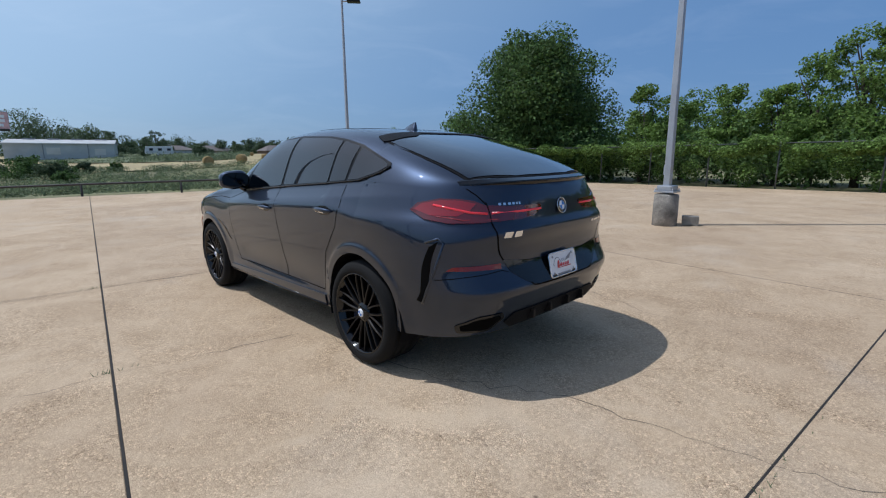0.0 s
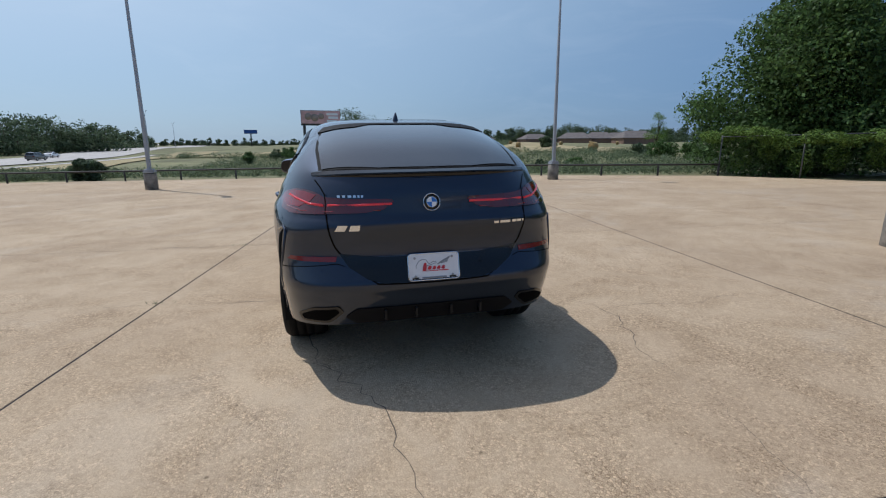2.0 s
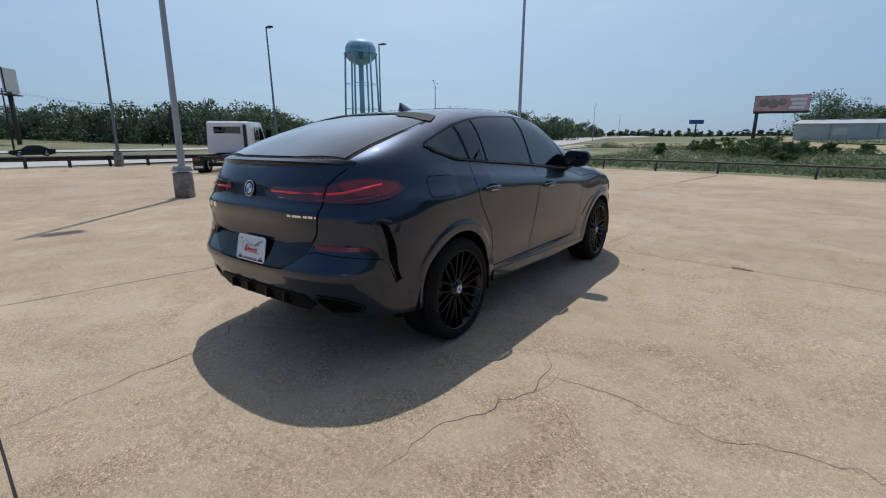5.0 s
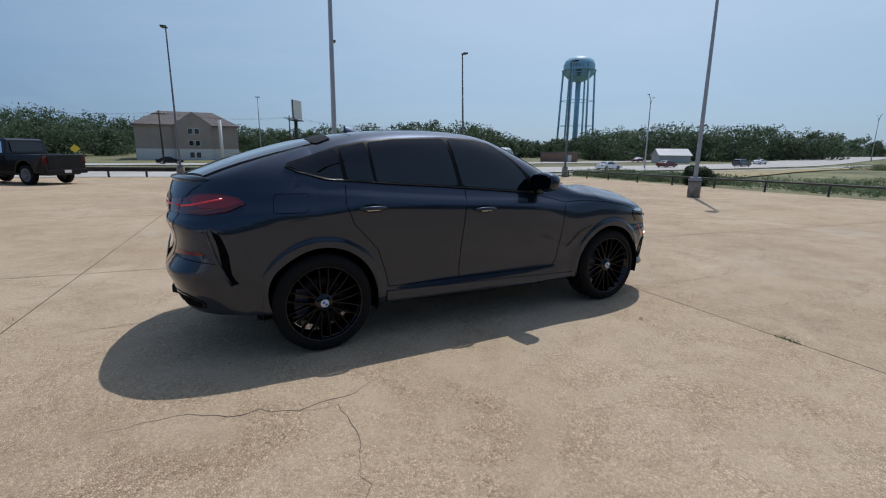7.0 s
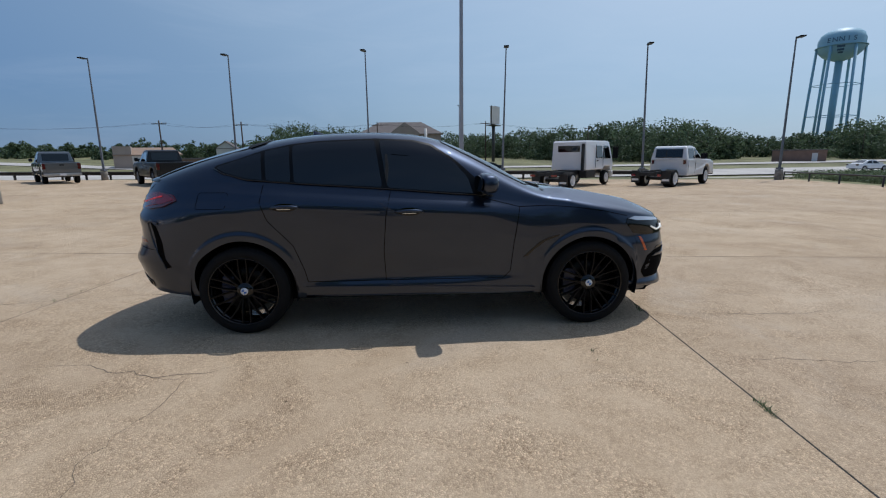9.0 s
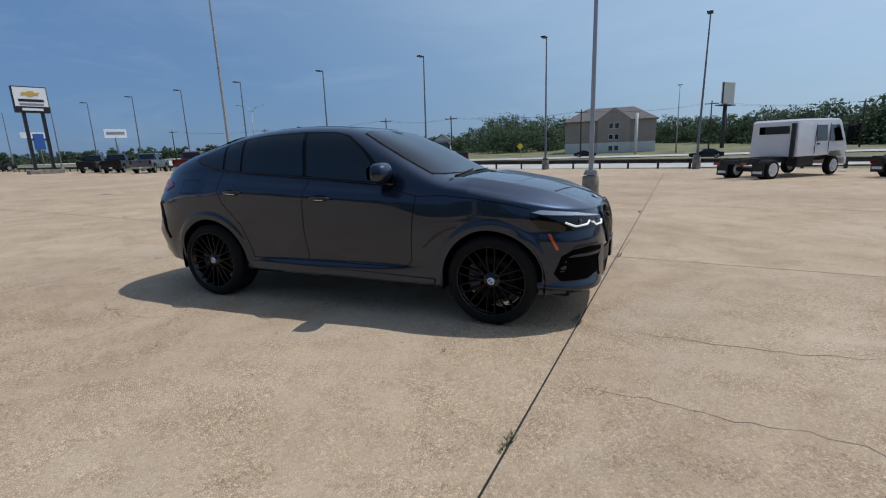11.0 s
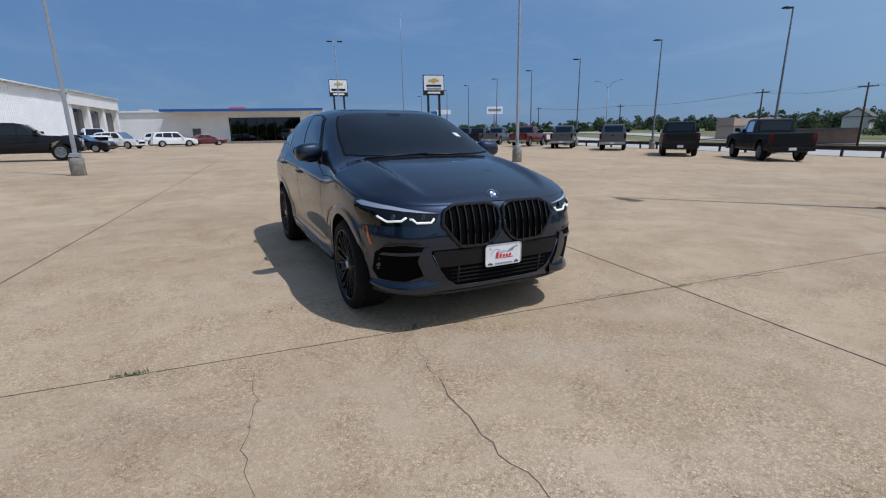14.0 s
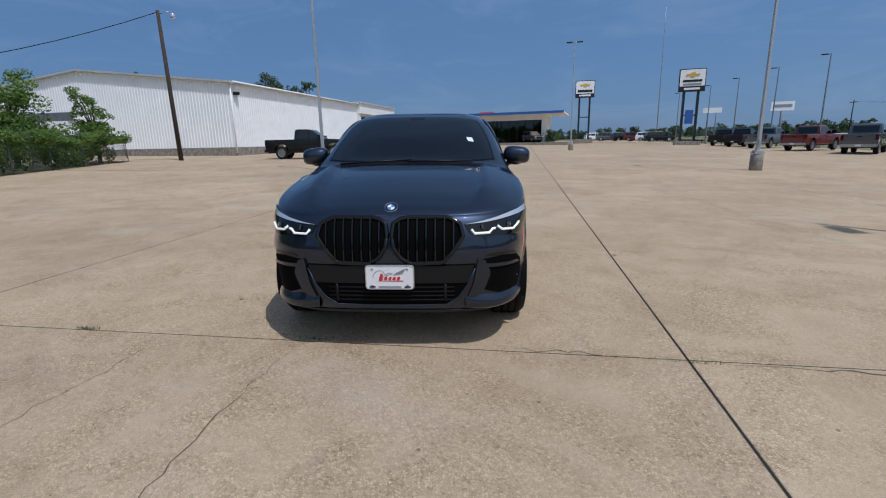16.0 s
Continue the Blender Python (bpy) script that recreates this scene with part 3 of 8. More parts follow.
def end_xy(t, z, rear):
    """A point of the nose's or the tail's corner: t runs from 0 in the middle to a quarter turn at the side."""
    t, z = np.asarray(t, float), np.asarray(z, float)
    s = np.sign(t)
    t = np.abs(t)
    n = (NR if rear else NF)(z)
    x0, x1 = (CX_R, XR(z)) if rear else (CX_F, XF(z))
    x = x0 + (x1 - x0) * np.power(np.clip(np.cos(t), 0, 1), 2 / n)
    y = WZ(z) * np.power(np.clip(np.sin(t), 0, 1), 2 / n)
    y = y + np.where(y > 0.6, flare(x, z), 0)
    return x, s * y


def t_of_y(y, z, rear):
    n = float((NR if rear else NF)(z))
    return math.copysign(math.asin(min(1, (abs(y) / float(WZ(z))) ** (n / 2))), y)


def t_of_x(x, z, rear):
    n = float((NR if rear else NF)(z))
    x0, x1 = (CX_R, float(XR(z))) if rear else (CX_F, float(XF(z)))
    return math.acos(min(1, max(0, (x - x0) / (x1 - x0)) ** (n / 2)))


def hood_ridge(x, y):
    a = np.abs(y)
    c = np.interp(x, [1.0, 1.5, 1.83, 2.09, 2.25], [0.63, 0.615, 0.595, 0.54, 0.46])
    on = np.clip((x - 1.02) / 0.25, 0, 1) * np.clip((2.2 - x) / 0.3, 0, 1)
    return on * (0.020 / (1 + np.exp(-(a - c) / 0.011)) - 0.020 * np.clip((a - c) / 0.24, 0, 1) * (a > c))


def upper(x, th):
    """The hood, glasshouse and deck: th runs from 0 at the edge of the side to a quarter turn at the middle."""
    ze = ZT(x)
    ye = side_y(x, ze)
    n, k = UN(x), UK(x)
    f = np.power(np.clip(np.sin(th), 0, 1), 2 / n)
    y = ye * np.power(np.clip(np.cos(th), 0, 1), 2 / n) * (1 - k * f)
    z = ze + np.maximum(ZC(x) - ze, 0) * f
    return y, z + hood_ridge(x, y)


def glass_y(x, z):
    """The cabin side's half width at a place and height."""
    ze = ZT(x)
    f = np.clip((z - ze) / np.maximum(ZC(x) - ze, 1e-3), 0, 0.999)
    n = UN(x)
    return side_y(x, ze) * np.power(1 - f ** n, 1 / n) * (1 - UK(x) * f)


def top_z(x, y):
    """The upper skin's height over a place."""
    x, y = np.asarray(x, float), np.abs(np.asarray(y, float))
    lo, hi = np.zeros_like(x + y), np.full_like(x + y, math.pi / 2)
    for _ in range(30):
        mid = (lo + hi) / 2
        yy, _z = upper(x, mid)
        lo, hi = np.where(yy > y, mid, lo), np.where(yy > y, hi, mid)
    return upper(x, (lo + hi) / 2)[1]


def map_side(sign):
    return lambda u, v: (u, sign * side_y(u, v), v)


def map_cabin(sign):
    return lambda u, v: (u, sign * glass_y(u, v), v)


def map_end(rear):
    def f(u, v):
        x, y = end_xy(u, v, rear)
        return x, y, v
    return f


def map_face(rear):
    """Nose or tail over across and height."""
    def f(u, v):
        n = (NR if rear else NF)(v)
        x0, x1 = (CX_R, XR(v)) if rear else (CX_F, XF(v))
        return x0 + (x1 - x0) * np.power(np.clip(1 - (np.abs(u) / WZ(v)) ** n, 0, 1), 1 / n), u, v
    return f


def map_top(u, v):
    return u, v, top_z(u, v)


def lay(mapper, uv, off):
    """Points of a skin, lifted off it."""
    u, v = np.array([p[0] for p in uv], float), np.array([p[1] for p in uv], float)
    e = 2e-3

    def at(a, b):
        x, y, z = mapper(a, b)
        return np.stack([x + 0 * a, y + 0 * a, z + 0 * a], 1)
    p = at(u, v)
    n = np.cross(at(u + e, v) - at(u - e, v), at(u, v + e) - at(u, v - e))
    n /= np.linalg.norm(n, axis=1, keepdims=True) + 1e-12
    c = np.stack([p[:, 0] * 0.75, 0 * p[:, 0], 0 * p[:, 0] + 0.75], 1)
    n *= np.where(np.sum(n * (p - c), 1) < 0, -1, 1)[:, None]
    return p, n, p + n * np.asarray(off).reshape(-1, 1)


def patch(poly, mapper, off=0.004, sink=0.01, step=0.05, step_v=None):
    """A panel of that outline lying on a skin: off above it, its rim going down into it."""
    bm = bmesh.new()
    bm.faces.new([bm.verts.new((p[0], p[1], 0)) for p in poly])
    bmesh.ops.triangulate(bm, faces=bm.faces[:])
    for ax, st in ((0, step), (1, step_v or step)):
        lo, hi = min(p[ax] for p in poly), max(p[ax] for p in poly)
        k = int((hi - lo) / st)
        for i in range(1, k + 1):
            c = [0, 0, 0]
            c[ax] = lo + (hi - lo) * i / (k + 1)
            nn = [0, 0, 0]
            nn[ax] = 1
            bmesh.ops.bisect_plane(bm, geom=bm.verts[:] + bm.edges[:] + bm.faces[:], plane_co=c, plane_no=nn)
    loose = [e for e in bm.edges if not e.is_boundary and min(abs(e.verts[0].co.x - e.verts[1].co.x), abs(e.verts[0].co.y - e.verts[1].co.y)) > 1e-5]
    bmesh.ops.dissolve_edges(bm, edges=loose, use_verts=False)
    bmesh.ops.dissolve_verts(bm, verts=[v for v in bm.verts if len(v.link_edges) == 2 and not v.is_boundary])
    bmesh.ops.remove_doubles(bm, verts=bm.verts, dist=1e-5)
    uv = [(v.co.x, v.co.y) for v in bm.verts]
    p, n, q = lay(mapper, uv, off)
    low = p - n * sink
    vs = bm.verts[:]
    rim = [e for e in bm.edges if e.is_boundary]
    for v, c in zip(vs, q):
        v.co = c
    index = {v: i for i, v in enumerate(vs)}
    new_v = {}
    for e in rim:
        for v in e.verts:
            if v not in new_v:
                new_v[v] = (bm.verts.new(v.co), bm.verts.new(low[index[v]]))
    for f in bm.faces:
        f.smooth = True
    for e in rim:
        a, b = e.verts
        bm.faces.new((new_v[a][0], new_v[b][0], new_v[b][1], new_v[a][1]))
    bmesh.ops.recalc_face_normals(bm, faces=bm.faces)
    bm.normal_update()
    if sum(v.normal.dot(Vector(k)) for v, k in zip(vs, n)) < 0:
        bmesh.ops.reverse_faces(bm, faces=bm.faces)
    return bm


def seam_strip(uv, mapper, width=0.006, off=0.0012):
    """A dark gap line running on a skin."""
    bm = bmesh.new()
    uv = np.array(uv, float)
    dense = []
    for a, b in zip(uv, uv[1:]):
        k = max(1, int(np.linalg.norm(b - a) / 0.03))
        dense += [a + (b - a) * i / k for i in range(k)]
    dense.append(uv[-1])
    p, n, q = lay(mapper, dense, off)
    rows = []
    for i in range(len(q)):
        d = q[min(i + 1, len(q) - 1)] - q[max(i - 1, 0)]
        s = np.cross(n[i], d)
        s /= np.linalg.norm(s) + 1e-9
        rows.append((bm.verts.new(q[i] - s * width / 2), bm.verts.new(q[i] + s * width / 2)))
    for (a, b), (c, d) in zip(rows, rows[1:]):
        bm.faces.new((a, b, d, c))
    return bm


def line_tube(uv, mapper, r, off=0.0, seg=6):
    _p, _n, q = lay(mapper, uv, off)
    return tube([tuple(c) for c in q], r, seg)


def skin():
    """The outer skin, both halves, as one mesh."""
    bm = bmesh.new()
    xs = list(np.linspace(CX_F, CX_R, 70))
    for c, r in ((-AXLE, 0.432), (AXLE, 0.424)):
        for a in np.linspace(0, math.pi, 37):
            xs.append(c + r * math.cos(a))
        xs += [c + r + 0.002, c - r - 0.002]
    cols = []
    for t in np.linspace(0, 1, 34)[:-1]:
        tt = (t ** 1.0) * math.pi / 2
        x, y = end_xy(tt, 0.6, False)
        cols.append(("f", float(tt), float(x)))
    for x in xs:
        if x > CX_F:
            cols.append(("f", t_of_x(x, 0.6, False), x))
        elif x < CX_R:
            cols.append(("r", t_of_x(x, 0.6, True), x))
        else:
            cols.append(("s", x, x))
    for t in np.linspace(0, 1, 34)[:-1]:
        tt = t * math.pi / 2
        x, y = end_xy(tt, 0.6, True)
        cols.append(("r", float(tt), float(x)))
    cols.sort(key=lambda c: (-c[2], c[1] if c[0] == "f" else -c[1]))
    keep = [cols[0]]
    for c in cols[1:]:
        if keep[-1][2] - c[2] > 8e-4 or c[0] != keep[-1][0] or abs(c[1] - keep[-1][1]) > 0.02:
            keep.append(c)
    cols = keep
    NV, NU = 54, 30
    grid = []
    for kind, t, x in cols:
        zl, zt = float(zlow(x)), float(ZT(x))
        z = zl + (zt - zl) * np.linspace(0, 1, NV)
        if kind == "s":
            px, py = np.full(NV, t), side_y(np.full(NV, t), z)
        else:
            px, py = end_xy(np.full(NV, t), z, kind == "r")
        xe, ye, ze = px[-1], py[-1], z[-1]
        th = np.linspace(0, math.pi / 2, NU)[1:]
        uy, uz = upper(np.full(NU - 1, xe), th)
        s = ye / max(1e-6, float(side_y(xe, ZT(xe)))) if ye > 1e-6 else 0
        zc = max(float(ZC(xe)), ze)
        fr = (uz - float(ZT(xe))) / max(1e-6, float(ZC(xe)) - float(ZT(xe)))
        uz = ze + (zc - ze) * np.clip(fr, 0, 1) + hood_ridge(np.full(NU - 1, xe), uy * s) * (np.abs(uy) > 1e-4)
        grid.append([(a, b, c) for a, b, c in zip(px, py, z)] + [(xe, b * s, c) for b, c in zip(uy, uz)])
    for sgn in (1, -1):
        rows = [[bm.verts.new((a, sgn * b, c)) for a, b, c in col] for col in grid]
        for a, b in zip(rows, rows[1:]):
            for k in range(len(a) - 1):
                try:
                    bm.faces.new((a[k], b[k], b[k + 1], a[k + 1]))
                except ValueError:
                    pass
    bmesh.ops.remove_doubles(bm, verts=bm.verts, dist=4e-4)
    bmesh.ops.dissolve_degenerate(bm, edges=bm.edges, dist=1e-5)
    bmesh.ops.recalc_face_normals(bm, faces=bm.faces)
    return bm


def wheel(parent, x, y, width):
    """A black multi-spoke wheel with its tyre, brake and hub cap; y is its outer face."""
    sg = 1 if y > 0 else -1
    w = new("wheel")
    w.parent = parent
    w.matrix_local = pose(x, y - sg * 0.0, WHEEL_R, 0, 0, 0 if sg > 0 else 180)
    R = WHEEL_R
    t = [(0.285, -0.012), (0.292, 0.004), (0.315, 0.010), (0.345, 0.006), (0.362, -0.012), (R - 0.002, -0.032)]
    tread = []
    for i in range(4):
        a = -0.032 - (width - 0.064) * i / 4
        b = -0.032 - (width - 0.064) * (i + 1) / 4
        tread += [(R, a - 0.002), (R, b + 0.012), (R - 0.007, b + 0.010), (R - 0.007, b + 0.002)]
    t += tread[:-2] + [(R - 0.004, -width + 0.03), (0.350, -width + 0.004), (0.30, -width), (0.285, -width + 0.01)]
    part("tyre", lathe(t, 72, "y", True), M["rubber"], w, smooth=False)
    rim = [(0.292, 0.0), (0.287, 0.006), (0.281, 0.002), (0.276, -0.02), (0.262, -0.05), (0.255, -width + 0.03), (0.28, -width + 0.01), (0.29, -width + 0.006)]
    part("rim", lathe(rim + [(0.282, -width + 0.006), (0.247, -width + 0.03), (0.254, -0.05), (0.268, -0.02)], 64, "y", True), M["gloss_black"], w)
    bm = bmesh.new()
    for k in range(10):
        a0 = 2 * math.pi * k / 10
        for s in (-1, 1):
            a1 = a0 + s * math.radians(11.5)
            pts, wid = [], []
            for j in range(7):
                u = j / 6
                r = 0.058 + (0.281 - 0.058) * u
                a = a0 + (a1 - a0) * (0.18 + 0.82 * u ** 0.85)
                h = -0.020 - 0.018 * (1 - u) ** 1.5 + 0.010 * u
                pts.append((r * math.cos(a), h, r * math.sin(a), a))
                wid.append(0.0095 - 0.003 * u)
            rows = []
            for (px, py, pz, a), wd in zip(pts, wid):
                tx, tz = -math.sin(a), math.cos(a)
                rows.append([bm.verts.new((px + tx * q * wd, py + dy, pz + tz * q * wd)) for q, dy in ((-1, -0.004), (-0.55, 0.004), (0.55, 0.004), (1, -0.004), (0.8, -0.035), (-0.8, -0.035))])
            for a, b in zip(rows, rows[1:]):
                for i in range(6):
                    bm.faces.new((a[i], a[(i + 1) % 6], b[(i + 1) % 6], b[i]))
    bmesh.ops.recalc_face_normals(bm, faces=bm.faces)
    part("spokes", bm, M["wheel_black"], w)
    hub = part("hub", lathe([(0.0, -0.016), (0.03, -0.017), (0.062, -0.026), (0.075, -0.036), (0.078, -0.08), (0.0, -0.08)], 40, "y"), M["gloss_black"], w)
    cap = part("hub_cap", lathe([(0.0, -0.009), (0.026, -0.010), (0.031, -0.014), (0.031, -0.022), (0.0, -0.022)], 32, "y"), M["white"], w, "small round badge")
    bm = bmesh.new()
    for a in (0, math.pi):
        vs = [bm.verts.new((0, -0.0065, 0))] + [bm.verts.new((0.021 * math.cos(a + q), -0.0065, 0.021 * math.sin(a + q))) for q in np.linspace(0, math.pi / 2, 7)]
        bm.faces.new(vs)
    part("badge_field", bm, M["blue"], cap)
    for k in range(5):
        a = 2 * math.pi * k / 5 + 0.3
        bm = bmesh.new()
        add_lathe(bm, [(0.0, -0.022), (0.008, -0.022), (0.009, -0.035), (0.0, -0.035)], 10, "y")
        bm.transform(Matrix.Translation((0.048 * math.cos(a), 0, 0.048 * math.sin(a))))
        part("lug_nut", bm, M["satin_black"], hub)
    part("brake_disc", lathe([(0.09, -0.10), (0.19, -0.10), (0.19, -0.125), (0.09, -0.125)], 48, "y", True), M["disc"], w)
    c = prism([(0.10, -0.11), (0.195, -0.12), (0.215, 0.0), (0.195, 0.12), (0.10, 0.11)], 0.085, 0.15, None, 0.008)
    c.transform(Matrix(((1, 0, 0, 0), (0, 0, -1, 0), (0, 1, 0, 0), (0, 0, 0, 1))))
    part("brake_caliper", c, M["caliper"], w)
    return w


def plate(parent, m, name="licence_plate"):
    """A dealer's plate in a pale frame: a red script bar and grey wing shapes."""
    p = part(name, prism(cornered([(-0.155, -0.078), (0.155, -0.078), (0.155, 0.078), (-0.155, 0.078)], 0.14), 0, 0.006), M["plate_white"], parent,
             "white dealer plate with red script marks")
    p.matrix_local = m
    rim = bmesh.new()
    o = cornered([(-0.157, -0.08), (0.157, -0.08), (0.157, 0.08), (-0.157, 0.08)], 0.14)
    add_tube(rim, [(x, y, 0.006) for x, y in o + o[:1]], 0.0045, 6, False)
    part("plate_frame", rim, M["chrome"], p)
    for x, y in ((-0.115, 0.055), (0.115, 0.055), (-0.115, -0.055), (0.115, -0.055)):
        bm = lathe([(0.0, 0.011), (0.007, 0.010), (0.008, 0.006), (0.0, 0.006)], 12)
        bm.transform(Matrix.Translation((x, y, 0)))
        part("screw", bm, M["steel"], p)
    for x0, x1, y0, h in ((-0.07, -0.045, -0.022, 0.046), (-0.04, -0.015, -0.016, 0.020), (-0.01, 0.012, -0.016, 0.018), (0.017, 0.04, -0.016, 0.018), (0.045, 0.068, -0.016, 0.020), (-0.06, 0.085, -0.026, 0.004)):
        part("script_bar", prism(rounded([(x0, y0), (x1 - 0.004, y0 - 0.002), (x1, y0 + h * 0.9), (x1 - 0.012, y0 + h), (x0 + 0.004, y0 + h * 0.6)], 2), 0.006, 0.0082), M["plate_red"], p, "red script bar")
    for k in range(5):
        q = [(0.02 + 0.006 * k, 0.012 + 0.004 * k), (0.085 + 0.005 * k, 0.022 + 0.008 * k), (0.083 + 0.005 * k, 0.0265 + 0.008 * k), (0.02 + 0.006 * k, 0.0145 + 0.004 * k)]
        part("emblem", prism(q, 0.006, 0.0082), M["plate_grey"], p)
    rim = bmesh.new()
    add_tube(rim, [(x, y, 0.0065) for x, y in rounded([(-0.105, -0.005), (-0.095, 0.03), (-0.07, 0.045), (-0.045, 0.04), (-0.03, 0.018), (0.0, 0.03), (0.012, 0.02)], 3)], 0.002, 5, False)
    part("emblem", rim, M["plate_grey"], p)
    for x0, x1, mm in ((-0.075, 0.075, "plate_grey"), (-0.135, -0.095, "sign_black"), (0.095, 0.135, "sign_black")):
        part("caption_bar", prism([(x0, -0.071), (x1, -0.071), (x1, -0.061), (x0, -0.061)], 0.006, 0.0085), M[mm], p)
    return p


def roundel(parent, m, r=0.041):
    """A round badge: dark ring, chrome rims, blue and white quarters."""
    b = part("badge", lathe([(0.0, 0.004), (r, 0.004), (r, 0.0), (0.0, 0.0)], 40), M["gloss_black"], parent, "round blue and white badge")
    b.matrix_local = m
    for rr in (r, r * 0.6):
        bm = bmesh.new()
        add_tube(bm, [(rr * math.cos(a), rr * math.sin(a), 0.004) for a in np.linspace(0, 2 * math.pi, 33)], r * 0.055, 6, False)
        part("badge_ring", bm, M["chrome"], b)
    for k in range(4):
        bm = bmesh.new()
        bm.faces.new([bm.verts.new((0, 0, 0.0062))] + [bm.verts.new((r * 0.58 * math.cos(a), r * 0.58 * math.sin(a), 0.0062)) for a in np.linspace(k * math.pi / 2, (k + 1) * math.pi / 2, 9)])
        part("badge_field", bm, M["blue" if k % 2 == 0 else "white"], b)
    return b


def build_car():
    car = thing("coupe_suv", "dark blue-grey metallic coupe SUV with black wheels parked on concrete", "car", LOT)
    body = part("body", skin(), M["paint"], car, "dark blue-grey metallic body", True)
    # underside and wheel wells
    under = bmesh.new()
    add_box(under, (-1.95, -0.80, 0.25), (2.1, 0.80, 0.46), 0.03)
    add_box(under, (-2.33, -0.66, 0.34), (-1.94, 0.66, 0.5), 0.05)
    part("underbody", under, M["interior"], car)
    for c in (-AXLE, AXLE):
        for sg in (1, -1):
            bm = bmesh.new()
            rings = []
            for a in np.linspace(-0.25, math.pi + 0.25, 25):
                r = 0.438
                rings.append([bm.verts.new((c + r * math.cos(a), sg * y, 0.375 + r * math.sin(a))) for y in (0.945, 0.60)])
            for a, b in zip(rings, rings[1:]):
                bm.faces.new((a[0], b[0], b[1], a[1]))
            bm.faces.new([r[1] for r in rings])
            part("wheel_well", bm, M["interior"], car)
    for c, w, y in ((-AXLE, 0.30, 0.972), (AXLE, 0.27, 0.958)):
        for sg in (1, -1):
            wheel(car, c, sg * y, w)

    # sides
    for sg in (1, -1):
        cab, sid = map_cabin(sg), map_side(sg)
        dlo = [(0.62, 1.150), (0.30, 1.168), (-0.39, 1.222), (-1.0, 1.262), (-1.42, 1.294), (-1.62, 1.345), (-1.70, 1.386), (-1.682, 1.412), (-1.5, 1.470), (-1.3, 1.538), (-1.07, 1.586),
               (-0.84, 1.613), (-0.37, 1.632), (-0.05, 1.619), (0.10, 1.585), (0.30, 1.455), (0.47, 1.305), (0.60, 1.19)]
        trim = part("window_trim", patch(dlo, cab, 0.007, 0.012, 0.05), M["pillar"], car, "black window surround")
        panes = {"front_window": [(0.45, 1.174), (0.15, 1.192), (-0.27, 1.226), (-0.338, 1.614), (-0.06, 1.603), (0.09, 1.568), (0.285, 1.440), (0.41, 1.30)],
                 "rear_window": [(-0.312, 1.230), (-1.035, 1.274), (-1.060, 1.570), (-0.84, 1.598), (-0.378, 1.616)],
                 "door_quarter_window": [(-1.062, 1.277), (-1.262, 1.292), (-1.290, 1.524), (-1.088, 1.567)],
                 "quarter_window": [(-1.295, 1.295), (-1.42, 1.306), (-1.60, 1.352), (-1.674, 1.388), (-1.658, 1.406), (-1.48, 1.464), (-1.322, 1.515)]}
        for nm, q in panes.items():
            part(nm, patch(cornered(q, 0.08), cab, 0.011, 0.003, 0.05), M["glass_dark"], trim, "dark tinted glass")
        part("belt_strip", line_tube([(x, z + 0.002) for x, z in dlo[:7]], cab, 0.006, 0.009), M["gloss_black"], trim)
        # gaps of the doors, fuel flap and hood
        gaps = [[(0.845, 1.06), (0.80, 0.75), (0.78, 0.5), (0.72, 0.44)], [(0.50, 1.145), (0.845, 1.06)],
                [(-0.245, 1.20), (-0.285, 1.0), (-0.31, 0.7), (-0.30, 0.44)],
                [(-1.285, 1.262), (-1.305, 1.12), (-1.25, 0.97), (-1.06, 0.76), (-0.985, 0.55), (-0.96, 0.44)],
                [(0.72, 0.438), (-0.96, 0.438)], [(0.845, 1.06), (1.10, 1.068)]]
        for g in gaps:
            part("panel_gap", seam_strip(g, sid), M["seam"], body)
        part("fuel_flap" if sg < 0 else "panel_gap", seam_strip(cornered([(-1.58, 1.07), (-1.82, 1.07), (-1.80, 1.20), (-1.56, 1.20)], 0.2) if sg < 0 else [(-1.6, 1.285), (-1.62, 1.29)], sid, 0.004), M["seam"], body)
        for x, z, nm in ((-0.09, 1.035, "front_door_handle"), (-1.105, 1.080, "rear_door_handle")):
            cup = part("handle_cup", patch(rounded([(x - 0.10, z - 0.005), (x - 0.05, z - 0.032), (x + 0.05, z - 0.032), (x + 0.10, z), (x + 0.05, z + 0.028), (x - 0.05, z + 0.028)], 4), sid, 0.001, 0.004, 0.05), M["gloss_black"], car)
            bm = bmesh.new()
            y0 = float(side_y(x, z))
            pts = [(x - 0.115, sg * (y0 - 0.004), z - 0.004), (x - 0.095, sg * (y0 + 0.018), z), (x - 0.03, sg * (y0 + 0.032), z + 0.006), (x + 0.05, sg * (y0 + 0.030), z + 0.006), (x + 0.10, sg * (y0 + 0.014), z + 0.002), (x + 0.115, sg * (y0 - 0.004), z)]
            add_tube(bm, pts, [0.007, 0.013, 0.016, 0.016, 0.012, 0.007], 10)
            part(nm, bm, M["paint"], car)
            part("handle_grip", tube([(x - 0.055, sg * (y0 + 0.026), z - 0.011), (x + 0.055, sg * (y0 + 0.025), z - 0.010)], 0.008, 8), M["chrome"], cup, "bright grip edge")
        # sill blade, front arch vent, rear corner breather, markers
        part("side_skirt", patch([(-0.98, 0.315), (0.99, 0.31), (1.0, 0.355), (0.3, 0.375), (-0.98, 0.40)], sid, 0.014, 0.02, 0.08), M["paint"], car)
        part("skirt_blade", line_tube([(-0.98, 0.318), (0.0, 0.312), (0.99, 0.308)], sid, 0.012, 0.012), M["gloss_black"], car)
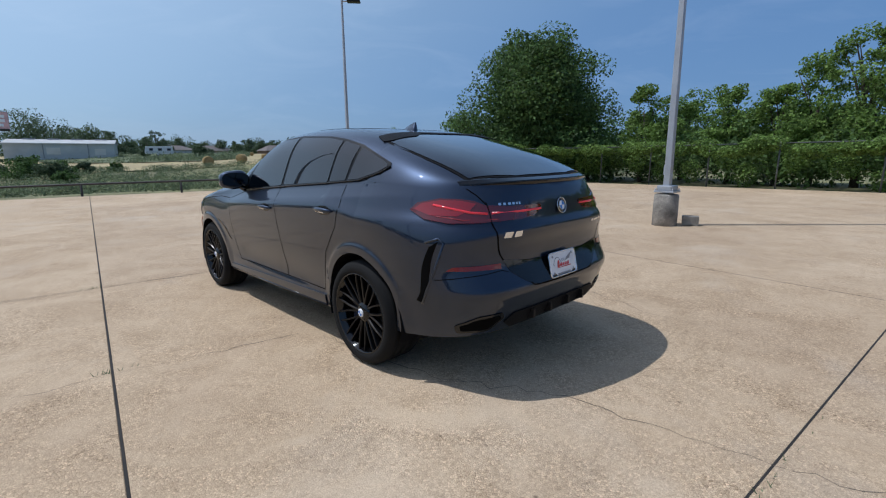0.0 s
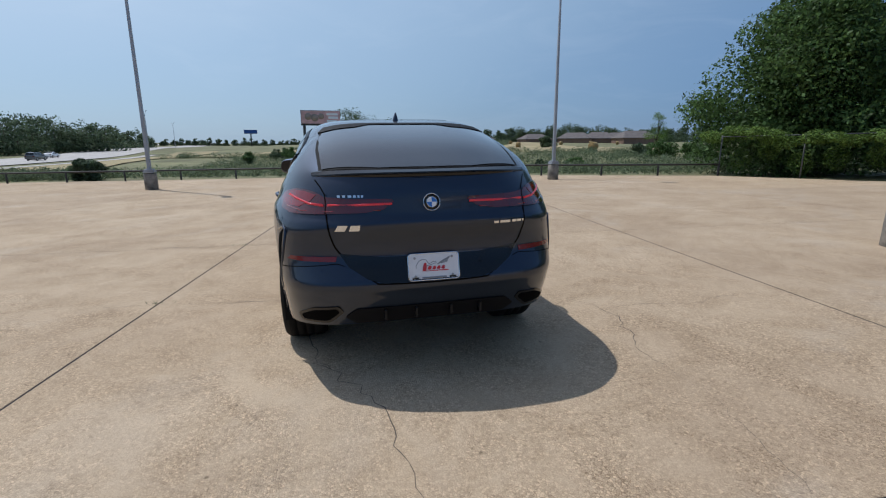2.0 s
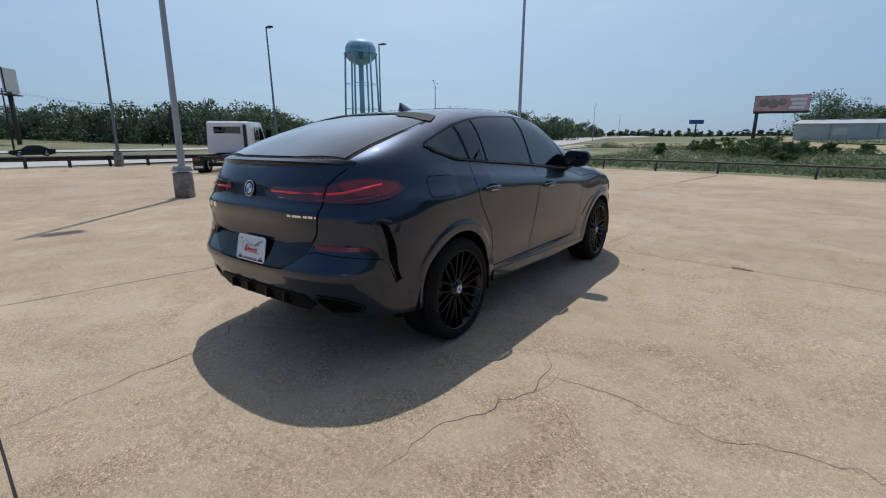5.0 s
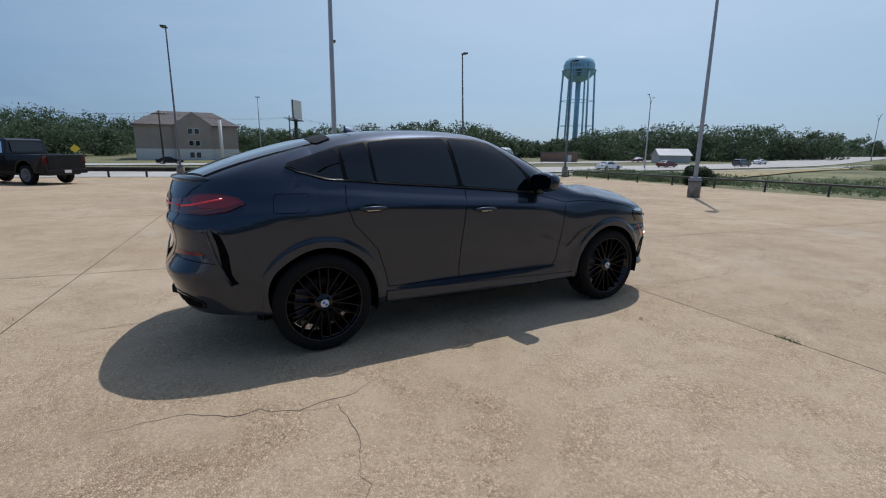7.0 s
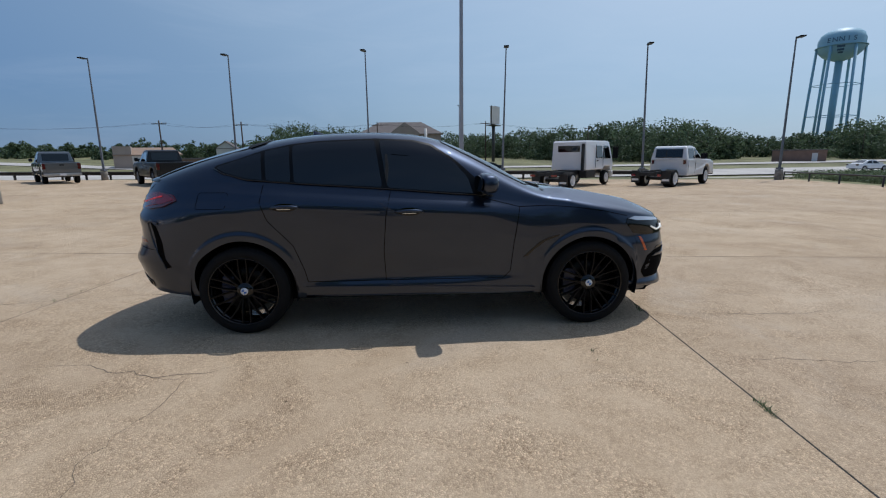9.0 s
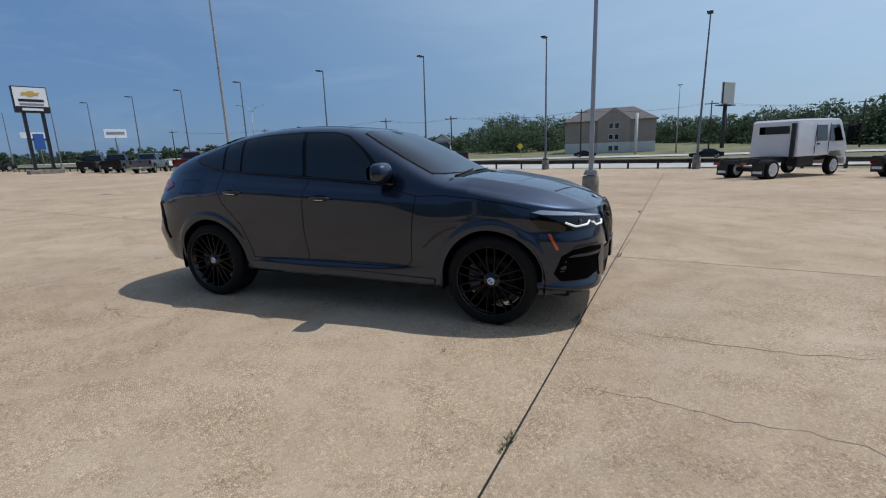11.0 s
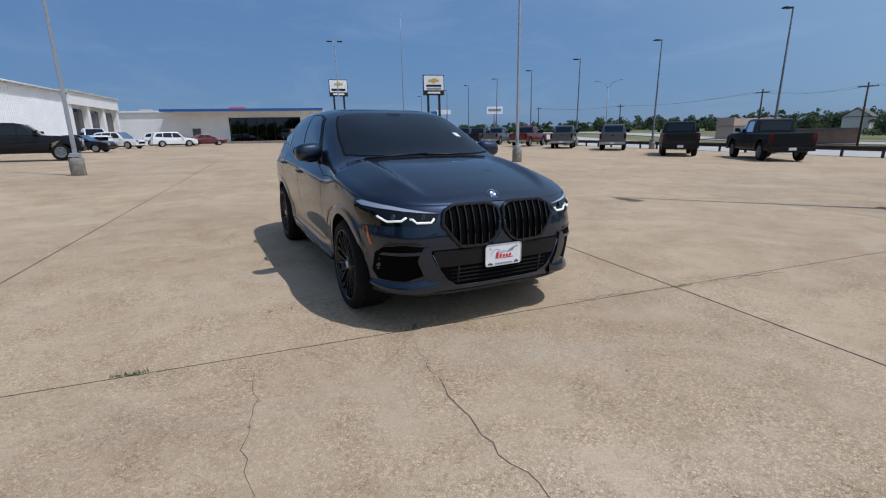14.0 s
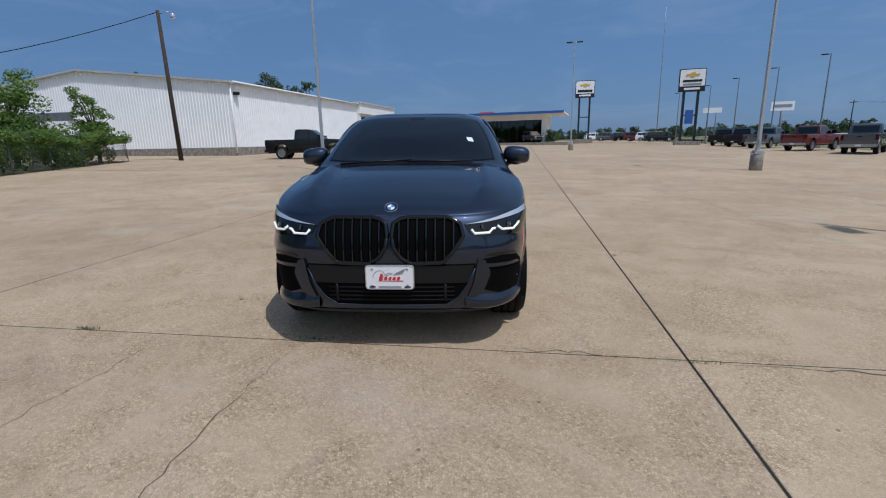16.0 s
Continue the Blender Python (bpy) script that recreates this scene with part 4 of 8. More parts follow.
        part("fender_vent", patch([(0.885, 0.625), (0.93, 0.668), (1.02, 0.755), (1.10, 0.795), (1.20, 0.822), (1.19, 0.806), (1.08, 0.765), (0.98, 0.69), (0.925, 0.632)], sid, 0.004, 0.012, 0.05), M["gloss_black"], car)
        part("side_marker", patch([(1.93, 0.78), (1.955, 0.775), (2.02, 0.655), (2.0, 0.650)], sid, 0.004, 0.006, 0.04), M["amber"], car, "slim amber side marker")
        tt = lambda x, z: sg * t_of_x(x, z, True)
        ty = lambda y, z: sg * t_of_y(y, z, True)
        end = map_end(True)
        part("corner_breather", patch([(tt(-2.215, 0.965), 0.965), (tt(-2.165, 0.93), 0.93), (tt(-2.12, 0.80), 0.80), (tt(-2.066, 0.59), 0.59), (tt(-2.105, 0.58), 0.58), (tt(-2.172, 0.79), 0.79)], end, 0.003, 0.012, 0.04), M["seam"], car)
        fin = [(tt(-2.14, 0.955), 0.955), (tt(-2.215, 0.98), 0.98), (tt(-2.245, 0.955), 0.955), (tt(-2.20, 0.79), 0.79), (tt(-2.15, 0.66), 0.66), (tt(-2.11, 0.575), 0.575)]
        part("breather_blade", line_tube(fin, end, 0.009, 0.0), M["paint"], car)
        # tail lamp, wrapping the corner
        outer = [(tt(-1.985, 1.135), 1.135), (tt(-2.02, 1.178), 1.178), (tt(-2.14, 1.203), 1.203), (ty(0.72, 1.20), 1.20), (ty(0.665, 1.188), 1.188), (ty(0.62, 1.163), 1.163), (ty(0.48, 1.153), 1.153), (ty(0.235, 1.15), 1.15),
                 (ty(0.222, 1.132), 1.132), (ty(0.285, 1.09), 1.09), (ty(0.40, 1.072), 1.072), (ty(0.67, 1.064), 1.064), (ty(0.81, 1.064), 1.064), (tt(-2.10, 1.085), 1.085)]
        lamp = part("tail_lamp", patch(outer, end, 0.010, 0.012, 0.04, 0.04), M["tail_dark"], car, "dark red L-shaped tail lamp")
        side_red = [(tt(-2.01, 1.14), 1.14), (tt(-2.05, 1.174), 1.174), (tt(-2.15, 1.193), 1.193), (ty(0.72, 1.19), 1.19), (ty(0.66, 1.172), 1.172), (ty(0.70, 1.13), 1.13), (tt(-2.26, 1.10), 1.10), (tt(-2.12, 1.105), 1.105)]
        part("lamp_lens", patch(side_red, end, 0.0125, 0.004, 0.04, 0.04), M["tail_red"], lamp)
        part("light_bar", line_tube([(ty(0.235, 1.122), 1.122), (ty(0.4, 1.118), 1.118), (ty(0.6, 1.114), 1.114)], end, 0.0075, 0.011), M["tail_bright"], lamp, "bright red light bar")
        part("light_bar", line_tube([(ty(0.62, 1.112), 1.112), (ty(0.70, 1.120), 1.120), (ty(0.77, 1.145), 1.145), (ty(0.815, 1.165), 1.165)], end, 0.0075, 0.012), M["tail_bright"], lamp, "bright red light bar")
        part("light_bar", line_tube([(ty(0.30, 1.086), 1.086), (ty(0.60, 1.078), 1.078), (ty(0.75, 1.078), 1.078), (tt(-2.28, 1.082), 1.082), (tt(-2.16, 1.10), 1.10)], end, 0.004, 0.012), M["tail_red"], lamp)
        part("lamp_gap", seam_strip([(ty(0.612, 1.18), 1.18), (ty(0.614, 1.065), 1.065)], end, 0.006, 0.0115), M["seam"], lamp)
        part("rear_reflector", patch([(ty(0.575, 0.786), 0.786), (ty(0.57, 0.818), 0.818), (ty(0.72, 0.817), 0.817), (tt(-2.29, 0.815), 0.815), (tt(-2.26, 0.792), 0.792)], end, 0.004, 0.006, 0.05), M["reflector"], car, "slim dark red reflector")
        # tailgate edge and bumper lines
        part("panel_gap", seam_strip([(ty(0.67, 1.26), 1.26), (ty(0.64, 1.22), 1.22), (ty(0.612, 1.17), 1.17)], end, 0.007), M["seam"], body)
        part("panel_gap", seam_strip([(ty(0.612, 1.065), 1.065), (ty(0.605, 0.98), 0.98), (ty(0.575, 0.87), 0.87), (ty(0.52, 0.80), 0.80), (ty(0.40, 0.70), 0.70), (ty(0.34, 0.655), 0.655), (ty(0.0, 0.645), 0.645)], end, 0.010), M["seam"], body)
        part("panel_gap", seam_strip([(tt(-2.20, 0.735), 0.735), (ty(0.80, 0.755), 0.755), (ty(0.68, 0.765), 0.765), (ty(0.57, 0.775), 0.775), (ty(0.525, 0.76), 0.76)], end, 0.005), M["seam"], body)
        # exhaust
        face = map_face(True)
        pipe = part("exhaust_surround", patch(cornered([(sg * 0.575, 0.516), (sg * 0.545, 0.475), (sg * 0.63, 0.395), (sg * 0.80, 0.398), (sg * 0.82, 0.45), (sg * 0.73, 0.505)], 0.25), face, 0.006, 0.02, 0.05), M["gloss_black"], car)
        part("tailpipe", patch(cornered([(sg * 0.59, 0.498), (sg * 0.572, 0.474), (sg * 0.64, 0.412), (sg * 0.785, 0.413), (sg * 0.798, 0.445), (sg * 0.725, 0.487)], 0.25), face, 0.008, 0.004, 0.05), M["seam"], pipe)
        # headlamp
        endf = map_end(False)
        hy = lambda y, z: sg * t_of_y(y, z, False)
        hx = lambda x, z: sg * t_of_x(x, z, False)
        shape = [(hy(0.485, 0.882), 0.882), (hy(0.627, 0.903), 0.903), (hy(0.765, 0.930), 0.930), (hx(1.87, 0.960), 0.960), (hx(1.80, 0.945), 0.945), (hx(1.79, 0.905), 0.905), (hx(1.87, 0.815), 0.815),
                 (hx(2.01, 0.790), 0.790), (hy(0.74, 0.803), 0.803), (hy(0.59, 0.804), 0.804), (hy(0.515, 0.830), 0.830)]
        hl = part("headlamp", patch(shape, endf, 0.006, 0.012, 0.04, 0.04), M["gloss_black"], car, "dark headlamp with white running lights")
        brow = [(hy(0.487, 0.881), 0.881), (hy(0.627, 0.902), 0.902), (hy(0.765, 0.929), 0.929), (hx(1.87, 0.959), 0.959), (hx(1.81, 0.943), 0.943), (hx(1.89, 0.925), 0.925), (hy(0.785, 0.908), 0.908), (hy(0.627, 0.890), 0.890)]
        part("lamp_brow", patch(brow, endf, 0.009, 0.004, 0.04, 0.04), M["lens"], hl, "pale grey upper lamp strip")
        for hook in ([(0.528, 0.850), (0.552, 0.824), (0.650, 0.823), (0.672, 0.846), (0.690, 0.848)], [(0.704, 0.860), (0.740, 0.836), (0.822, 0.828), (0.850, 0.850), (0.862, 0.862)]):
            part("running_light", line_tube([(hy(y, z), z) for y, z in hook], endf, 0.0085, 0.008), M["drl"], hl, "white running light")
            y1 = (hook[1][0] + hook[2][0]) / 2
            lens = lathe([(0.0, 0.010), (0.016, 0.007), (0.022, 0.0), (0.0, 0.0)], 16)
            _p, _nn, q = lay(endf, [(hy(y1, 0.862), 0.862)], 0.007)
            lens.transform(look(q[0], q[0] - _nn[0]))
            part("projector", lens, M["win"], hl)
        # side intake with its shelf and the painted blade below it
        ff = map_face(False)
        part("side_intake", patch(cornered([(sg * 0.60, 0.655), (sg * 0.74, 0.668), (sg * 0.845, 0.65), (sg * 0.88, 0.60), (sg * 0.885, 0.46), (sg * 0.86, 0.395), (sg * 0.72, 0.40), (sg * 0.60, 0.45), (sg * 0.64, 0.56)], 0.12), ff, 0.003, 0.02, 0.05), M["seam"], car, "black side air intake")
        part("intake_shelf", patch([(sg * 0.61, 0.602), (sg * 0.63, 0.625), (sg * 0.84, 0.612), (sg * 0.86, 0.592), (sg * 0.74, 0.595)], ff, 0.014, 0.012, 0.05), M["paint"], car)
        part("intake_slot", patch([(sg * 0.62, 0.672), (sg * 0.66, 0.690), (sg * 0.82, 0.684), (sg * 0.845, 0.66), (sg * 0.74, 0.668)], ff, 0.005, 0.010, 0.05), M["gloss_black"], car)
        part("bumper_blade", patch(cornered([(sg * 0.572, 0.66), (sg * 0.618, 0.65), (sg * 0.655, 0.56), (sg * 0.615, 0.455), (sg * 0.565, 0.40), (sg * 0.505, 0.40), (sg * 0.545, 0.50)], 0.2), ff, 0.016, 0.014, 0.04), M["paint"], car)
        bm = bmesh.new()
        rows = []
        for y in np.linspace(0.49, 0.905, 15):
            u = (y - 0.49) / 0.415
            zt = float(np.interp(u, [0, 0.25, 0.6, 1], [0.40, 0.415, 0.392, 0.385]))
            zl = float(np.interp(u, [0, 0.3, 0.8, 1], [0.345, 0.345, 0.345, 0.36]))
            zb = float(np.interp(u, [0, 0.5, 1], [0.318, 0.300, 0.315]))
            out = 0.012 + 0.040 * math.sin(math.pi * min(1, 0.12 + u * 0.8))
            _p, _nn, q = lay(ff, [(sg * y, zt), (sg * y, (zt + zl) / 2), (sg * y, zl), (sg * y, zl - 0.012), (sg * y, zb)], [0.002, out * 0.55, out, out * 0.95, 0.0])
            rows.append([bm.verts.new(c) for c in q])
        for a, b in zip(rows, rows[1:]):
            for k in range(4):
                bm.faces.new((a[k], a[k + 1], b[k + 1], b[k]))
        bmesh.ops.recalc_face_normals(bm, faces=bm.faces)
        part("intake_winglet", bm, M["paint"], car, "", True)
        # mirror
        mir = part("wing_mirror", bmesh.new(), M["gloss_black"], car)
        bm = bmesh.new()
        bmesh.ops.create_uvsphere(bm, u_segments=28, v_segments=18, radius=1)
        for v in bm.verts:
            x, y, z = v.co
            q = (abs(x) ** 2.6 + abs(y) ** 3.2 + abs(z) ** 3.0) ** (-1 / 2.9) if v.co.length else 1
            v.co = Vector((x * q * 0.085 * (1.15 if x > 0 else 0.75), y * q * 0.125, z * q * 0.082 - 0.012 * y * sg))
        bm.transform(pose(0.545, sg * 1.005, 1.262, 0, 0, sg * -6))
        for f in bm.faces:
            f.smooth = True
        bm.to_mesh(mir.data)
        bm.free()
        mir.data.materials[0] = M["paint"]
        part("mirror_glass", prism(rounded([(-0.105, -0.05), (0.10, -0.055), (0.108, 0.045), (-0.09, 0.055)], 4), 0, 0.004, pose(0.482, sg * 1.005, 1.262, 90, 0, -90 - sg * 6)), M["mirror"], mir)
        part("mirror_skirt", tube([(0.555, sg * 1.11, 1.205), (0.57, sg * 1.0, 1.185), (0.56, sg * 0.91, 1.19)], [0.012, 0.022, 0.018], 10), M["gloss_black"], mir)
        part("mirror_foot", tube([(0.56, sg * 0.945, 1.20), (0.545, sg * 0.90, 1.165), (0.53, sg * 0.865, 1.15)], [0.026, 0.024, 0.034], 10), M["gloss_black"], mir)
        # hood edge, low on the wing
        part("panel_gap", seam_strip([(1.10, 1.068), (1.35, 1.048), (1.6, 1.012), (1.80, 0.968)], sid, 0.006), M["seam"], body)

    # windscreen, roof glass, rear window
    ws = [(1.075, 0.0), (1.06, 0.35), (1.00, 0.64), (0.93, 0.765), (0.62, 0.73), (0.38, 0.68), (0.20, 0.615), (0.17, 0.3), (0.165, 0.0)]
    ws_full = ws + [(x, -y) for x, y in ws[-2:0:-1]]
    scr = part("windscreen_surround", patch(ws_full, map_top, 0.001, 0.003, 0.06), M["interior"], car)
    inner = [(x + (0.62 - x) * 0.03, y * 0.975) for x, y in ws_full]
    part("windscreen", patch(inner, map_top, 0.005, 0.003, 0.06), M["glass_mid"], scr, "dark windscreen")
    part("cowl", patch([(1.13, -0.7), (1.13, 0.7), (1.08, 0.78), (1.055, 0.4), (1.06, 0.0), (1.055, -0.4), (1.08, -0.78)], map_top, 0.004, 0.006, 0.08), M["plastic"], car)
    for y0, y1 in ((-0.62, 0.02), (-0.02, 0.56)):
        part("wiper", line_tube([(1.085, y0), (1.07, (y0 + y1) / 2), (1.035, y1)], map_top, 0.008, 0.012), M["satin_black"], car)
    part("inspection_sticker", patch([(0.70, 0.52), (0.70, 0.575), (0.63, 0.56), (0.63, 0.505)], map_top, 0.007, 0.001, 0.05), M["white"], car, "small white windscreen sticker")
    part("sensor_pod", patch(rounded([(0.27, -0.06), (0.27, 0.06), (0.20, 0.07), (0.20, -0.07)], 3), map_top, 0.006, 0.001, 0.05), M["satin_black"], scr)
    roof = [(0.03, -0.50), (0.03, 0.50), (-0.9, 0.50), (-0.9, -0.50)]
    part("roof_glass", patch(cornered(roof, 0.1), map_top, 0.002, 0.003, 0.08), M["gloss_black"], car, "black glass roof panel")
    rear = [(-1.36, 0.0), (-1.36, 0.30), (-1.38, 0.63), (-1.6, 0.655), (-1.9, 0.665), (-2.24, 0.645), (-2.34, 0.3), (-2.35, 0.0)]
    rear_full = rear + [(x, -y) for x, y in rear[-2:0:-1]]
    bl = part("rear_glass_surround", patch(rear_full, map_top, 0.001, 0.003, 0.06), M["interior"], car)
    part("rear_glass", patch([(x + (-1.75 - x) * 0.03, y * 0.97) for x, y in rear_full], map_top, 0.005, 0.003, 0.06), M["glass_rear"], bl, "dark tinted rear window")
    lip = [(-1.32, -0.61), (-1.32, 0.61), (-1.43, 0.65), (-1.47, 0.60), (-1.47, 0.38), (-1.38, 0.26), (-1.38, -0.26), (-1.47, -0.38), (-1.47, -0.60), (-1.43, -0.65)]
    part("roof_spoiler", patch(lip, map_top, 0.010, 0.012, 0.06), M["plastic"], car)
    fin = bmesh.new()
    rows = []
    for u, hgt, wd in ((0.0, 0.0, 0.0), (0.05, 0.022, 0.018), (0.10, 0.042, 0.02), (0.15, 0.064, 0.016), (0.165, 0.066, 0.012), (0.17, 0.0, 0.022)):
        x = -0.86 - u
        z = float(top_z(x, 0.0))
        rows.append([fin.verts.new((x, -wd - 0.01, z - 0.003)), fin.verts.new((x, -wd * 0.35, z + hgt)), fin.verts.new((x, wd * 0.35, z + hgt)), fin.verts.new((x, wd + 0.01, z - 0.003))])
    for a, b in zip(rows, rows[1:]):
        for k in range(3):
            fin.faces.new((a[k], a[k + 1], b[k + 1], b[k]))
    part("roof_antenna", fin, M["paint"], car, "", True)
    # deck spoiler
    sp = bmesh.new()
    rows = []
    n = float(NR(1.28))
    for y in np.linspace(-0.69, 0.69, 47):
        a = abs(y) / 0.69
        xe = CX_R + (float(XR(1.28)) - CX_R) * (1 - (abs(y) / float(WZ(1.28))) ** n) ** (1 / n)
        x0, xt, ze = xe + 0.09 - 0.06 * a ** 6, xe - 0.012 * (1 - a ** 6), float(ZT(xe))
        z0, zt = float(top_z(x0, y)), ze + 0.004 + 0.028 * (1 - a ** 4)
        xm = (x0 + xt) / 2
        rows.append([sp.verts.new((x0, y, z0 - 0.004)), sp.verts.new((xm, y, max((z0 + zt) / 2, float(top_z(xm, y))) + 0.004)), sp.verts.new((xt, y, zt)), sp.verts.new((xt - 0.002, y, zt - 0.007)),
                     sp.verts.new((xt + 0.004, y, zt - 0.014)), sp.verts.new((xe + 0.002, y, ze - 0.006))])
    for a, b in zip(rows, rows[1:]):
        for k in range(5):
            sp.faces.new((a[k], a[k + 1], b[k + 1], b[k]))
    bmesh.ops.recalc_face_normals(sp, faces=sp.faces)
    part("rear_spoiler", sp, M["gloss_black"], car, "black lip spoiler")
    # tail details
    face = map_face(True)
    part("diffuser", patch(cornered([(-0.54, 0.44), (-0.47, 0.39), (0.47, 0.39), (0.54, 0.44), (0.47, 0.495), (-0.47, 0.495)], 0.15), face, 0.008, 0.03, 0.05), M["plastic"], car)
    for y in (-0.30, -0.11, 0.11, 0.30):
        part("diffuser_fin", prism([(0.0, 0.42), (0.06, 0.40), (0.05, 0.48), (0.0, 0.48)], -0.008, 0.008, pose(-2.50, y, 0, 90, 0, 0), 0.004), M["satin_black"], car)
    panel = [(0.555, 0.835), (0.30, 0.803), (0.0, 0.80), (-0.30, 0.803), (-0.555, 0.835), (-0.505, 0.755), (-0.40, 0.685), (-0.30, 0.655), (0.30, 0.655), (0.40, 0.685), (0.505, 0.755)]
    part("plate_panel", patch(panel, face, 0.002, 0.006, 0.05), M["gloss_black"], car, "gloss black panel round the plate")
    for k, (y, w) in enumerate(((0.545, 0.020), (0.515, 0.020), (0.485, 0.026), (0.455, 0.02), (0.43, 0.016), (0.41, 0.016))):
        part("dealer_name_bar", patch([(y, 1.160), (y - w * 0.8, 1.160), (y - w * 0.8, 1.174), (y, 1.174)], face, 0.004, 0.004, 0.05), M["chrome"], car)
    for q in ([(0.572, 0.972), (0.515, 0.972), (0.495, 1.004), (0.552, 1.004)], [(0.492, 0.972), (0.432, 0.972), (0.425, 1.004), (0.478, 1.004)]):
        part("model_badge_bar", patch(q, face, 0.005, 0.004, 0.05), M["chrome"], car, "chrome badge bar")
    for y0, y1 in ((-0.42, -0.45), (-0.46, -0.53), (-0.545, -0.575), (-0.58, -0.61), (-0.62, -0.63)):
        part("model_badge_bar", patch([(y0 + 0.03, 0.978), (y1 + 0.03, 0.978), (y1 + 0.03, 0.992), (y0 + 0.03, 0.992)], face, 0.005, 0.004, 0.05), M["chrome"], car, "chrome badge bar")
    back = Matrix(((0, 0, -1, 0), (-1, 0, 0, 0), (0, 1, 0, 0), (0, 0, 0, 1)))
    front = Matrix(((0, 0, 1, 0), (1, 0, 0, 0), (0, 1, 0, 0), (0, 0, 0, 1)))
    plate(car, Matrix.Translation((-2.503, 0.0, 0.735)) @ back @ pose(0, 0, 0, -12, 0, 0))
    roundel(car, Matrix.Translation((-2.480, 0.0, 1.124)) @ back @ pose(0, 0, 0, -12, 0, 0), 0.05)
    # nose: kidneys, intake, plate, badge
    ff = map_face(False)
    for sg in (1, -1):
        kid = [(0.016, 0.82), (0.026, 0.893), (0.07, 0.919), (0.111, 0.927), (0.375, 0.927), (0.455, 0.890), (0.476, 0.81), (0.402, 0.707), (0.343, 0.645), (0.14, 0.638), (0.075, 0.674), (0.026, 0.745)]
        kid = [(sg * y, z) for y, z in cornered(kid, 0.14, 2)]
        g = part("kidney_grille", patch(kid, ff, 0.0055, 0.02, 0.03), M["seam"], car, "black kidney grille with upright slats")
        part("grille_frame", line_tube(kid + kid[:1], ff, 0.016, 0.008, 8), M["gloss_black"], g)
        for k in range(7):
            y = 0.065 + k * 0.058
            top = np.interp(y, [0.03, 0.11, 0.375, 0.47], [0.885, 0.918, 0.918, 0.865])
            bot = np.interp(y, [0.03, 0.12, 0.345, 0.47], [0.75, 0.648, 0.655, 0.81])
            b = bmesh.new()
            _p, _nn, q = lay(ff, [(sg * y, z) for z in np.linspace(bot, top, 8)], 0.010)
            prev = None
            for c, n in zip(q, _nn):
                n = Vector(n)
                s = Vector((0, 1, 0)) - n * n.y
                s.normalize()
                row = [b.verts.new(Vector(c) + s * e * 0.009 + n * dd) for e, dd in ((-1, -0.004), (-0.5, 0.014), (0.5, 0.014), (1, -0.004))]
                if prev:
                    for i in range(3):
                        b.faces.new((prev[i], prev[i + 1], row[i + 1], row[i]))
                prev = row
            part("grille_slat", b, M["gloss_black"], g)
    part("kidney_bridge", patch([(-0.010, 0.715), (0.010, 0.715), (0.095, 0.636), (-0.095, 0.636)], ff, 0.010, 0.014, 0.05), M["paint"], car)
    low = [(-0.555, 0.63), (0.555, 0.63), (0.56, 0.61), (0.515, 0.50), (0.45, 0.405), (0.365, 0.352), (-0.365, 0.352), (-0.45, 0.405), (-0.515, 0.50), (-0.56, 0.61)]
    li = part("lower_intake", patch(low, ff, 0.004, 0.02, 0.03), M["seam"], car, "black lower air intake")
    for z in (0.385, 0.415, 0.445, 0.475):
        part("intake_slat", line_tube([(y, z) for y in np.linspace(-0.42, 0.42, 9)], ff, 0.006, 0.003), M["plastic"], li)
    part("bumper_bar", patch([(-0.548, 0.622), (0.548, 0.622), (0.512, 0.505), (-0.512, 0.505)], ff, 0.009, 0.010, 0.05), M["satin_black"], li)
    for y in (-0.36, 0.36):
        part("intake_divider", line_tube([(y, 0.375), (y, 0.50)], ff, 0.010, 0.004), M["satin_black"], li)
    part("intake_bar", line_tube([(-0.555, 0.60), (-0.512, 0.50), (-0.448, 0.405), (-0.365, 0.350), (-0.2, 0.346), (0.2, 0.346), (0.365, 0.350), (0.448, 0.405), (0.512, 0.50), (0.555, 0.60)], ff, 0.007, 0.007), M["paint"], car)
    part("front_lip", line_tube([(y, 0.292) for y in np.linspace(-0.8, 0.8, 21)], ff, 0.014, 0.0), M["gloss_black"], car)
    part("plate_bracket", prism(cornered([(-0.16, -0.085), (0.16, -0.085), (0.16, 0.085), (-0.16, 0.085)], 0.1), -0.03, 0.0, Matrix.Translation((2.378, 0, 0.553)) @ front), M["plastic"], car)
    plate(car, Matrix.Translation((2.379, 0.0, 0.553)) @ front)
    roundel(car, Matrix.Translation((2.222, 0.0, float(top_z(2.222, 0.0)) + 0.002)) @ front @ pose(0, 0, 0, -52, 0, 0))
    return car


build_car()


# ---- land, lot, roads ----
def bearing(x0, y0, az, d):
    return x0 + d * math.cos(radians(az)), y0 + d * math.sin(radians(az))


def raw(name, verts, faces, material, parent=None, smooth=False, kind="", label="", category=""):
    me = bpy.data.meshes.new(name)
    if isinstance(faces, np.ndarray):
        me.vertices.add(len(verts))
        me.vertices.foreach_set("co", np.asarray(verts, np.float32).ravel())
        me.loops.add(faces.size)
        me.loops.foreach_set("vertex_index", faces.astype(np.int32).ravel())
        me.polygons.add(len(faces))
        me.polygons.foreach_set("loop_start", np.arange(0, faces.size, faces.shape[1], dtype=np.int32))
    else:
        me.from_pydata([tuple(v) for v in verts], [], [tuple(f) for f in faces])
    me.materials.append(material)
    if smooth:
        me.polygons.foreach_set("use_smooth", [True] * len(me.polygons))
    me.update()
    ob = new(name, me)
    if parent is not None:
        ob.parent = parent
    return tagged(ob, label, category, "", kind)


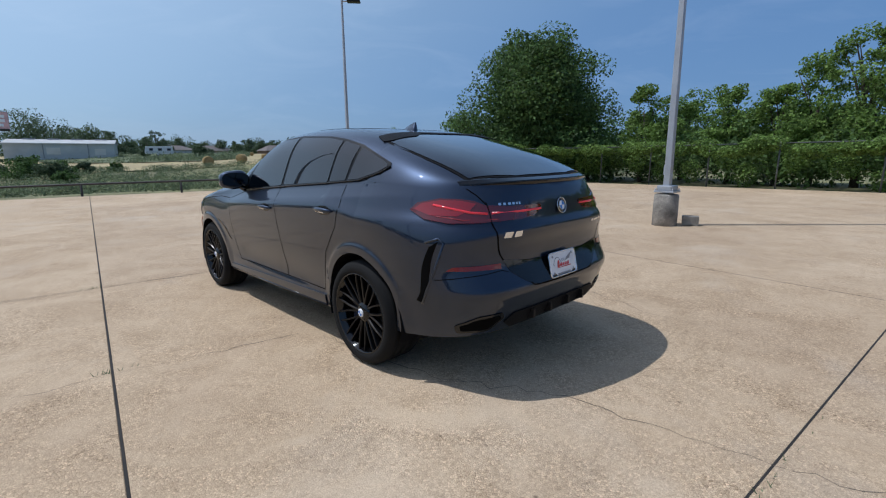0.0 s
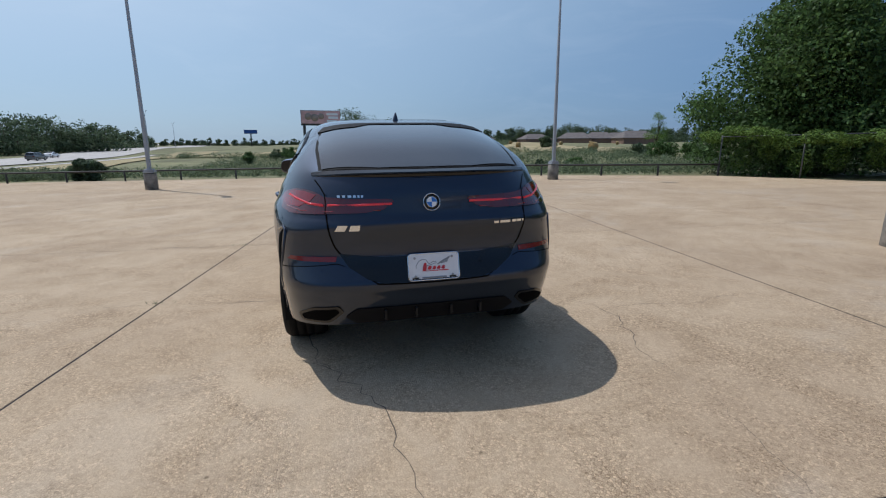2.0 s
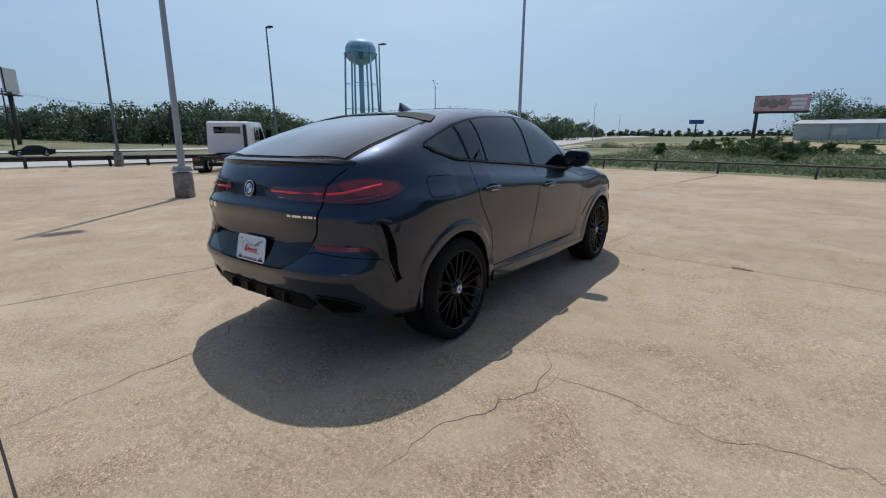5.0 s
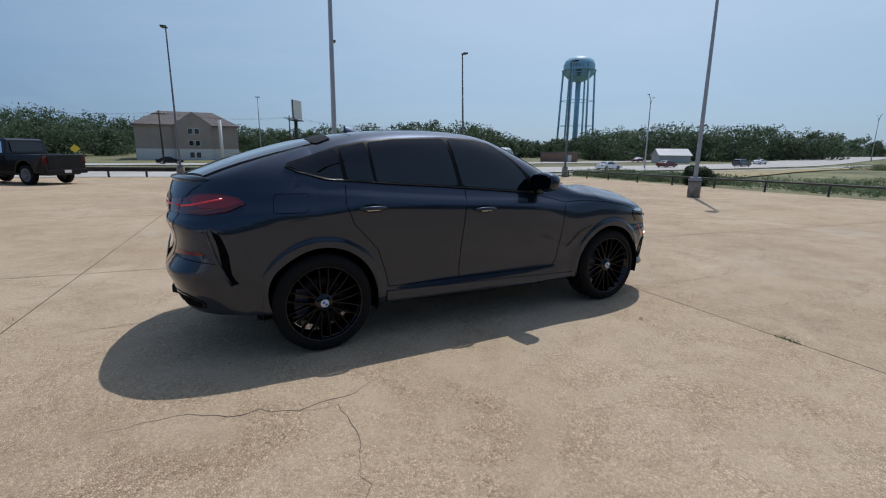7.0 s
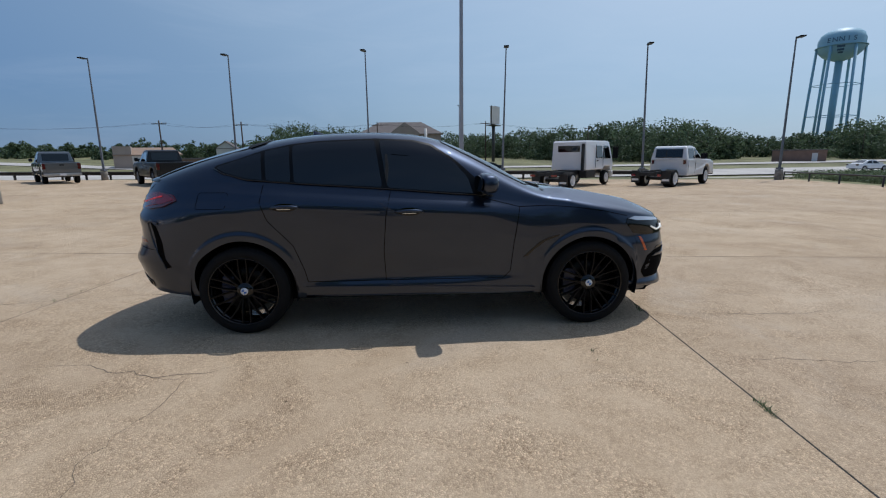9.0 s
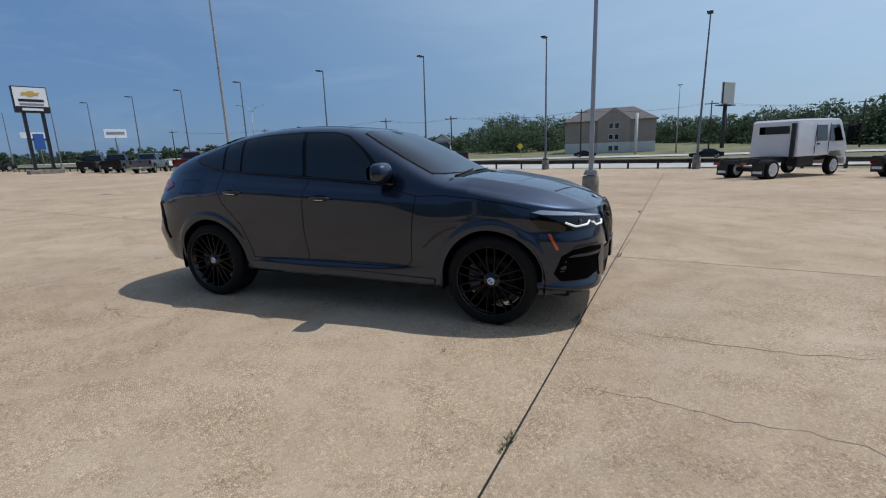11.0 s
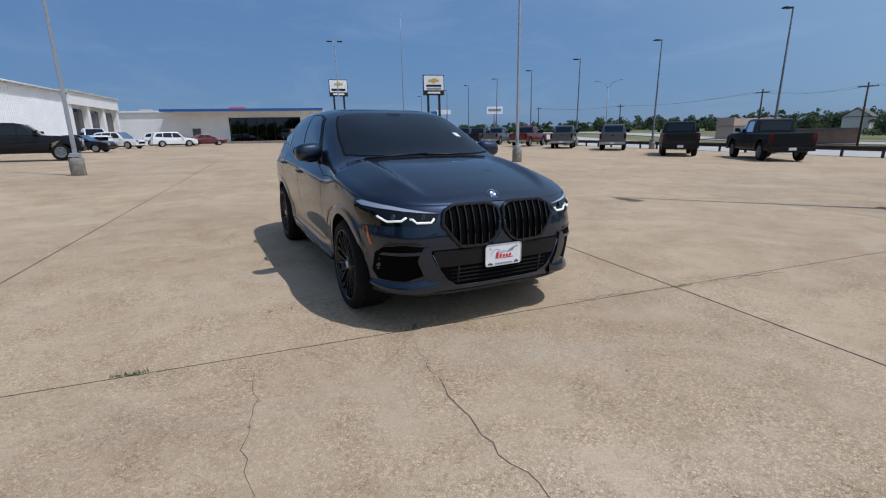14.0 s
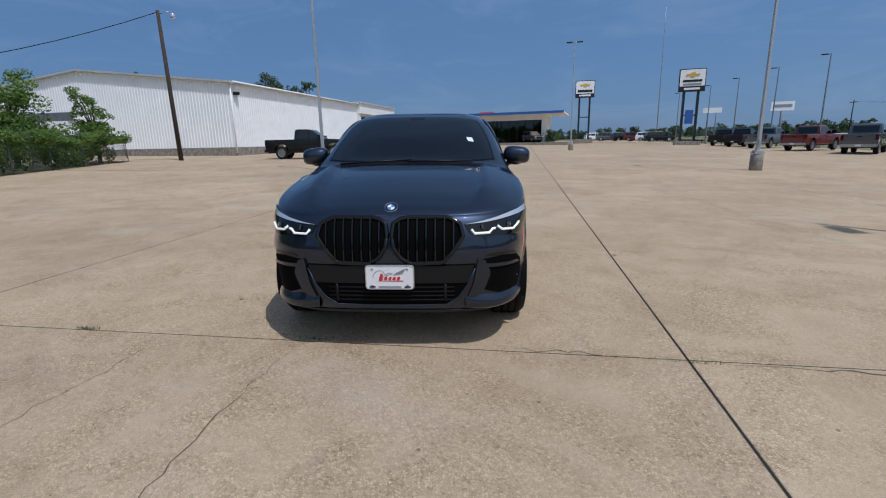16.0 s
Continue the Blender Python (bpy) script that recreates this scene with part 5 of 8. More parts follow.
def build_ground():
    radii = [0] + list(np.geomspace(6, 3200, 90))
    seg = 180
    verts, faces = [(0, 0, -0.4)], []
    for r in radii[1:]:
        for k in range(seg):
            a = 2 * math.pi * k / seg
            x, y = r * math.cos(a), r * math.sin(a)
            z = land_z(x, y) - (0.35 if edge_gap(x, y) < 0.05 else 0.05 + 0.05 * noise.noise(Vector((x * 0.2, y * 0.2, 0))))
            verts.append((x, y, z))
    for k in range(seg):
        faces.append((0, 1 + k, 1 + (k + 1) % seg))
    for i in range(len(radii) - 2):
        a, b = 1 + i * seg, 1 + (i + 1) * seg
        for k in range(seg):
            faces.append((a + k, b + k, b + (k + 1) % seg, a + (k + 1) % seg))
    raw("ground", verts, faces, M["grass"], smooth=True, kind="structure", label="grassy land with dry patches round the lot", category="ground")


def strip(name, line, width, material, lift, label, category, cross=4, kind="structure"):
    """A road-like strip that follows the land along a line."""
    pts = [Vector(p) for p in line]
    dense = []
    for a, b in zip(pts, pts[1:]):
        k = max(1, int((b - a).length / 6))
        dense += [a + (b - a) * i / k for i in range(k)]
    dense.append(pts[-1])
    verts, faces = [], []
    for i, p in enumerate(dense):
        d = (dense[min(i + 1, len(dense) - 1)] - dense[max(i - 1, 0)]).normalized()
        n = Vector((-d.y, d.x))
        for c in range(cross + 1):
            q = p + n * width * (c / cross - 0.5)
            verts.append((q.x, q.y, land_z(q.x, q.y) + lift))
    w = cross + 1
    for i in range(len(dense) - 1):
        for c in range(cross):
            faces.append((i * w + c, i * w + c + 1, (i + 1) * w + c + 1, (i + 1) * w + c))
    return raw(name, verts, faces, material, kind=kind, label=label, category=category)


U, V = Vector((math.cos(radians(-6.9)), math.sin(radians(-6.9)))), Vector((math.sin(radians(5.3)), math.cos(radians(5.3))))
GRID0 = Vector((2.41, 1.95))
SLAB_U, SLAB_V = 6.05, 6.13


def grid_xy(i, j):
    p = GRID0 + U * (i * SLAB_U) + V * (j * SLAB_V)
    return p.x, p.y


def build_lot():
    bm = bmesh.new()
    vs = [bm.verts.new((x, y, -0.014)) for x, y in EDGE]
    top = bm.faces.new(vs)
    r = bmesh.ops.extrude_face_region(bm, geom=[top])
    bmesh.ops.translate(bm, verts=[v for v in r["geom"] if isinstance(v, bmesh.types.BMVert)], vec=(0, 0, -0.35))
    bmesh.ops.recalc_face_normals(bm, faces=bm.faces)
    lot = part("pavement", bm, CONC)
    lot.matrix_world = LOT
    tagged(lot, "weathered tan concrete parking lot with joints and cracks", "pavement", "", "structure")
    cells = []
    for i in range(-24, 6):
        for j in range(-5, 7):
            if all(inside(*grid_xy(i + a, j + b)) for a in (0, 1) for b in (0, 1)):
                c = GRID0 + U * ((i + 0.5) * SLAB_U) + V * ((j + 0.5) * SLAB_V)
                cells.append((c.length, i, j, c))
    cells.sort(key=lambda c: c[0])
    g = 0.004
    bm = bmesh.new()
    add_box(bm, (-SLAB_U / 2 + g, -SLAB_V / 2 + 2 * g, -0.012), (SLAB_U / 2 - g, SLAB_V / 2 - 2 * g, 0.0))
    for v in bm.verts:
        v.co = Vector((U.x * v.co.x + V.x * v.co.y, U.y * v.co.x + V.y * v.co.y, v.co.z))
    es = [e for e in bm.edges if all(v.co.z > -0.001 for v in e.verts)]
    bmesh.ops.bevel(bm, geom=es, offset=0.0035, segments=1, affect="EDGES")
    me = bpy.data.meshes.new("slab")
    bm.to_mesh(me)
    bm.free()
    me.materials.append(CONC)
    rest = bmesh.new()
    for n, (_d, i, j, c) in enumerate(cells):
        m = pose(c.x, c.y, 0)
        if n < 290:
            ob = new("slab", me)
            ob.parent = lot
            ob.matrix_local = m
        else:
            k = len(rest.verts)
            rest.from_mesh(me)
            rest.verts.ensure_lookup_table()
            for v in rest.verts[k:]:
                v.co = m @ v.co
    if len(rest.verts):
        o = part("slabs", rest, CONC, lot)
        o["kind"] = "stuff"
    else:
        rest.free()
    # sealant in the joints
    bm = bmesh.new()
    for i in range(-24, 7):
        w = 0.0065
        for j in range(-5, 7):
            if inside(*grid_xy(i, j)) and inside(*grid_xy(i, j + 1)):
                a, b = grid_xy(i, j), grid_xy(i, j + 1)
                q = [Vector((a[0], a[1])), Vector((b[0], b[1]))]
                bm.faces.new([bm.verts.new((p.x, p.y, -0.0016)) for p in (q[0] - U * w, q[0] + U * w, q[1] + U * w, q[1] - U * w)])
            if inside(*grid_xy(i, j)) and inside(*grid_xy(i + 1, j)):
                a, b = grid_xy(i, j), grid_xy(i + 1, j)
                q = [Vector((a[0], a[1])), Vector((b[0], b[1]))]
                bm.faces.new([bm.verts.new((p.x, p.y, -0.0016)) for p in (q[0] - V * 0.0075, q[1] - V * 0.0075, q[1] + V * 0.0075, q[0] + V * 0.0075)])
    s = part("joint_sealant", bm, M["sealant"], lot)
    s["kind"] = "stuff"
    # cracks
    rng = random.Random(5)
    lines = [[(-2.0, 0.9), (-2.23, 0.65), (-2.85, 0.33), (-3.28, 0.32), (-3.62, 0.25), (-3.82, 0.22), (-4.21, 0.15), (-4.9, 0.0)],
             [(-0.8, 0.9), (-2.0, 0.75), (-2.23, 0.65)],
             [(-1.3, -1.6), (-1.86, -1.75), (-2.42, -1.52), (-2.89, -1.5), (-3.26, -1.48), (-3.9, -1.3)],
             [(-1.86, -1.75), (-1.62, -1.78), (-1.63, -2.24), (-1.72, -2.61), (-1.6, -3.2), (-1.75, -3.8)],
             [(2.2, -1.8), (2.64, -1.81), (3.06, -1.91), (3.39, -1.9), (4.0, -2.1), (4.9, -2.05)],
             [(2.27, -0.71), (2.95, -0.82), (3.32, -0.87), (3.8, -0.85), (4.31, -0.79), (5.2, -0.9)],
             [(-12.39, 7.34), (-8.2, 6.3), (-4.73, 5.68), (-2.29, 5.62), (-0.44, 5.6), (0.19, 5.43), (1.55, 5.53), (2.73, 5.52)],
             [(-0.32, 2.86), (-0.37, 2.29), (-0.49, 1.73), (-0.62, 1.01)], [(2.62, 3.4), (2.54, 2.82), (2.43, 1.97), (2.26, 0.84)],
             [(0.36, 5.64), (-0.03, 4.77), (-0.55, 4.03), (-0.85, 3.1)], [(6.4, 9.5), (5.8, 5.3), (6.1, 4.9), (5.9, 3.6)],
             [(3.9, -3.9), (4.3, -3.3), (5.1, -3.0)],
             [(-6.9, 4.2), (-6.3, 3.1), (-6.6, 1.8)], [(5.5, 3.6), (7.4, 3.0), (9.5, 3.1)], [(-6.0, -1.2), (-5.0, -1.8), (-4.0, -1.3)],
             [(7.5, -2.0), (9.2, -2.6), (11.5, -2.3)], [(-9.5, 10.2), (-7.6, 9.3), (-5.2, 9.6), (-2.5, 8.9)]]
    wide = {7: 2.3, 8: 1.8}
    bm = bmesh.new()
    for num, ln in enumerate(lines):
        pts = []
        for a, b in zip(ln, ln[1:]):
            a, b = Vector(a), Vector(b)
            k = max(2, int((b - a).length / 0.07))
            for i in range(k):
                t = i / k
                n = Vector((a.y - b.y, b.x - a.x)).normalized()
                w = noise.noise(Vector((a.x + b.x * t * 3, i * 0.33, 3.0))) * 0.05 + rng.uniform(-0.022, 0.022)
                pts.append(a + (b - a) * t + n * w)
        pts.append(Vector(ln[-1]))
        prev = None
        for i, p in enumerate(pts):
            d = (pts[min(i + 1, len(pts) - 1)] - pts[max(i - 1, 0)]).normalized()
            n = Vector((-d.y, d.x))
            w = 0.0010 + 0.0017 * abs(noise.noise(Vector((p.x * 2.1, p.y * 2.1, 0)))) + rng.uniform(0, 0.001)
            w *= wide.get(num, 1)
            w *= 0.5 + min(1, i / 6, (len(pts) - 1 - i) / 6)
            w *= min(1.25, max(0.12, 0.75 + 1.5 * noise.noise(Vector((p.x * 0.8, p.y * 0.8, 7.0)))))
            row = (bm.verts.new((p.x - n.x * w, p.y - n.y * w, 0.0015)), bm.verts.new((p.x + n.x * w, p.y + n.y * w, 0.0015)))
            if prev:
                bm.faces.new((prev[0], prev[1], row[1], row[0]))
            prev = row
    c = part("cracks", bm, M["crack"], lot)
    c["kind"] = "stuff"
    # tufts of dry weed in the joints
    verts, faces = [], []
    for x, y, n, sp in ((1.99, -2.46, 60, 0.06), (2.14, -0.62, 40, 0.07), (2.45, 2.0, 26, 0.10), (-0.35, 2.29, 20, 0.08), (2.8, 6.6, 30, 0.08), (-3.85, 0.3, 24, 0.3), (1.3, -1.5, 8, 0.1)):
        for _ in range(n):
            t = rng.gauss(0, sp)
            px, py = x + V.x * t + rng.gauss(0, 0.008), y + V.y * t + rng.gauss(0, 0.008)
            h, a = rng.uniform(0.012, 0.04), rng.uniform(0, 6.28)
            dx, dy = 0.004 * math.cos(a), 0.004 * math.sin(a)
            k = len(verts)
            lean = (rng.gauss(0, 0.02), rng.gauss(0, 0.02))
            verts += [(px - dx, py - dy, -0.004), (px + dx, py + dy, -0.004), (px + lean[0], py + lean[1], h)]
            faces.append((k, k + 1, k + 2))
    o = raw("joint_weeds", verts, faces, M["weed"], kind="stuff", label="small dry weeds growing in a concrete joint", category="weeds")
    o.matrix_world = LOT


build_ground()
HWY = [(-700, 190), (-300, 118), (-110, 80), (0, 64), (45, 59), (80, 60), (140, 68), (280, 88), (400, 108), (1200, 250)]


def offset(line, d):
    out = []
    for i, p in enumerate(line):
        a, b = Vector(line[max(i - 1, 0)]), Vector(line[min(i + 1, len(line) - 1)])
        t = (b - a).normalized()
        out.append((p[0] - t.y * d, p[1] + t.x * d))
    return out


strip("road_near_lanes", offset(HWY, 0), 21, M["road"], 0.10, "pale concrete highway lanes beyond the verge", "road")
strip("road_far_lanes", offset(HWY, 38), 12, M["road"], 0.10, "pale far highway lanes behind a grass median", "road")
strip("road_track", [(24, 40.0), (50, 39), (80, 40), (110, 44), (150, 52)], 3.2, M["road"], 0.10, "pale dirt track between the lot and the highway", "track")
strip("hay_field", [(66, -16), (100, -24), (150, -35), (230, -52)], 92, M["hay"], 0.05, "mown dry hay field", "field", 12)
strip("dry_verge", [(34, 28), (60, 32), (110, 35), (170, 44)], 13, M["hay"], 0.07, "dry grass verge beside the highway", "verge", 6)


def weedy_bank():
    """Rough green land that bounds the mown field on its far side."""
    edge = [(168, -2), (145, -10), (115, -18), (97, -22), (87, -26), (98, -33), (121, -42), (150, -57), (190, -74)]
    reach = [250, 250, 250, 250, 250, 240, 240, 240, 240]
    verts, faces, steps = [], [], 14
    for (x, y), far in zip(edge, reach):
        p = Vector((x + 5, y))
        for k in range(steps + 1):
            q = p * (1 + (far / p.length - 1) * (k / steps)) - Vector((5, 0))
            verts.append((q.x, q.y, land_z(q.x, q.y) + 0.2))
    for i in range(len(edge) - 1):
        for k in range(steps):
            a = i * (steps + 1) + k
            faces.append((a, a + 1, a + steps + 2, a + steps + 1))
    raw("weedy_bank", verts, faces, M["bank"], kind="structure", label="rough green grass bank behind the hay field", category="grass")
    blobs = []
    rs = random.Random(31)
    for _ in range(420):
        i = rs.randrange(len(edge) - 1)
        f = rs.random()
        p = Vector(edge[i]).lerp(Vector(edge[i + 1]), f) + Vector((5, 0))
        p = p * (1 + rs.random() ** 2 * 0.9) - Vector((5, 0))
        h = rs.uniform(0.4, 1.0) * (1.7 if rs.random() < 0.12 else 1)
        blobs.append((p.x, p.y, land_z(p.x, p.y) + 0.35 * h + 0.1, h * 1.9, h * 1.9, h * 0.75))
    v, f = leaf_cloud(blobs, 16000, 0.24, 32, 0.1, 0.5, 0.6)
    raw("bank_weeds", v, f, M["weed"], kind="stuff", label="tall green weeds along the far edge of the field", category="weeds")


build_lot()


# ---- plants ----
def leaf_cloud(blobs, n, size, seed, flat=0.35, fill=0.35, slim=1.0):
    """Leaves as small quads over lumpy blobs: (x, y, z, rx, ry, rz)."""
    rs = np.random.RandomState(seed)
    b = np.array(blobs, float)
    vol = (b[:, 3] * b[:, 4] + b[:, 3] * b[:, 5] + b[:, 4] * b[:, 5])
    idx = rs.choice(len(b), n, p=vol / vol.sum())
    d = rs.normal(size=(n, 3))
    d /= np.linalg.norm(d, axis=1, keepdims=True)
    rad = np.where(rs.rand(n) < fill, rs.uniform(0.35, 1.0, n), rs.uniform(0.86, 1.10, n))
    c = b[idx, :3] + d * b[idx, 3:] * rad[:, None]
    nrm = d * 0.6 + rs.normal(size=(n, 3)) * 0.7 + np.array([0, 0, flat])
    nrm /= np.linalg.norm(nrm, axis=1, keepdims=True)
    t = np.cross(nrm, rs.normal(size=(n, 3)))
    t /= np.linalg.norm(t, axis=1, keepdims=True)
    s = np.cross(nrm, t)
    L = size * rs.uniform(0.6, 1.5, n)[:, None]
    W = L * rs.uniform(0.35, 0.7, n)[:, None] * slim
    v = np.stack([c - t * L, c - s * W + nrm * L * 0.12, c + t * L, c + s * W + nrm * L * 0.12], 1).reshape(-1, 3)
    return v, np.arange(4 * n).reshape(-1, 4)


def crown_blobs(w, h, z0, k, seed, taper=0.35):
    """Clumps of a crown: a few unequal lobes, each broken up into smaller clumps; taper draws the top to a point."""
    rs = random.Random(seed)
    lobes = []
    for i in range(max(4, k // 8)):
        u = rs.random() ** 0.85
        env = (1 - u) ** taper * min(1, 0.55 + 1.6 * u)
        a = rs.uniform(0, 6.283)
        r = (w / 2) * env * rs.uniform(0.25, 0.74)
        R = min(w * rs.uniform(0.15, 0.27) * (1 - 0.3 * u), 0.3 * h)
        lobes.append((r * math.cos(a), r * math.sin(a), min(z0 + (h - z0) * (0.12 + 0.88 * u), h - R * rs.uniform(0.75, 1.15)), R))
    lobes += [(0.04 * w, -0.05 * w, z0 + (h - z0) * 0.45, w * 0.30), (-0.12 * w, 0.06 * w, z0 + (h - z0) * 0.22, w * 0.30), (0.15 * w, 0.1 * w, z0 + (h - z0) * 0.25, w * 0.28)]
    out = []
    for i in range(k):
        x, y, z, R = lobes[i % len(lobes)]
        d = Vector((rs.gauss(0, 1), rs.gauss(0, 1), rs.gauss(0.25, 0.8))).normalized() * R * rs.uniform(0.55, 1.12)
        s = R * rs.uniform(0.28, 0.62)
        out.append((x + d.x, y + d.y, max(z0 * 0.6 + s * 0.5, z + d.z * 0.85), s, s, s * rs.uniform(0.55, 0.85)))
    return out


def tree(name, x, y, h, w, z0, n, leaf, seed, label, material="leaf", blobs=46, z=None, taper=0.35):
    t = thing(name, label, "tree", pose(x, y, land_z(x, y) if z is None else z, 0, 0, seed * 37 % 360))
    rs = random.Random(seed)
    bl = crown_blobs(w, h, z0, blobs, seed, taper)
    bm = bmesh.new()
    r0 = 0.022 * h
    add_tube(bm, [(0, 0, -0.3), (0.03 * h, 0, h * 0.18), (0.0, 0.03 * h, h * 0.4), (0.02 * h, 0.0, h * 0.72)], [r0 * 1.25, r0, r0 * 0.7, r0 * 0.25], 10)
    for b in rs.sample(bl, min(12, len(bl))):
        a = Vector((0, 0, max(h * 0.12, b[2] * 0.45)))
        c = Vector(b[:3])
        add_tube(bm, [a, a.lerp(c, 0.5) + Vector((0, 0, 0.05 * h)), c], [r0 * 0.45, r0 * 0.28, r0 * 0.08], 6)
    part("trunk", bm, M["bark"], t, "", True)
    v, f = leaf_cloud(bl, n, leaf, seed, 0.35, 0.5)
    raw("crown", v, f, M[material], t)
    return t


def woods(name, spots, n_each, leaf, seed, label, material="leaf_far", category="woods", plump=1.25):
    """Far trees as one mass of leaves over lumpy crowns and trunks."""
    rs = random.Random(seed)
    V_, F_, k = [], [], 0
    bm = bmesh.new()
    for i, (x, y, h, w) in enumerate(spots):
        z = land_z(x, y)
        bl = [(x + b[0], y + b[1], z + b[2], b[3] * plump, b[4] * plump, b[5] * plump) for b in crown_blobs(w * 1.25, h, h * 0.04, 24, seed * 1000 + i)]
        bl += [(x + rs.gauss(0, w * 0.35), y + rs.gauss(0, w * 0.35), z + h * rs.uniform(0.06, 0.22), w * 0.26, w * 0.26, h * 0.16) for _ in range(6)]
        v, f = leaf_cloud(bl, n_each, leaf, seed * 77 + i)
        V_.append(v)
        F_.append(f + k)
        k += len(v)
        add_tube(bm, [(x, y, z - 0.3), (x, y, z + h * 0.7)], [0.2, 0.06], 5)
    o = raw(name, np.concatenate(V_), np.concatenate(F_), M[material], kind="stuff", label=label, category=category)
    part("trunks", bm, M["bark"], o)
    return o


def belt(x0, y0, profile, d, gap, seed, deep=1, low=0.75):
    """Tree places along bearings; profile holds (bearing, height angle of the tops, distance factor)."""
    rs = random.Random(seed)
    out = []
    azs = [p[0] for p in profile]
    a = azs[0]
    while a <= azs[-1]:
        el = np.interp(a, azs, [p[1] for p in profile])
        dd0 = d * np.interp(a, azs, [p[2] for p in profile])
        for q in range(deep):
            dd = dd0 * (1 + 0.12 * q) * rs.uniform(0.96, 1.06)
            x, y = bearing(x0, y0, a + rs.uniform(-0.3, 0.3) * gap, dd)
            h = max(2.0, 1.42 + dd * math.tan(radians(el)) - land_z(x, y)) * rs.uniform(low, 1.04)
            out.append((x, y, h, h * rs.uniform(0.85, 1.25)))
        a += gap * rs.uniform(0.7, 1.3)
    return out


def build_plants():
    # trees and vines behind the chain-link fence
    x, y = bearing(-4.35, 2.5, -54.2, 30.0)
    tree("tree", x, y, 8.1, 11.2, 0.2, 80000, 0.085, 3, "large dark green spreading tree behind the chain-link fence", "leaf", 300)
    spots = [(-61.0, 31, 4.3, 5.0), (-66.5, 27, 4.9, 3.6), (-70.5, 30, 5.0, 4.4), (-74.8, 27, 4.6, 3.8), (-78.8, 26, 4.4, 3.8), (-81.6, 27, 5.6, 4.2), (-85.0, 26, 6.4, 5.0), (-90.5, 26, 6.0, 5.0), (-97, 27, 5.6, 5.0), (-105, 28, 5.2, 5.0), (-38.3, 150, 9.5, 8.0)]
    for k, (az, d, h, w) in enumerate(spots):
        x, y = bearing(-4.2, 2.7, az, d)
        tree("tree", x, y, h, w, 0.4, 13000, 0.065, 11 + k, "leafy green young tree behind a vine-covered fence", "leaf_vine" if k else "leaf", 90, None, 0.6)
    x, y = bearing(5.3, 0.48, -141.6, 40)
    tree("small_tree", x, y, 5.0, 3.4, 0.9, 5000, 0.075, 41, "small open green tree beside the white metal building", "leaf_vine", 46, lot_z(x, y))
    for az, d, h, w in ((-135.5, 37, 6.2, 5.0), (-131, 35, 5.5, 5), (-126, 33, 5, 5)):
        x, y = bearing(5.3, 0.48, az, d)
        tree("tree", x, y, h, w, 0.4, 9000, 0.075, int(-az * 10), "green tree standing at the lot's fence", "leaf_vine", 75)
    for az, d, h, w in ((-158.8, 92, 13.2, 9), (-162, 95, 12.0, 8), (-145.5, 95, 13.2, 8), (-150.2, 98, 13.6, 9)):
        x, y = bearing(5.3, 0.48, az, d)
        tree("tree", x, y, h, w, 2.5, 6000, 0.17, int(-az * 10), "dark green tree standing behind the white building", "leaf_far", 60)
    # vines on the fence
    blobs = []
    rs = random.Random(8)
    fence = [(13.4, -17.0), (7.4, -19.8), (0.0, -19.5), (-12.0, -19.3), (-27.0, -23.4)]
    for a, b in zip(fence, fence[1:]):
        a, b = Vector(a), Vector(b)
        k = int((b - a).length / 0.55)
        for i in range(k):
            p = a + (b - a) * i / k
            h = 1.70 + 0.40 * noise.noise(Vector((p.x * 0.25, p.y * 0.25, 2.0))) + 0.35 * noise.noise(Vector((p.x * 0.9, p.y * 0.9, 5.0)))
            for _ in range(2):
                z = lot_z(p.x, p.y) + rs.uniform(0.9, 1.0) * h
                blobs.append((p.x + rs.gauss(0, 0.2), p.y + 0.24 + rs.gauss(0, 0.22), z, rs.uniform(0.3, 0.6), rs.uniform(0.3, 0.5), rs.uniform(0.16, 0.32)))
            if i % 2:
                blobs.append((p.x + rs.gauss(0, 0.2), p.y - 0.75, lot_z(p.x, p.y) + rs.uniform(0.3, 1.2), 0.45, 0.35, 0.5))
    v, f = leaf_cloud(blobs, 95000, 0.048, 5, 1.1)
    raw("fence_vines", v, f, M["leaf_vine"], kind="stuff", label="bright green vines over a chain-link fence", category="vines")
    # dark undergrowth behind the fence
    blobs = []
    for a, b in zip(fence, fence[1:]):
        a, b = Vector(a), Vector(b)
        k = int((b - a).length / 1.0)
        for i in range(k):
            p = a + (b - a) * i / k
            for q in range(3):
                blobs.append((p.x + rs.gauss(0, 0.5), p.y - 1.5 - q * 1.6, land_z(p.x, p.y - 2 - q) + rs.uniform(0.5, 1.6 + 0.5 * q), 0.8, 0.8, 0.9))
    v, f = leaf_cloud(blobs, 40000, 0.09, 6)
    raw("undergrowth", v, f, M["leaf"], kind="stuff", label="dense dark green undergrowth behind the fence", category="shrubs")
    # brush in the ditch beside the field
    blobs = []
    for _ in range(2300):
        t = rs.random()
        y = -34 + 62 * t
        x0 = np.interp(y, [-24, -16.5, -7.5, 0, 10, 25], [11, 14, 19.5, 22, 23.8, 26.6])
        x = x0 + 1.2 + rs.random() ** 1.25 * 44
        if y > 14:
            x = x0 + 1.0 + rs.random() * 6
        s = rs.uniform(0.22, 0.5)
        blobs.append((x, y, land_z(x, y) + s * 0.45, s * 1.5, s * 1.5, s))
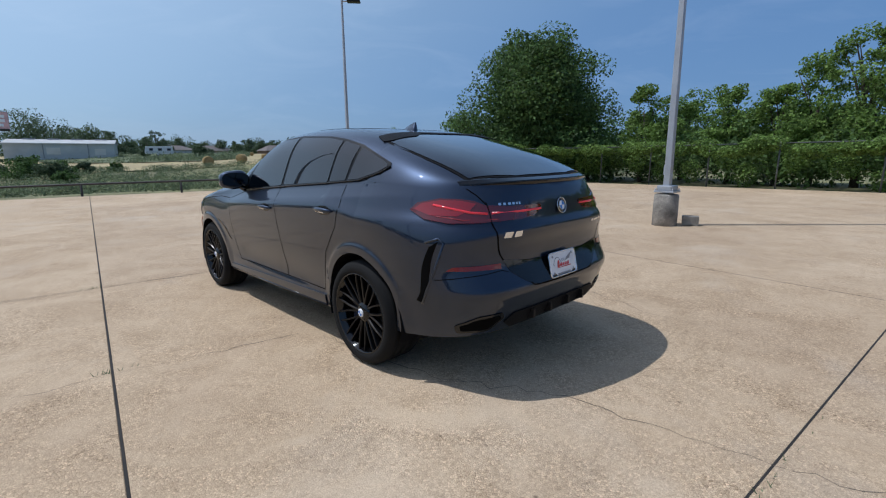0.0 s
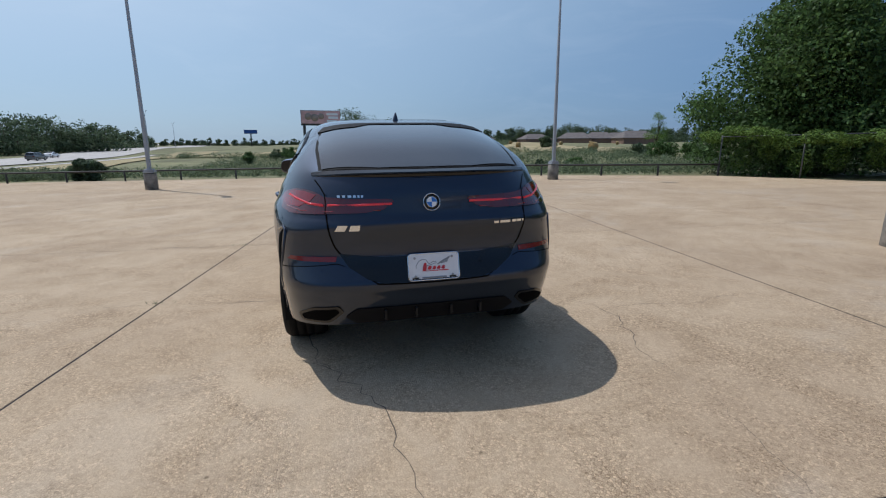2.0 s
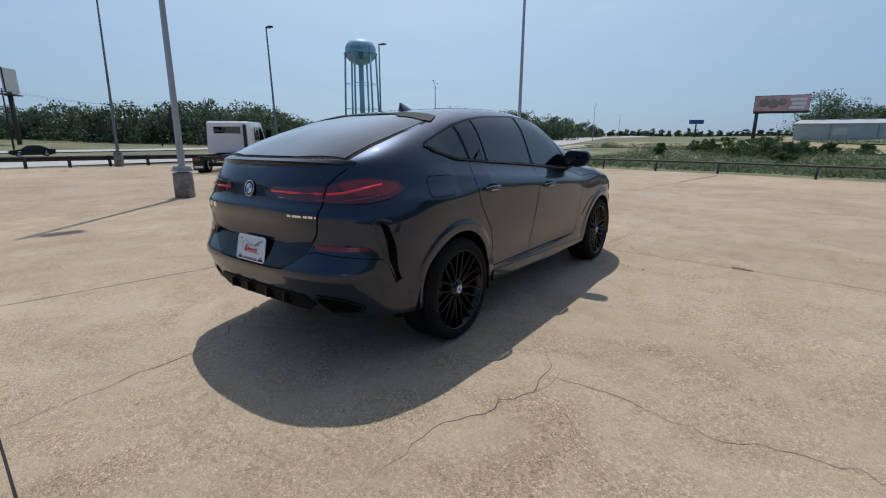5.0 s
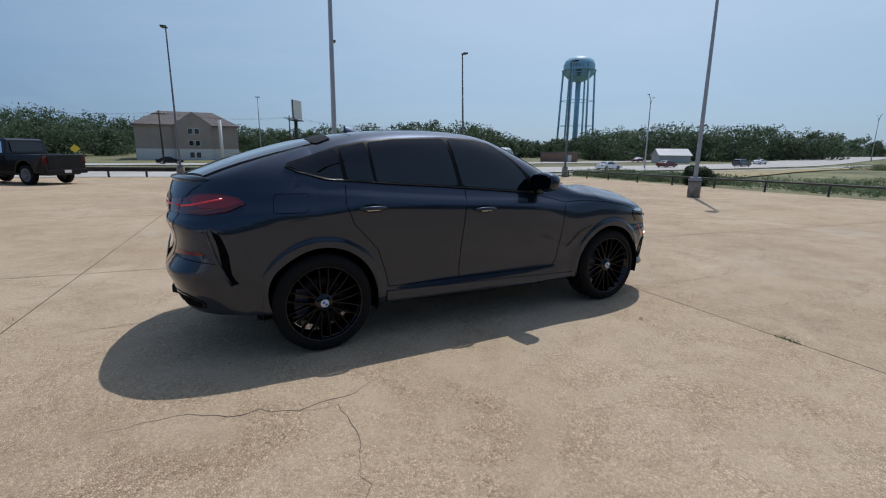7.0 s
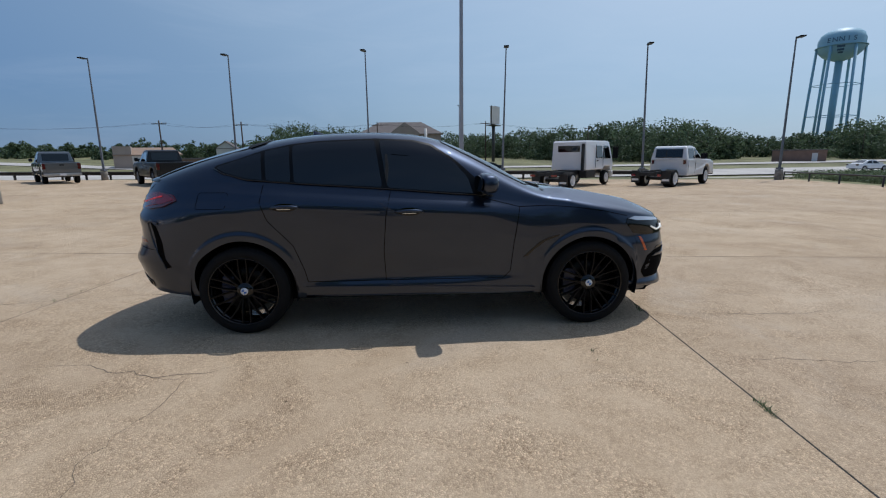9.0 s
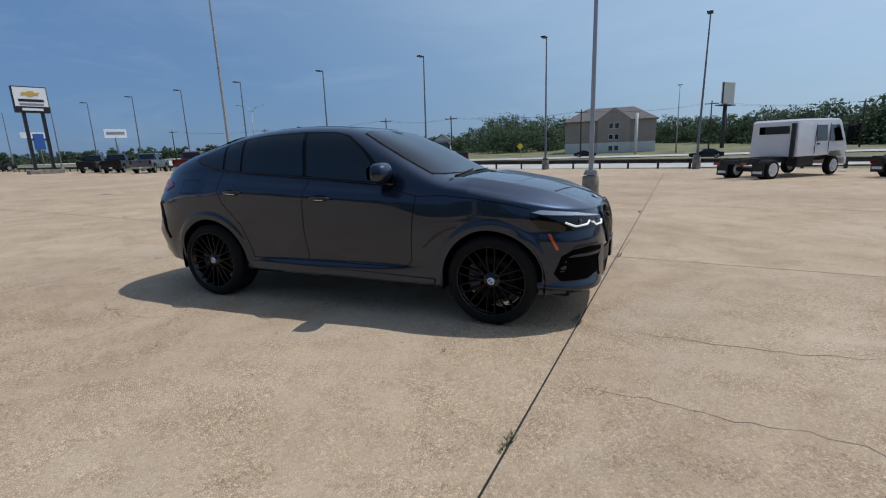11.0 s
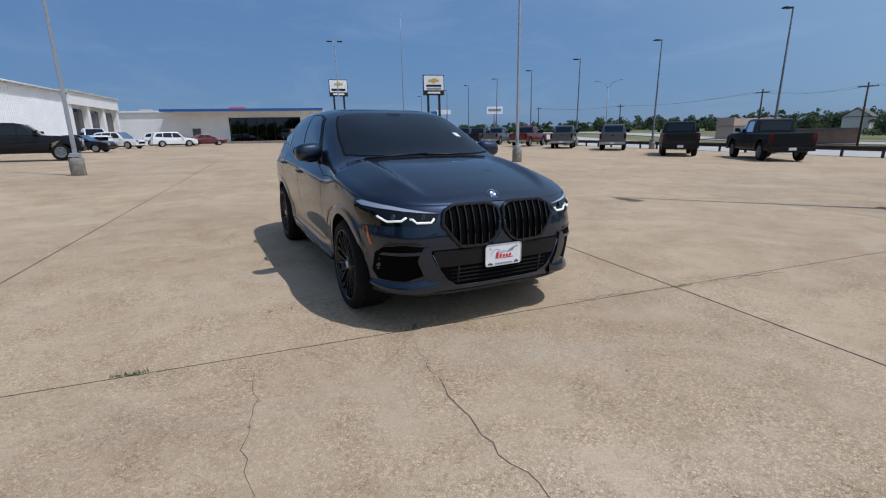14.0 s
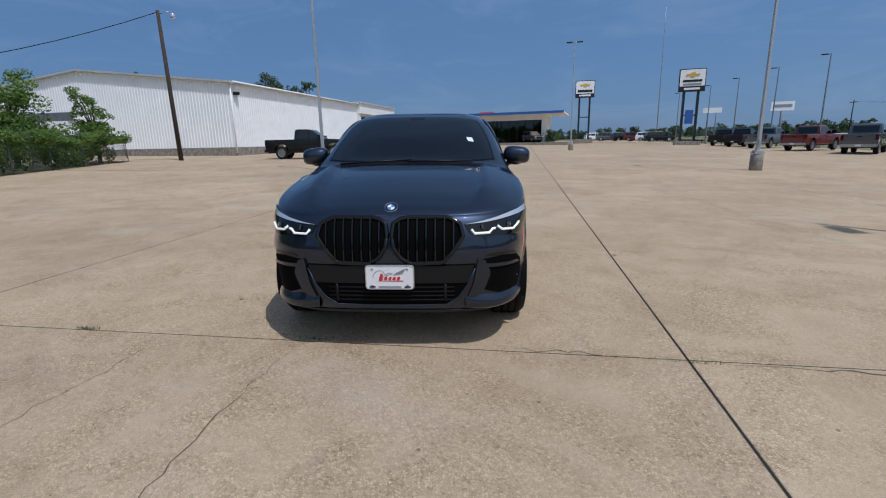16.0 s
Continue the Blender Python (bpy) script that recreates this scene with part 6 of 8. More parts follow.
    for _ in range(260):
        t = rs.random()
        x, y = 77 - 21 * t + rs.uniform(-3.5, 1.5), 26 - 84 * t
        s = rs.uniform(0.3, 0.65)
        blobs.append((x, y, land_z(x, y) + s * 0.4, s * 1.7, s * 1.7, s * 0.9))
    v, f = leaf_cloud(blobs, 122000, 0.115, 7, -0.1, 0.5, 0.4)
    raw("brush", v, f, M["weed"], kind="stuff", label="grey-green weeds and brush in the ditch", category="brush")
    for k, (x, y, h) in enumerate(((64, 7.5, 1.6), (62, 5.5, 1.9), (59, 3.4, 2.1), (62, 1.8, 1.9), (57, 0.4, 2.1), (61, -1.0, 2.0), (55, -1.6, 1.9), (62, -3.2, 1.7), (47, -1.8, 1.2), (66, -5.6, 1.3), (68, -9.0, 1.2),
                                   (57, 10.5, 1.4), (43.5, -34.5, 1.7), (31.5, -28, 1.8), (28, -28.5, 1.5), (25, 14, 1.2), (34, -12.5, 0.9), (37, -16, 0.9), (31, -16.5, 1.0), (31, -19.5, 0.9))):
        b = thing("bush", "rounded dark green bush in the weedy ditch", "bush", at_land(x, y), "ditch bushes")
        v, f = leaf_cloud(crown_blobs(h * 2.0, h, 0.0, 26, 60 + k), 3000, 0.085, 90 + k, 0.35, 0.5)
        raw("foliage", v, f, M["leaf" if k % 3 else "leaf_far"], b)
    for az, d, h, w in ((-10.6, 172, 6.4, 6), (-11.6, 188, 8.5, 8), (-15.4, 150, 4.2, 6), (-24.6, 120, 3.0, 5)):
        x, y = bearing(-4.75, -1.76, az, d)
        tree("tree", x, y, h, w, 0.3, 3000, 0.2, int(d), "round dark green tree at the far edge of the field", "leaf_far", 40)
    # far woods
    woods("woods_field", belt(-4.75, -1.8, [(-46, 2.2, 1.4), (-34, 1.8, 1.4), (-28, 2.3, 1.35), (-23.3, 1.8, 1.3), (-20.6, 2.0, 1.3), (-19, 1.6, 1.3), (-17.4, 2.1, 1.3), (-15.8, 1.4, 1.3), (-14.4, 2.2, 1.25), (-12.9, 1.7, 1.2),
                                            (-11.6, 2.8, 1.15), (-10.4, 1.7, 1.1), (-9.0, 2.0, 1.05), (-6.7, 2.9, 1.0), (-4.7, 3.5, 1.0), (-1.5, 4.2, 1.0), (-0.4, 4.1, 1.0)], 205, 1.25, 21, 2, 0.8),
          2600, 0.29, 1, "far dark green trees beyond the hay field", plump=1.5)
    woods("woods_highway", belt(-2.3, -4.3, [(20, 1.2, 1.5), (23, 2.4, 1.2), (28, 2.8, 1.1), (34, 2.9, 1.1), (44, 2.7, 1.05), (50, 1.3, 1.2), (54, 2.0, 1.0), (57, 3.1, 0.9), (62, 3.6, 0.85), (68, 3.5, 0.85), (74, 2.7, 0.95), (84, 2.4, 1.15),
                                              (90, 2.8, 1.2), (96, 3.2, 1.2), (104, 3.7, 1.15)], 178, 1.1, 22, 3, 0.8), 1200, 0.38, 2, "green tree belt beyond the highway")
    woods("woods_town", belt(4.0, -3.5, [(98, 2.4, 1.0), (104, 2.9, 1.0), (110, 2.1, 1.05), (118, 1.9, 1.1), (128, 1.7, 1.2), (140, 1.5, 1.3), (152, 1.35, 1.4), (168, 1.2, 1.5)], 170, 1.3, 23, 2, 0.65), 1100, 0.36, 3, "green trees among the far town buildings")
    woods("woods_horizon", belt(-4.0, -2.0, [(-4, 0.9, 1.0), (4, 0.7, 1.1), (10, 0.8, 1.2), (16, 0.7, 1.2), (24, 0.9, 1.0), (34, 0.9, 1.0)], 430, 0.75, 25, 1, 0.6), 700, 0.6, 5, "low far tree line along the highway")
    woods("woods_behind", belt(0, 0, [(-125, 5.0, 1.0), (-100, 7.0, 1.0), (-70, 6.5, 1.0), (-50, 5.0, 1.2)], 55, 3.0, 24, 2, 0.8), 1500, 0.17, 4, "dark green trees behind the fence", "leaf")


build_plants()
weedy_bank()


# ---- fixtures of the lot ----
def light_pole(x, y, h=9.4, lean=(0, 0), head_az=0, group="lot light poles", heads=1, dark=False):
    p = thing("light_pole", "tall grey steel lot light pole on a round concrete pier", "light pole", at_lot(x, y), group)
    mt = M["pole_dark"] if dark else M["pole"]
    part("pier", lathe([(0.0, -0.3), (0.235, -0.3), (0.235, 0.30), (0.23, 0.60), (0.21, 0.625), (0.0, 0.66)], 28), M["pier"], p, "stained round concrete pier")
    lx, ly = lean
    bm = bmesh.new()
    rows = []
    for k in range(9):
        u = k / 8
        z, r = 0.72 + (h - 0.72) * u, 0.066 - 0.032 * u
        cx, cy = lx * u * h / 57.3, ly * u * h / 57.3
        ring = []
        for sx, sy in ((-1, -0.8), (-0.8, -1), (0.8, -1), (1, -0.8), (1, 0.8), (0.8, 1), (-0.8, 1), (-1, 0.8)):
            ring.append(bm.verts.new((cx + sx * r, cy + sy * r, z)))
        rows.append(ring)
    for a, b in zip(rows, rows[1:]):
        for k in range(8):
            bm.faces.new((a[k], a[(k + 1) % 8], b[(k + 1) % 8], b[k]))
    bm.faces.new(rows[-1])
    part("shaft", bm, mt, p)
    part("base_plate", box((-0.19, -0.19, 0.66), (0.19, 0.19, 0.70), 0.008), mt, p)
    part("base_cover", prism(cornered([(-0.155, -0.155), (0.155, -0.155), (0.155, 0.155), (-0.155, 0.155)], 0.1), 0.70, 0.80, None, 0.02), mt, p)
    part("hand_hole", box((0.07, -0.04, 1.0), (0.09, 0.04, 1.2), 0.006), mt, p)
    for sx in (-1, 1):
        for sy in (-1, 1):
            part("anchor_bolt", tube([(sx * 0.165, sy * 0.165, 0.66), (sx * 0.165, sy * 0.165, 0.745)], 0.014, 6), M["steel"], p)
    top = Vector((lx * h / 57.3, ly * h / 57.3, h))
    for k in range(heads):
        a = radians(head_az + 180 * k)
        d = Vector((math.cos(a), math.sin(a), 0))
        part("arm", tube([top - Vector((0, 0, 0.12)), top - Vector((0, 0, 0.1)) + d * 0.25], 0.028, 6), mt, p)
        part("lamp_head", box((0.0, -0.16, -0.05), (0.55, 0.16, 0.04), 0.03, Matrix.Translation(top + d * 0.22 - Vector((0, 0, 0.1))) @ pose(0, 0, 0, 0, 0, math.degrees(a))), M["satin_black"], p)
    return p


def build_fixtures():
    for x, y, h, lean, az in ((15.4, 7.5, 9.8, (0.3, 0.0), 200), (14.0, -8.95, 7.95, (0.0, 0.3), -130), (-0.5, -7.05, 9.8, (0.4, 0.2), 0), (1.54, 9.75, 9.8, (0.2, -0.2), 0),
                              (-14.4, 12.3, 9.8, (-0.3, 0.2), 0), (-16.1, -5.9, 9.4, (-0.2, 0.0), 0)):
        light_pole(x, y, h, lean, az)
    light_pole(-44.0, 11.4, 10.4, (0, 0), 75, heads=2)
    line = [(24.3, 24.7), (16.0, 26.8), (6.5, 28.2), (-2.9, 29.7), (-12.9, 31.6), (-23.4, 33.1), (-34.2, 34.4), (-43.6, 35.5), (-53.0, 36.6), (-62.8, 37.7), (-72.0, 38.6), (-86.0, 40.0)]
    leans = [(0, 0), (-1.2, 0.3), (1.0, 0), (0.0, 0.4), (0.8, 0), (0.3, 0.5), (0.5, 0), (-0.3, 0), (0.4, 0.2), (0, 0), (0.2, 0), (0, 0.2)]
    for (x, y), l in zip(line, leans):
        light_pole(x, y, 8.85, l, -100, "roadside light poles", 1, True)
    # loose block beside a pier
    b = thing("concrete_block", "small grey concrete block lying beside a pole pier", "block", at_lot(-0.90, -7.32, 20))
    part("block", box((-0.15, -0.10, 0), (0.15, 0.10, 0.19), 0.012), M["pier"], b)
    # pipe rail on the field side
    r = thing("pipe_rail", "low dark steel pipe rail along the lot's field edge", "rail", pose(0, 0, 0))
    pts = [(24.6, 24.6), (23.6, 19.5), (22.3, 11.0), (21.5, 5.5), (20.5, 0.0), (19.4, -3.5), (18.2, -7.2), (15.4, -12.2), (12.9, -16.6)]
    top = []
    for a, b in zip(pts, pts[1:]):
        a, b = Vector(a), Vector(b)
        k = max(1, round((b - a).length / 2.6))
        for i in range(k):
            top.append(a + (b - a) * i / k)
    top.append(Vector(pts[-1]))
    part("top_rail", tube([(p.x, p.y, lot_z(p.x, p.y) + 0.50) for p in top], 0.045, 8), M["rail"], r)
    for p in top:
        z = lot_z(p.x, p.y)
        part("post", tube([(p.x, p.y, z - 0.4), (p.x, p.y, z + 0.50)], 0.045, 8), M["rail"], r)
    # guardrail on the road side
    g = thing("guardrail", "weathered brown steel beam guardrail on short posts", "guardrail", pose(0, 0, 0))
    pts = [(19.6, 25.9), (15.3, 26.6), (6.2, 28.7), (-2.8, 30.3), (-12.9, 32.1), (-23.2, 33.5), (-60.0, 38.0), (-100.0, 42.4)]
    bm = bmesh.new()
    rows = []
    prof = [(0.0, 0.34), (0.05, 0.38), (0.05, 0.44), (0.0, 0.48), (0.05, 0.52), (0.05, 0.58), (0.0, 0.62), (-0.02, 0.62), (-0.02, 0.34)]
    for i, p in enumerate(pts):
        a, b = Vector(pts[max(i - 1, 0)]), Vector(pts[min(i + 1, len(pts) - 1)])
        d = (b - a).normalized()
        n = Vector((d.y, -d.x)) * (-1 if True else 1)
        rows.append([bm.verts.new((p[0] + n.x * o, p[1] + n.y * o, lot_z(*p) + z)) for o, z in prof])
    for a, b in zip(rows, rows[1:]):
        for k in range(len(prof)):
            bm.faces.new((a[k], a[(k + 1) % len(prof)], b[(k + 1) % len(prof)], b[k]))
    bmesh.ops.recalc_face_normals(bm, faces=bm.faces)
    part("beam", bm, M["rail"], g)
    for a, b in zip(pts, pts[1:]):
        a, b = Vector(a), Vector(b)
        k = max(1, round((b - a).length / 1.95))
        for i in range(k):
            p = a + (b - a) * i / k
            part("post", box((-0.06, -0.09, -0.4), (0.06, 0.04, 0.60), 0.0, at_lot(p.x, p.y - 0.0, 8)), M["rail"], g)
    # chain-link fence
    f = thing("chain_link_fence", "grey chain-link fence overgrown with green vines", "fence", pose(0, 0, 0))
    pts = [(13.0, -16.7), (7.4, -19.4), (0.0, -19.1), (-12.0, -18.9), (-27.0, -23.0)]
    wire = bmesh.new()
    for a, b in zip(pts, pts[1:]):
        a, b = Vector(a), Vector(b)
        L = (b - a).length
        k = max(1, round(L / 2.9))
        part("top_bar", tube([(a.x, a.y, lot_z(a.x, a.y) + 1.72), (b.x, b.y, lot_z(b.x, b.y) + 1.72)], 0.022, 6), M["fence_wire"], f)
        for i in range(k):
            p = a + (b - a) * i / k
            part("post", tube([(p.x, p.y, lot_z(p.x, p.y) - 0.3), (p.x, p.y, lot_z(p.x, p.y) + 1.78)], 0.03, 8), M["fence_wire"], f)
        n = int(L / 0.13)
        for i in range(n):
            p, q = a + (b - a) * i / n, a + (b - a) * min(n, i + 12) / n
            for s, e in ((p, q), (q, p)):
                z0, z1 = lot_z(s.x, s.y), lot_z(e.x, e.y)
                m = Vector((-(b - a).y, (b - a).x)).normalized() * 0.004
                wire.faces.new([wire.verts.new(c) for c in ((s.x - m.x, s.y - m.y, z0 + 0.03), (s.x + m.x, s.y + m.y, z0 + 0.03), (e.x + m.x, e.y + m.y, z1 + 1.70), (e.x - m.x, e.y - m.y, z1 + 1.70))])
    o = part("wire_mesh", wire, M["fence_wire"], f)
    o["kind"] = "stuff"


build_fixtures()


# ---- vehicles ----
SIDE = Matrix(((1, 0, 0, 0), (0, 0, -1, 0), (0, 1, 0, 0), (0, 0, 0, 1)))   # drawn x, y become x, z; height goes to -y


def hull(poly, half, top_half=None, z_split=None, bevel=0.05):
    """A side drawing widened to a body; above z_split it draws in to top_half."""
    bm = bmesh.new()
    n = len(poly)
    zs = [p[1] for p in poly]
    hi = max(zs)

    def w(z):
        if top_half is None or z <= z_split:
            return half
        return half + (top_half - half) * (z - z_split) / (hi - z_split)
    a = [bm.verts.new((x, w(z), z)) for x, z in poly]
    b = [bm.verts.new((x, -w(z), z)) for x, z in poly]
    bm.faces.new(a)
    bm.faces.new(b[::-1])
    for i in range(n):
        bm.faces.new((a[i], b[i], b[(i + 1) % n], a[(i + 1) % n]))
    bmesh.ops.recalc_face_normals(bm, faces=bm.faces)
    es = [e for e in bm.edges if len(e.link_faces) == 2 and e.calc_face_angle(0) > 0.9 or any(v.co.y > 0 for v in e.verts) and all(v.co.y > 0 for v in e.verts) or all(v.co.y < 0 for v in e.verts)]
    bmesh.ops.bevel(bm, geom=es, offset=bevel, segments=2, affect="EDGES", profile=0.6, clamp_overlap=True)
    return bm


def arched(front, rear, r, z0, z1, nose, tail, hood):
    """The lower body's side drawing, with two wheel arches."""
    pts = [(tail, z0)]
    for c in (rear, front):
        for a in np.linspace(math.pi, 0, 9):
            pts.append((c + r * math.cos(a), z0 + max(0, r * math.sin(a) * 1.0)))
    pts += [(nose, z0)] + hood + [(tail, z1)]
    return pts


def road_wheel(parent, x, y, r, w, rim_mat, name="wheel"):
    sg = 1 if y > 0 else -1
    e = new(name)
    e.parent = parent
    e.matrix_local = pose(x, y, r, 0, 0, 0 if sg > 0 else 180)
    q = r * 0.66
    part("tyre", lathe([(q, -0.01), (r * 0.8, 0.0), (r * 0.95, -0.02), (r, -0.05), (r, -w + 0.05), (r * 0.93, -w), (q, -w)], 28, "y", True), M["rubber"], e)
    part("rim", lathe([(0.0, -0.02), (r * 0.16, -0.02), (r * 0.20, -0.05), (r * 0.5, -0.055), (r * 0.58, -0.015), (q, -0.005), (q, -w + 0.02), (0.0, -w + 0.02)], 28, "y"), rim_mat, e)
    bm = bmesh.new()
    for k in range(6):
        a = 2 * math.pi * k / 6
        add_box(bm, (r * 0.12, -0.04, -r * 0.07), (r * 0.6, -0.008, r * 0.07), 0, 0, Matrix.Rotation(a, 4, "Y"))
    part("spokes", bm, rim_mat, e)
    return e


def pickup(x, y, az, paint, label, group="", chassis=False, wheels_white=False):
    """A crew-cab pickup with its own parts; with chassis it has bare rails behind the cab."""
    t = thing("pickup_truck" if not chassis else "chassis_cab_truck", label, "truck", at_lot(x, y, az) @ Matrix.Diagonal((1, 1, 1.08, 1)), group)
    nose, tail, fr, re_, r = 2.95, (-2.85 if not chassis else -0.75), 1.95, -1.75, 0.42
    if chassis:
        re_ = -1.95
    hood = [(nose, 0.75), (nose - 0.06, 1.12), (nose - 0.5, 1.24), (1.32, 1.29)]
    if chassis:
        pts = [(tail, 0.5)] + [(fr + (r + 0.09) * math.cos(a), 0.5 + max(0, (r + 0.09) * math.sin(a))) for a in np.linspace(math.pi, 0, 9)] + [(nose, 0.5)] + hood + [(tail, 1.30)]
    else:
        pts = arched(fr, re_, r + 0.09, 0.5, 1.27, nose, tail, hood)
    body = part("body", hull(pts, 1.0, 0.97, 0.9, 0.05), M[paint], t)
    cab_poly = [(1.30, 1.25), (0.45, 1.86), (0.15, 1.92), (-0.55, 1.92), (-0.72, 1.86), (-0.80, 1.25)]
    cab = part("cab", hull(cab_poly, 0.97, 0.80, 1.25, 0.05), M[paint], t)
    for sg in (1, -1):
        for nm, q in (("front_window", [(1.0, 1.32), (0.48, 1.72), (0.38, 1.32)][0:1] + [(0.50, 1.76), (0.30, 1.80), (0.28, 1.32)]), ("rear_window", [(0.20, 1.32), (0.20, 1.80), (-0.50, 1.80), (-0.62, 1.32)])):
            bm = prism(cornered(q, 0.08), -0.006, 0.010)
            bm.transform(SIDE)
            for v in bm.verts:
                off = -v.co.y
                yy = 0.97 + (0.80 - 0.97) * (v.co.z - 1.25) / 0.67
                v.co.y = sg * (yy + off)
            part(nm, bm, M["glass_dark"], cab)
        for x0 in (0.24, -0.70):
            part("door_gap", box((x0, sg * 0.992, 0.62), (x0 + 0.012, sg * 1.003, 1.24)), M["seam"], body)
        part("door_handle", box((0.0, sg * 1.0, 1.12), (0.2, sg * 1.02, 1.15), 0.006), M[paint], body)
        part("mirror", box((0.95, sg * 1.02, 1.32), (1.12, sg * 1.22, 1.52), 0.04), M["satin_black"], t)
        part("headlamp", box((nose - 0.10, sg * 0.62, 0.98), (nose + 0.01, sg * 0.94, 1.12), 0.02), M["lens"], t)
        road_wheel(t, fr, sg * 0.98, r, 0.28, M["pole_dark"] if not wheels_white else M["v_white"])
        if not chassis:
            part("tail_lamp", box((tail - 0.012, sg * 0.82, 0.88), (tail + 0.05, sg * 0.985, 1.20), 0.01), M["tail_dark"], t)
            road_wheel(t, re_, sg * 0.98, r, 0.28, M["pole_dark"])
        else:
            road_wheel(t, re_ - 0.2, sg * 0.98, r, 0.5, M["v_white"])
    part("windscreen", prism([(1.26, -0.86), (0.50, -0.70), (0.50, 0.70), (1.26, 0.86)], 0, 0.01, Matrix(((1, 0, 0, 0), (0, 1, 0, 0), (-0.735, 0, 1, 2.222), (0, 0, 0, 1)))), M["glass_dark"], cab)
    part("rear_glass", box((-0.80, -0.70, 1.36), (-0.72, 0.70, 1.78), 0.01, Matrix(((1, 0, 0.13, -0.20), (0, 1, 0, 0), (0, 0, 1, 0), (0, 0, 0, 1)))), M["glass_dark"], cab)
    part("front_bumper", box((nose - 0.08, -0.98, 0.45), (nose + 0.08, 0.98, 0.70), 0.04), M["satin_black"], t)
    part("grille", box((nose - 0.05, -0.60, 0.75), (nose + 0.02, 0.60, 1.10), 0.02), M["gloss_black"], t)
    if chassis:
        fr_ = part("chassis_frame", bmesh.new(), M["frame_steel"], t)
        bm = bmesh.new()
        for sg in (1, -1):
            add_box(bm, (-3.3, sg * 0.42 - 0.05, 0.55), (-0.6, sg * 0.42 + 0.05, 0.78), 0.01)
        for xx in (-3.25, -2.6, -1.4, -0.9):
            add_box(bm, (xx, -0.42, 0.58), (xx + 0.1, 0.42, 0.72))
        bm.to_mesh(fr_.data)
        bm.free()
        for sg in (1, -1):
            part("mud_flap", box((-2.85, sg * 0.55, 0.22), (-2.82, sg * 1.0, 0.80)), M["frame_steel"], t)
            part("flap_panel", box((-2.87, sg * 0.6, 0.32), (-2.855, sg * 0.95, 0.42)), M["white"], t)
            part("tail_lamp", box((-3.34, sg * 0.55, 0.55), (-3.30, sg * 0.75, 0.65)), M["tail_red"], t)
            part("cab_lamp", box((-0.815, sg * 0.76, 1.05), (-0.78, sg * 0.90, 1.24)), M["tail_dark"], cab)
        part("axle", tube([(-2.15, -0.9, 0.42), (-2.15, 0.9, 0.42)], 0.09, 10), M["frame_steel"], t)
    else:
        part("tailgate", box((tail - 0.02, -0.80, 0.66), (tail + 0.03, 0.80, 1.24), 0.015), M[paint], t)
        part("bed_floor", box((tail + 0.05, -0.86, 1.255), (-0.82, 0.86, 1.275)), M["seam"], t)
        part("rear_bumper", box((tail - 0.10, -0.97, 0.46), (tail + 0.03, 0.97, 0.64), 0.03), M["steel"] if paint not in ("v_black",) else M["satin_black"], t)
        part("licence_plate", box((tail - 0.112, -0.16, 0.50), (tail - 0.10, 0.16, 0.62), 0.004), M["plate_white"], t, "white plate")
        part("tailgate_handle", box((tail - 0.03, -0.12, 1.08), (tail - 0.015, 0.12, 1.15), 0.005), M["satin_black"], t)
    bm = bmesh.new()
    add_box(bm, (tail + 0.1 if not chassis else -0.7, -0.75, 0.40), (nose - 0.2, 0.75, 0.60))
    part("underbody", bm, M["frame_steel"], t)
    return t


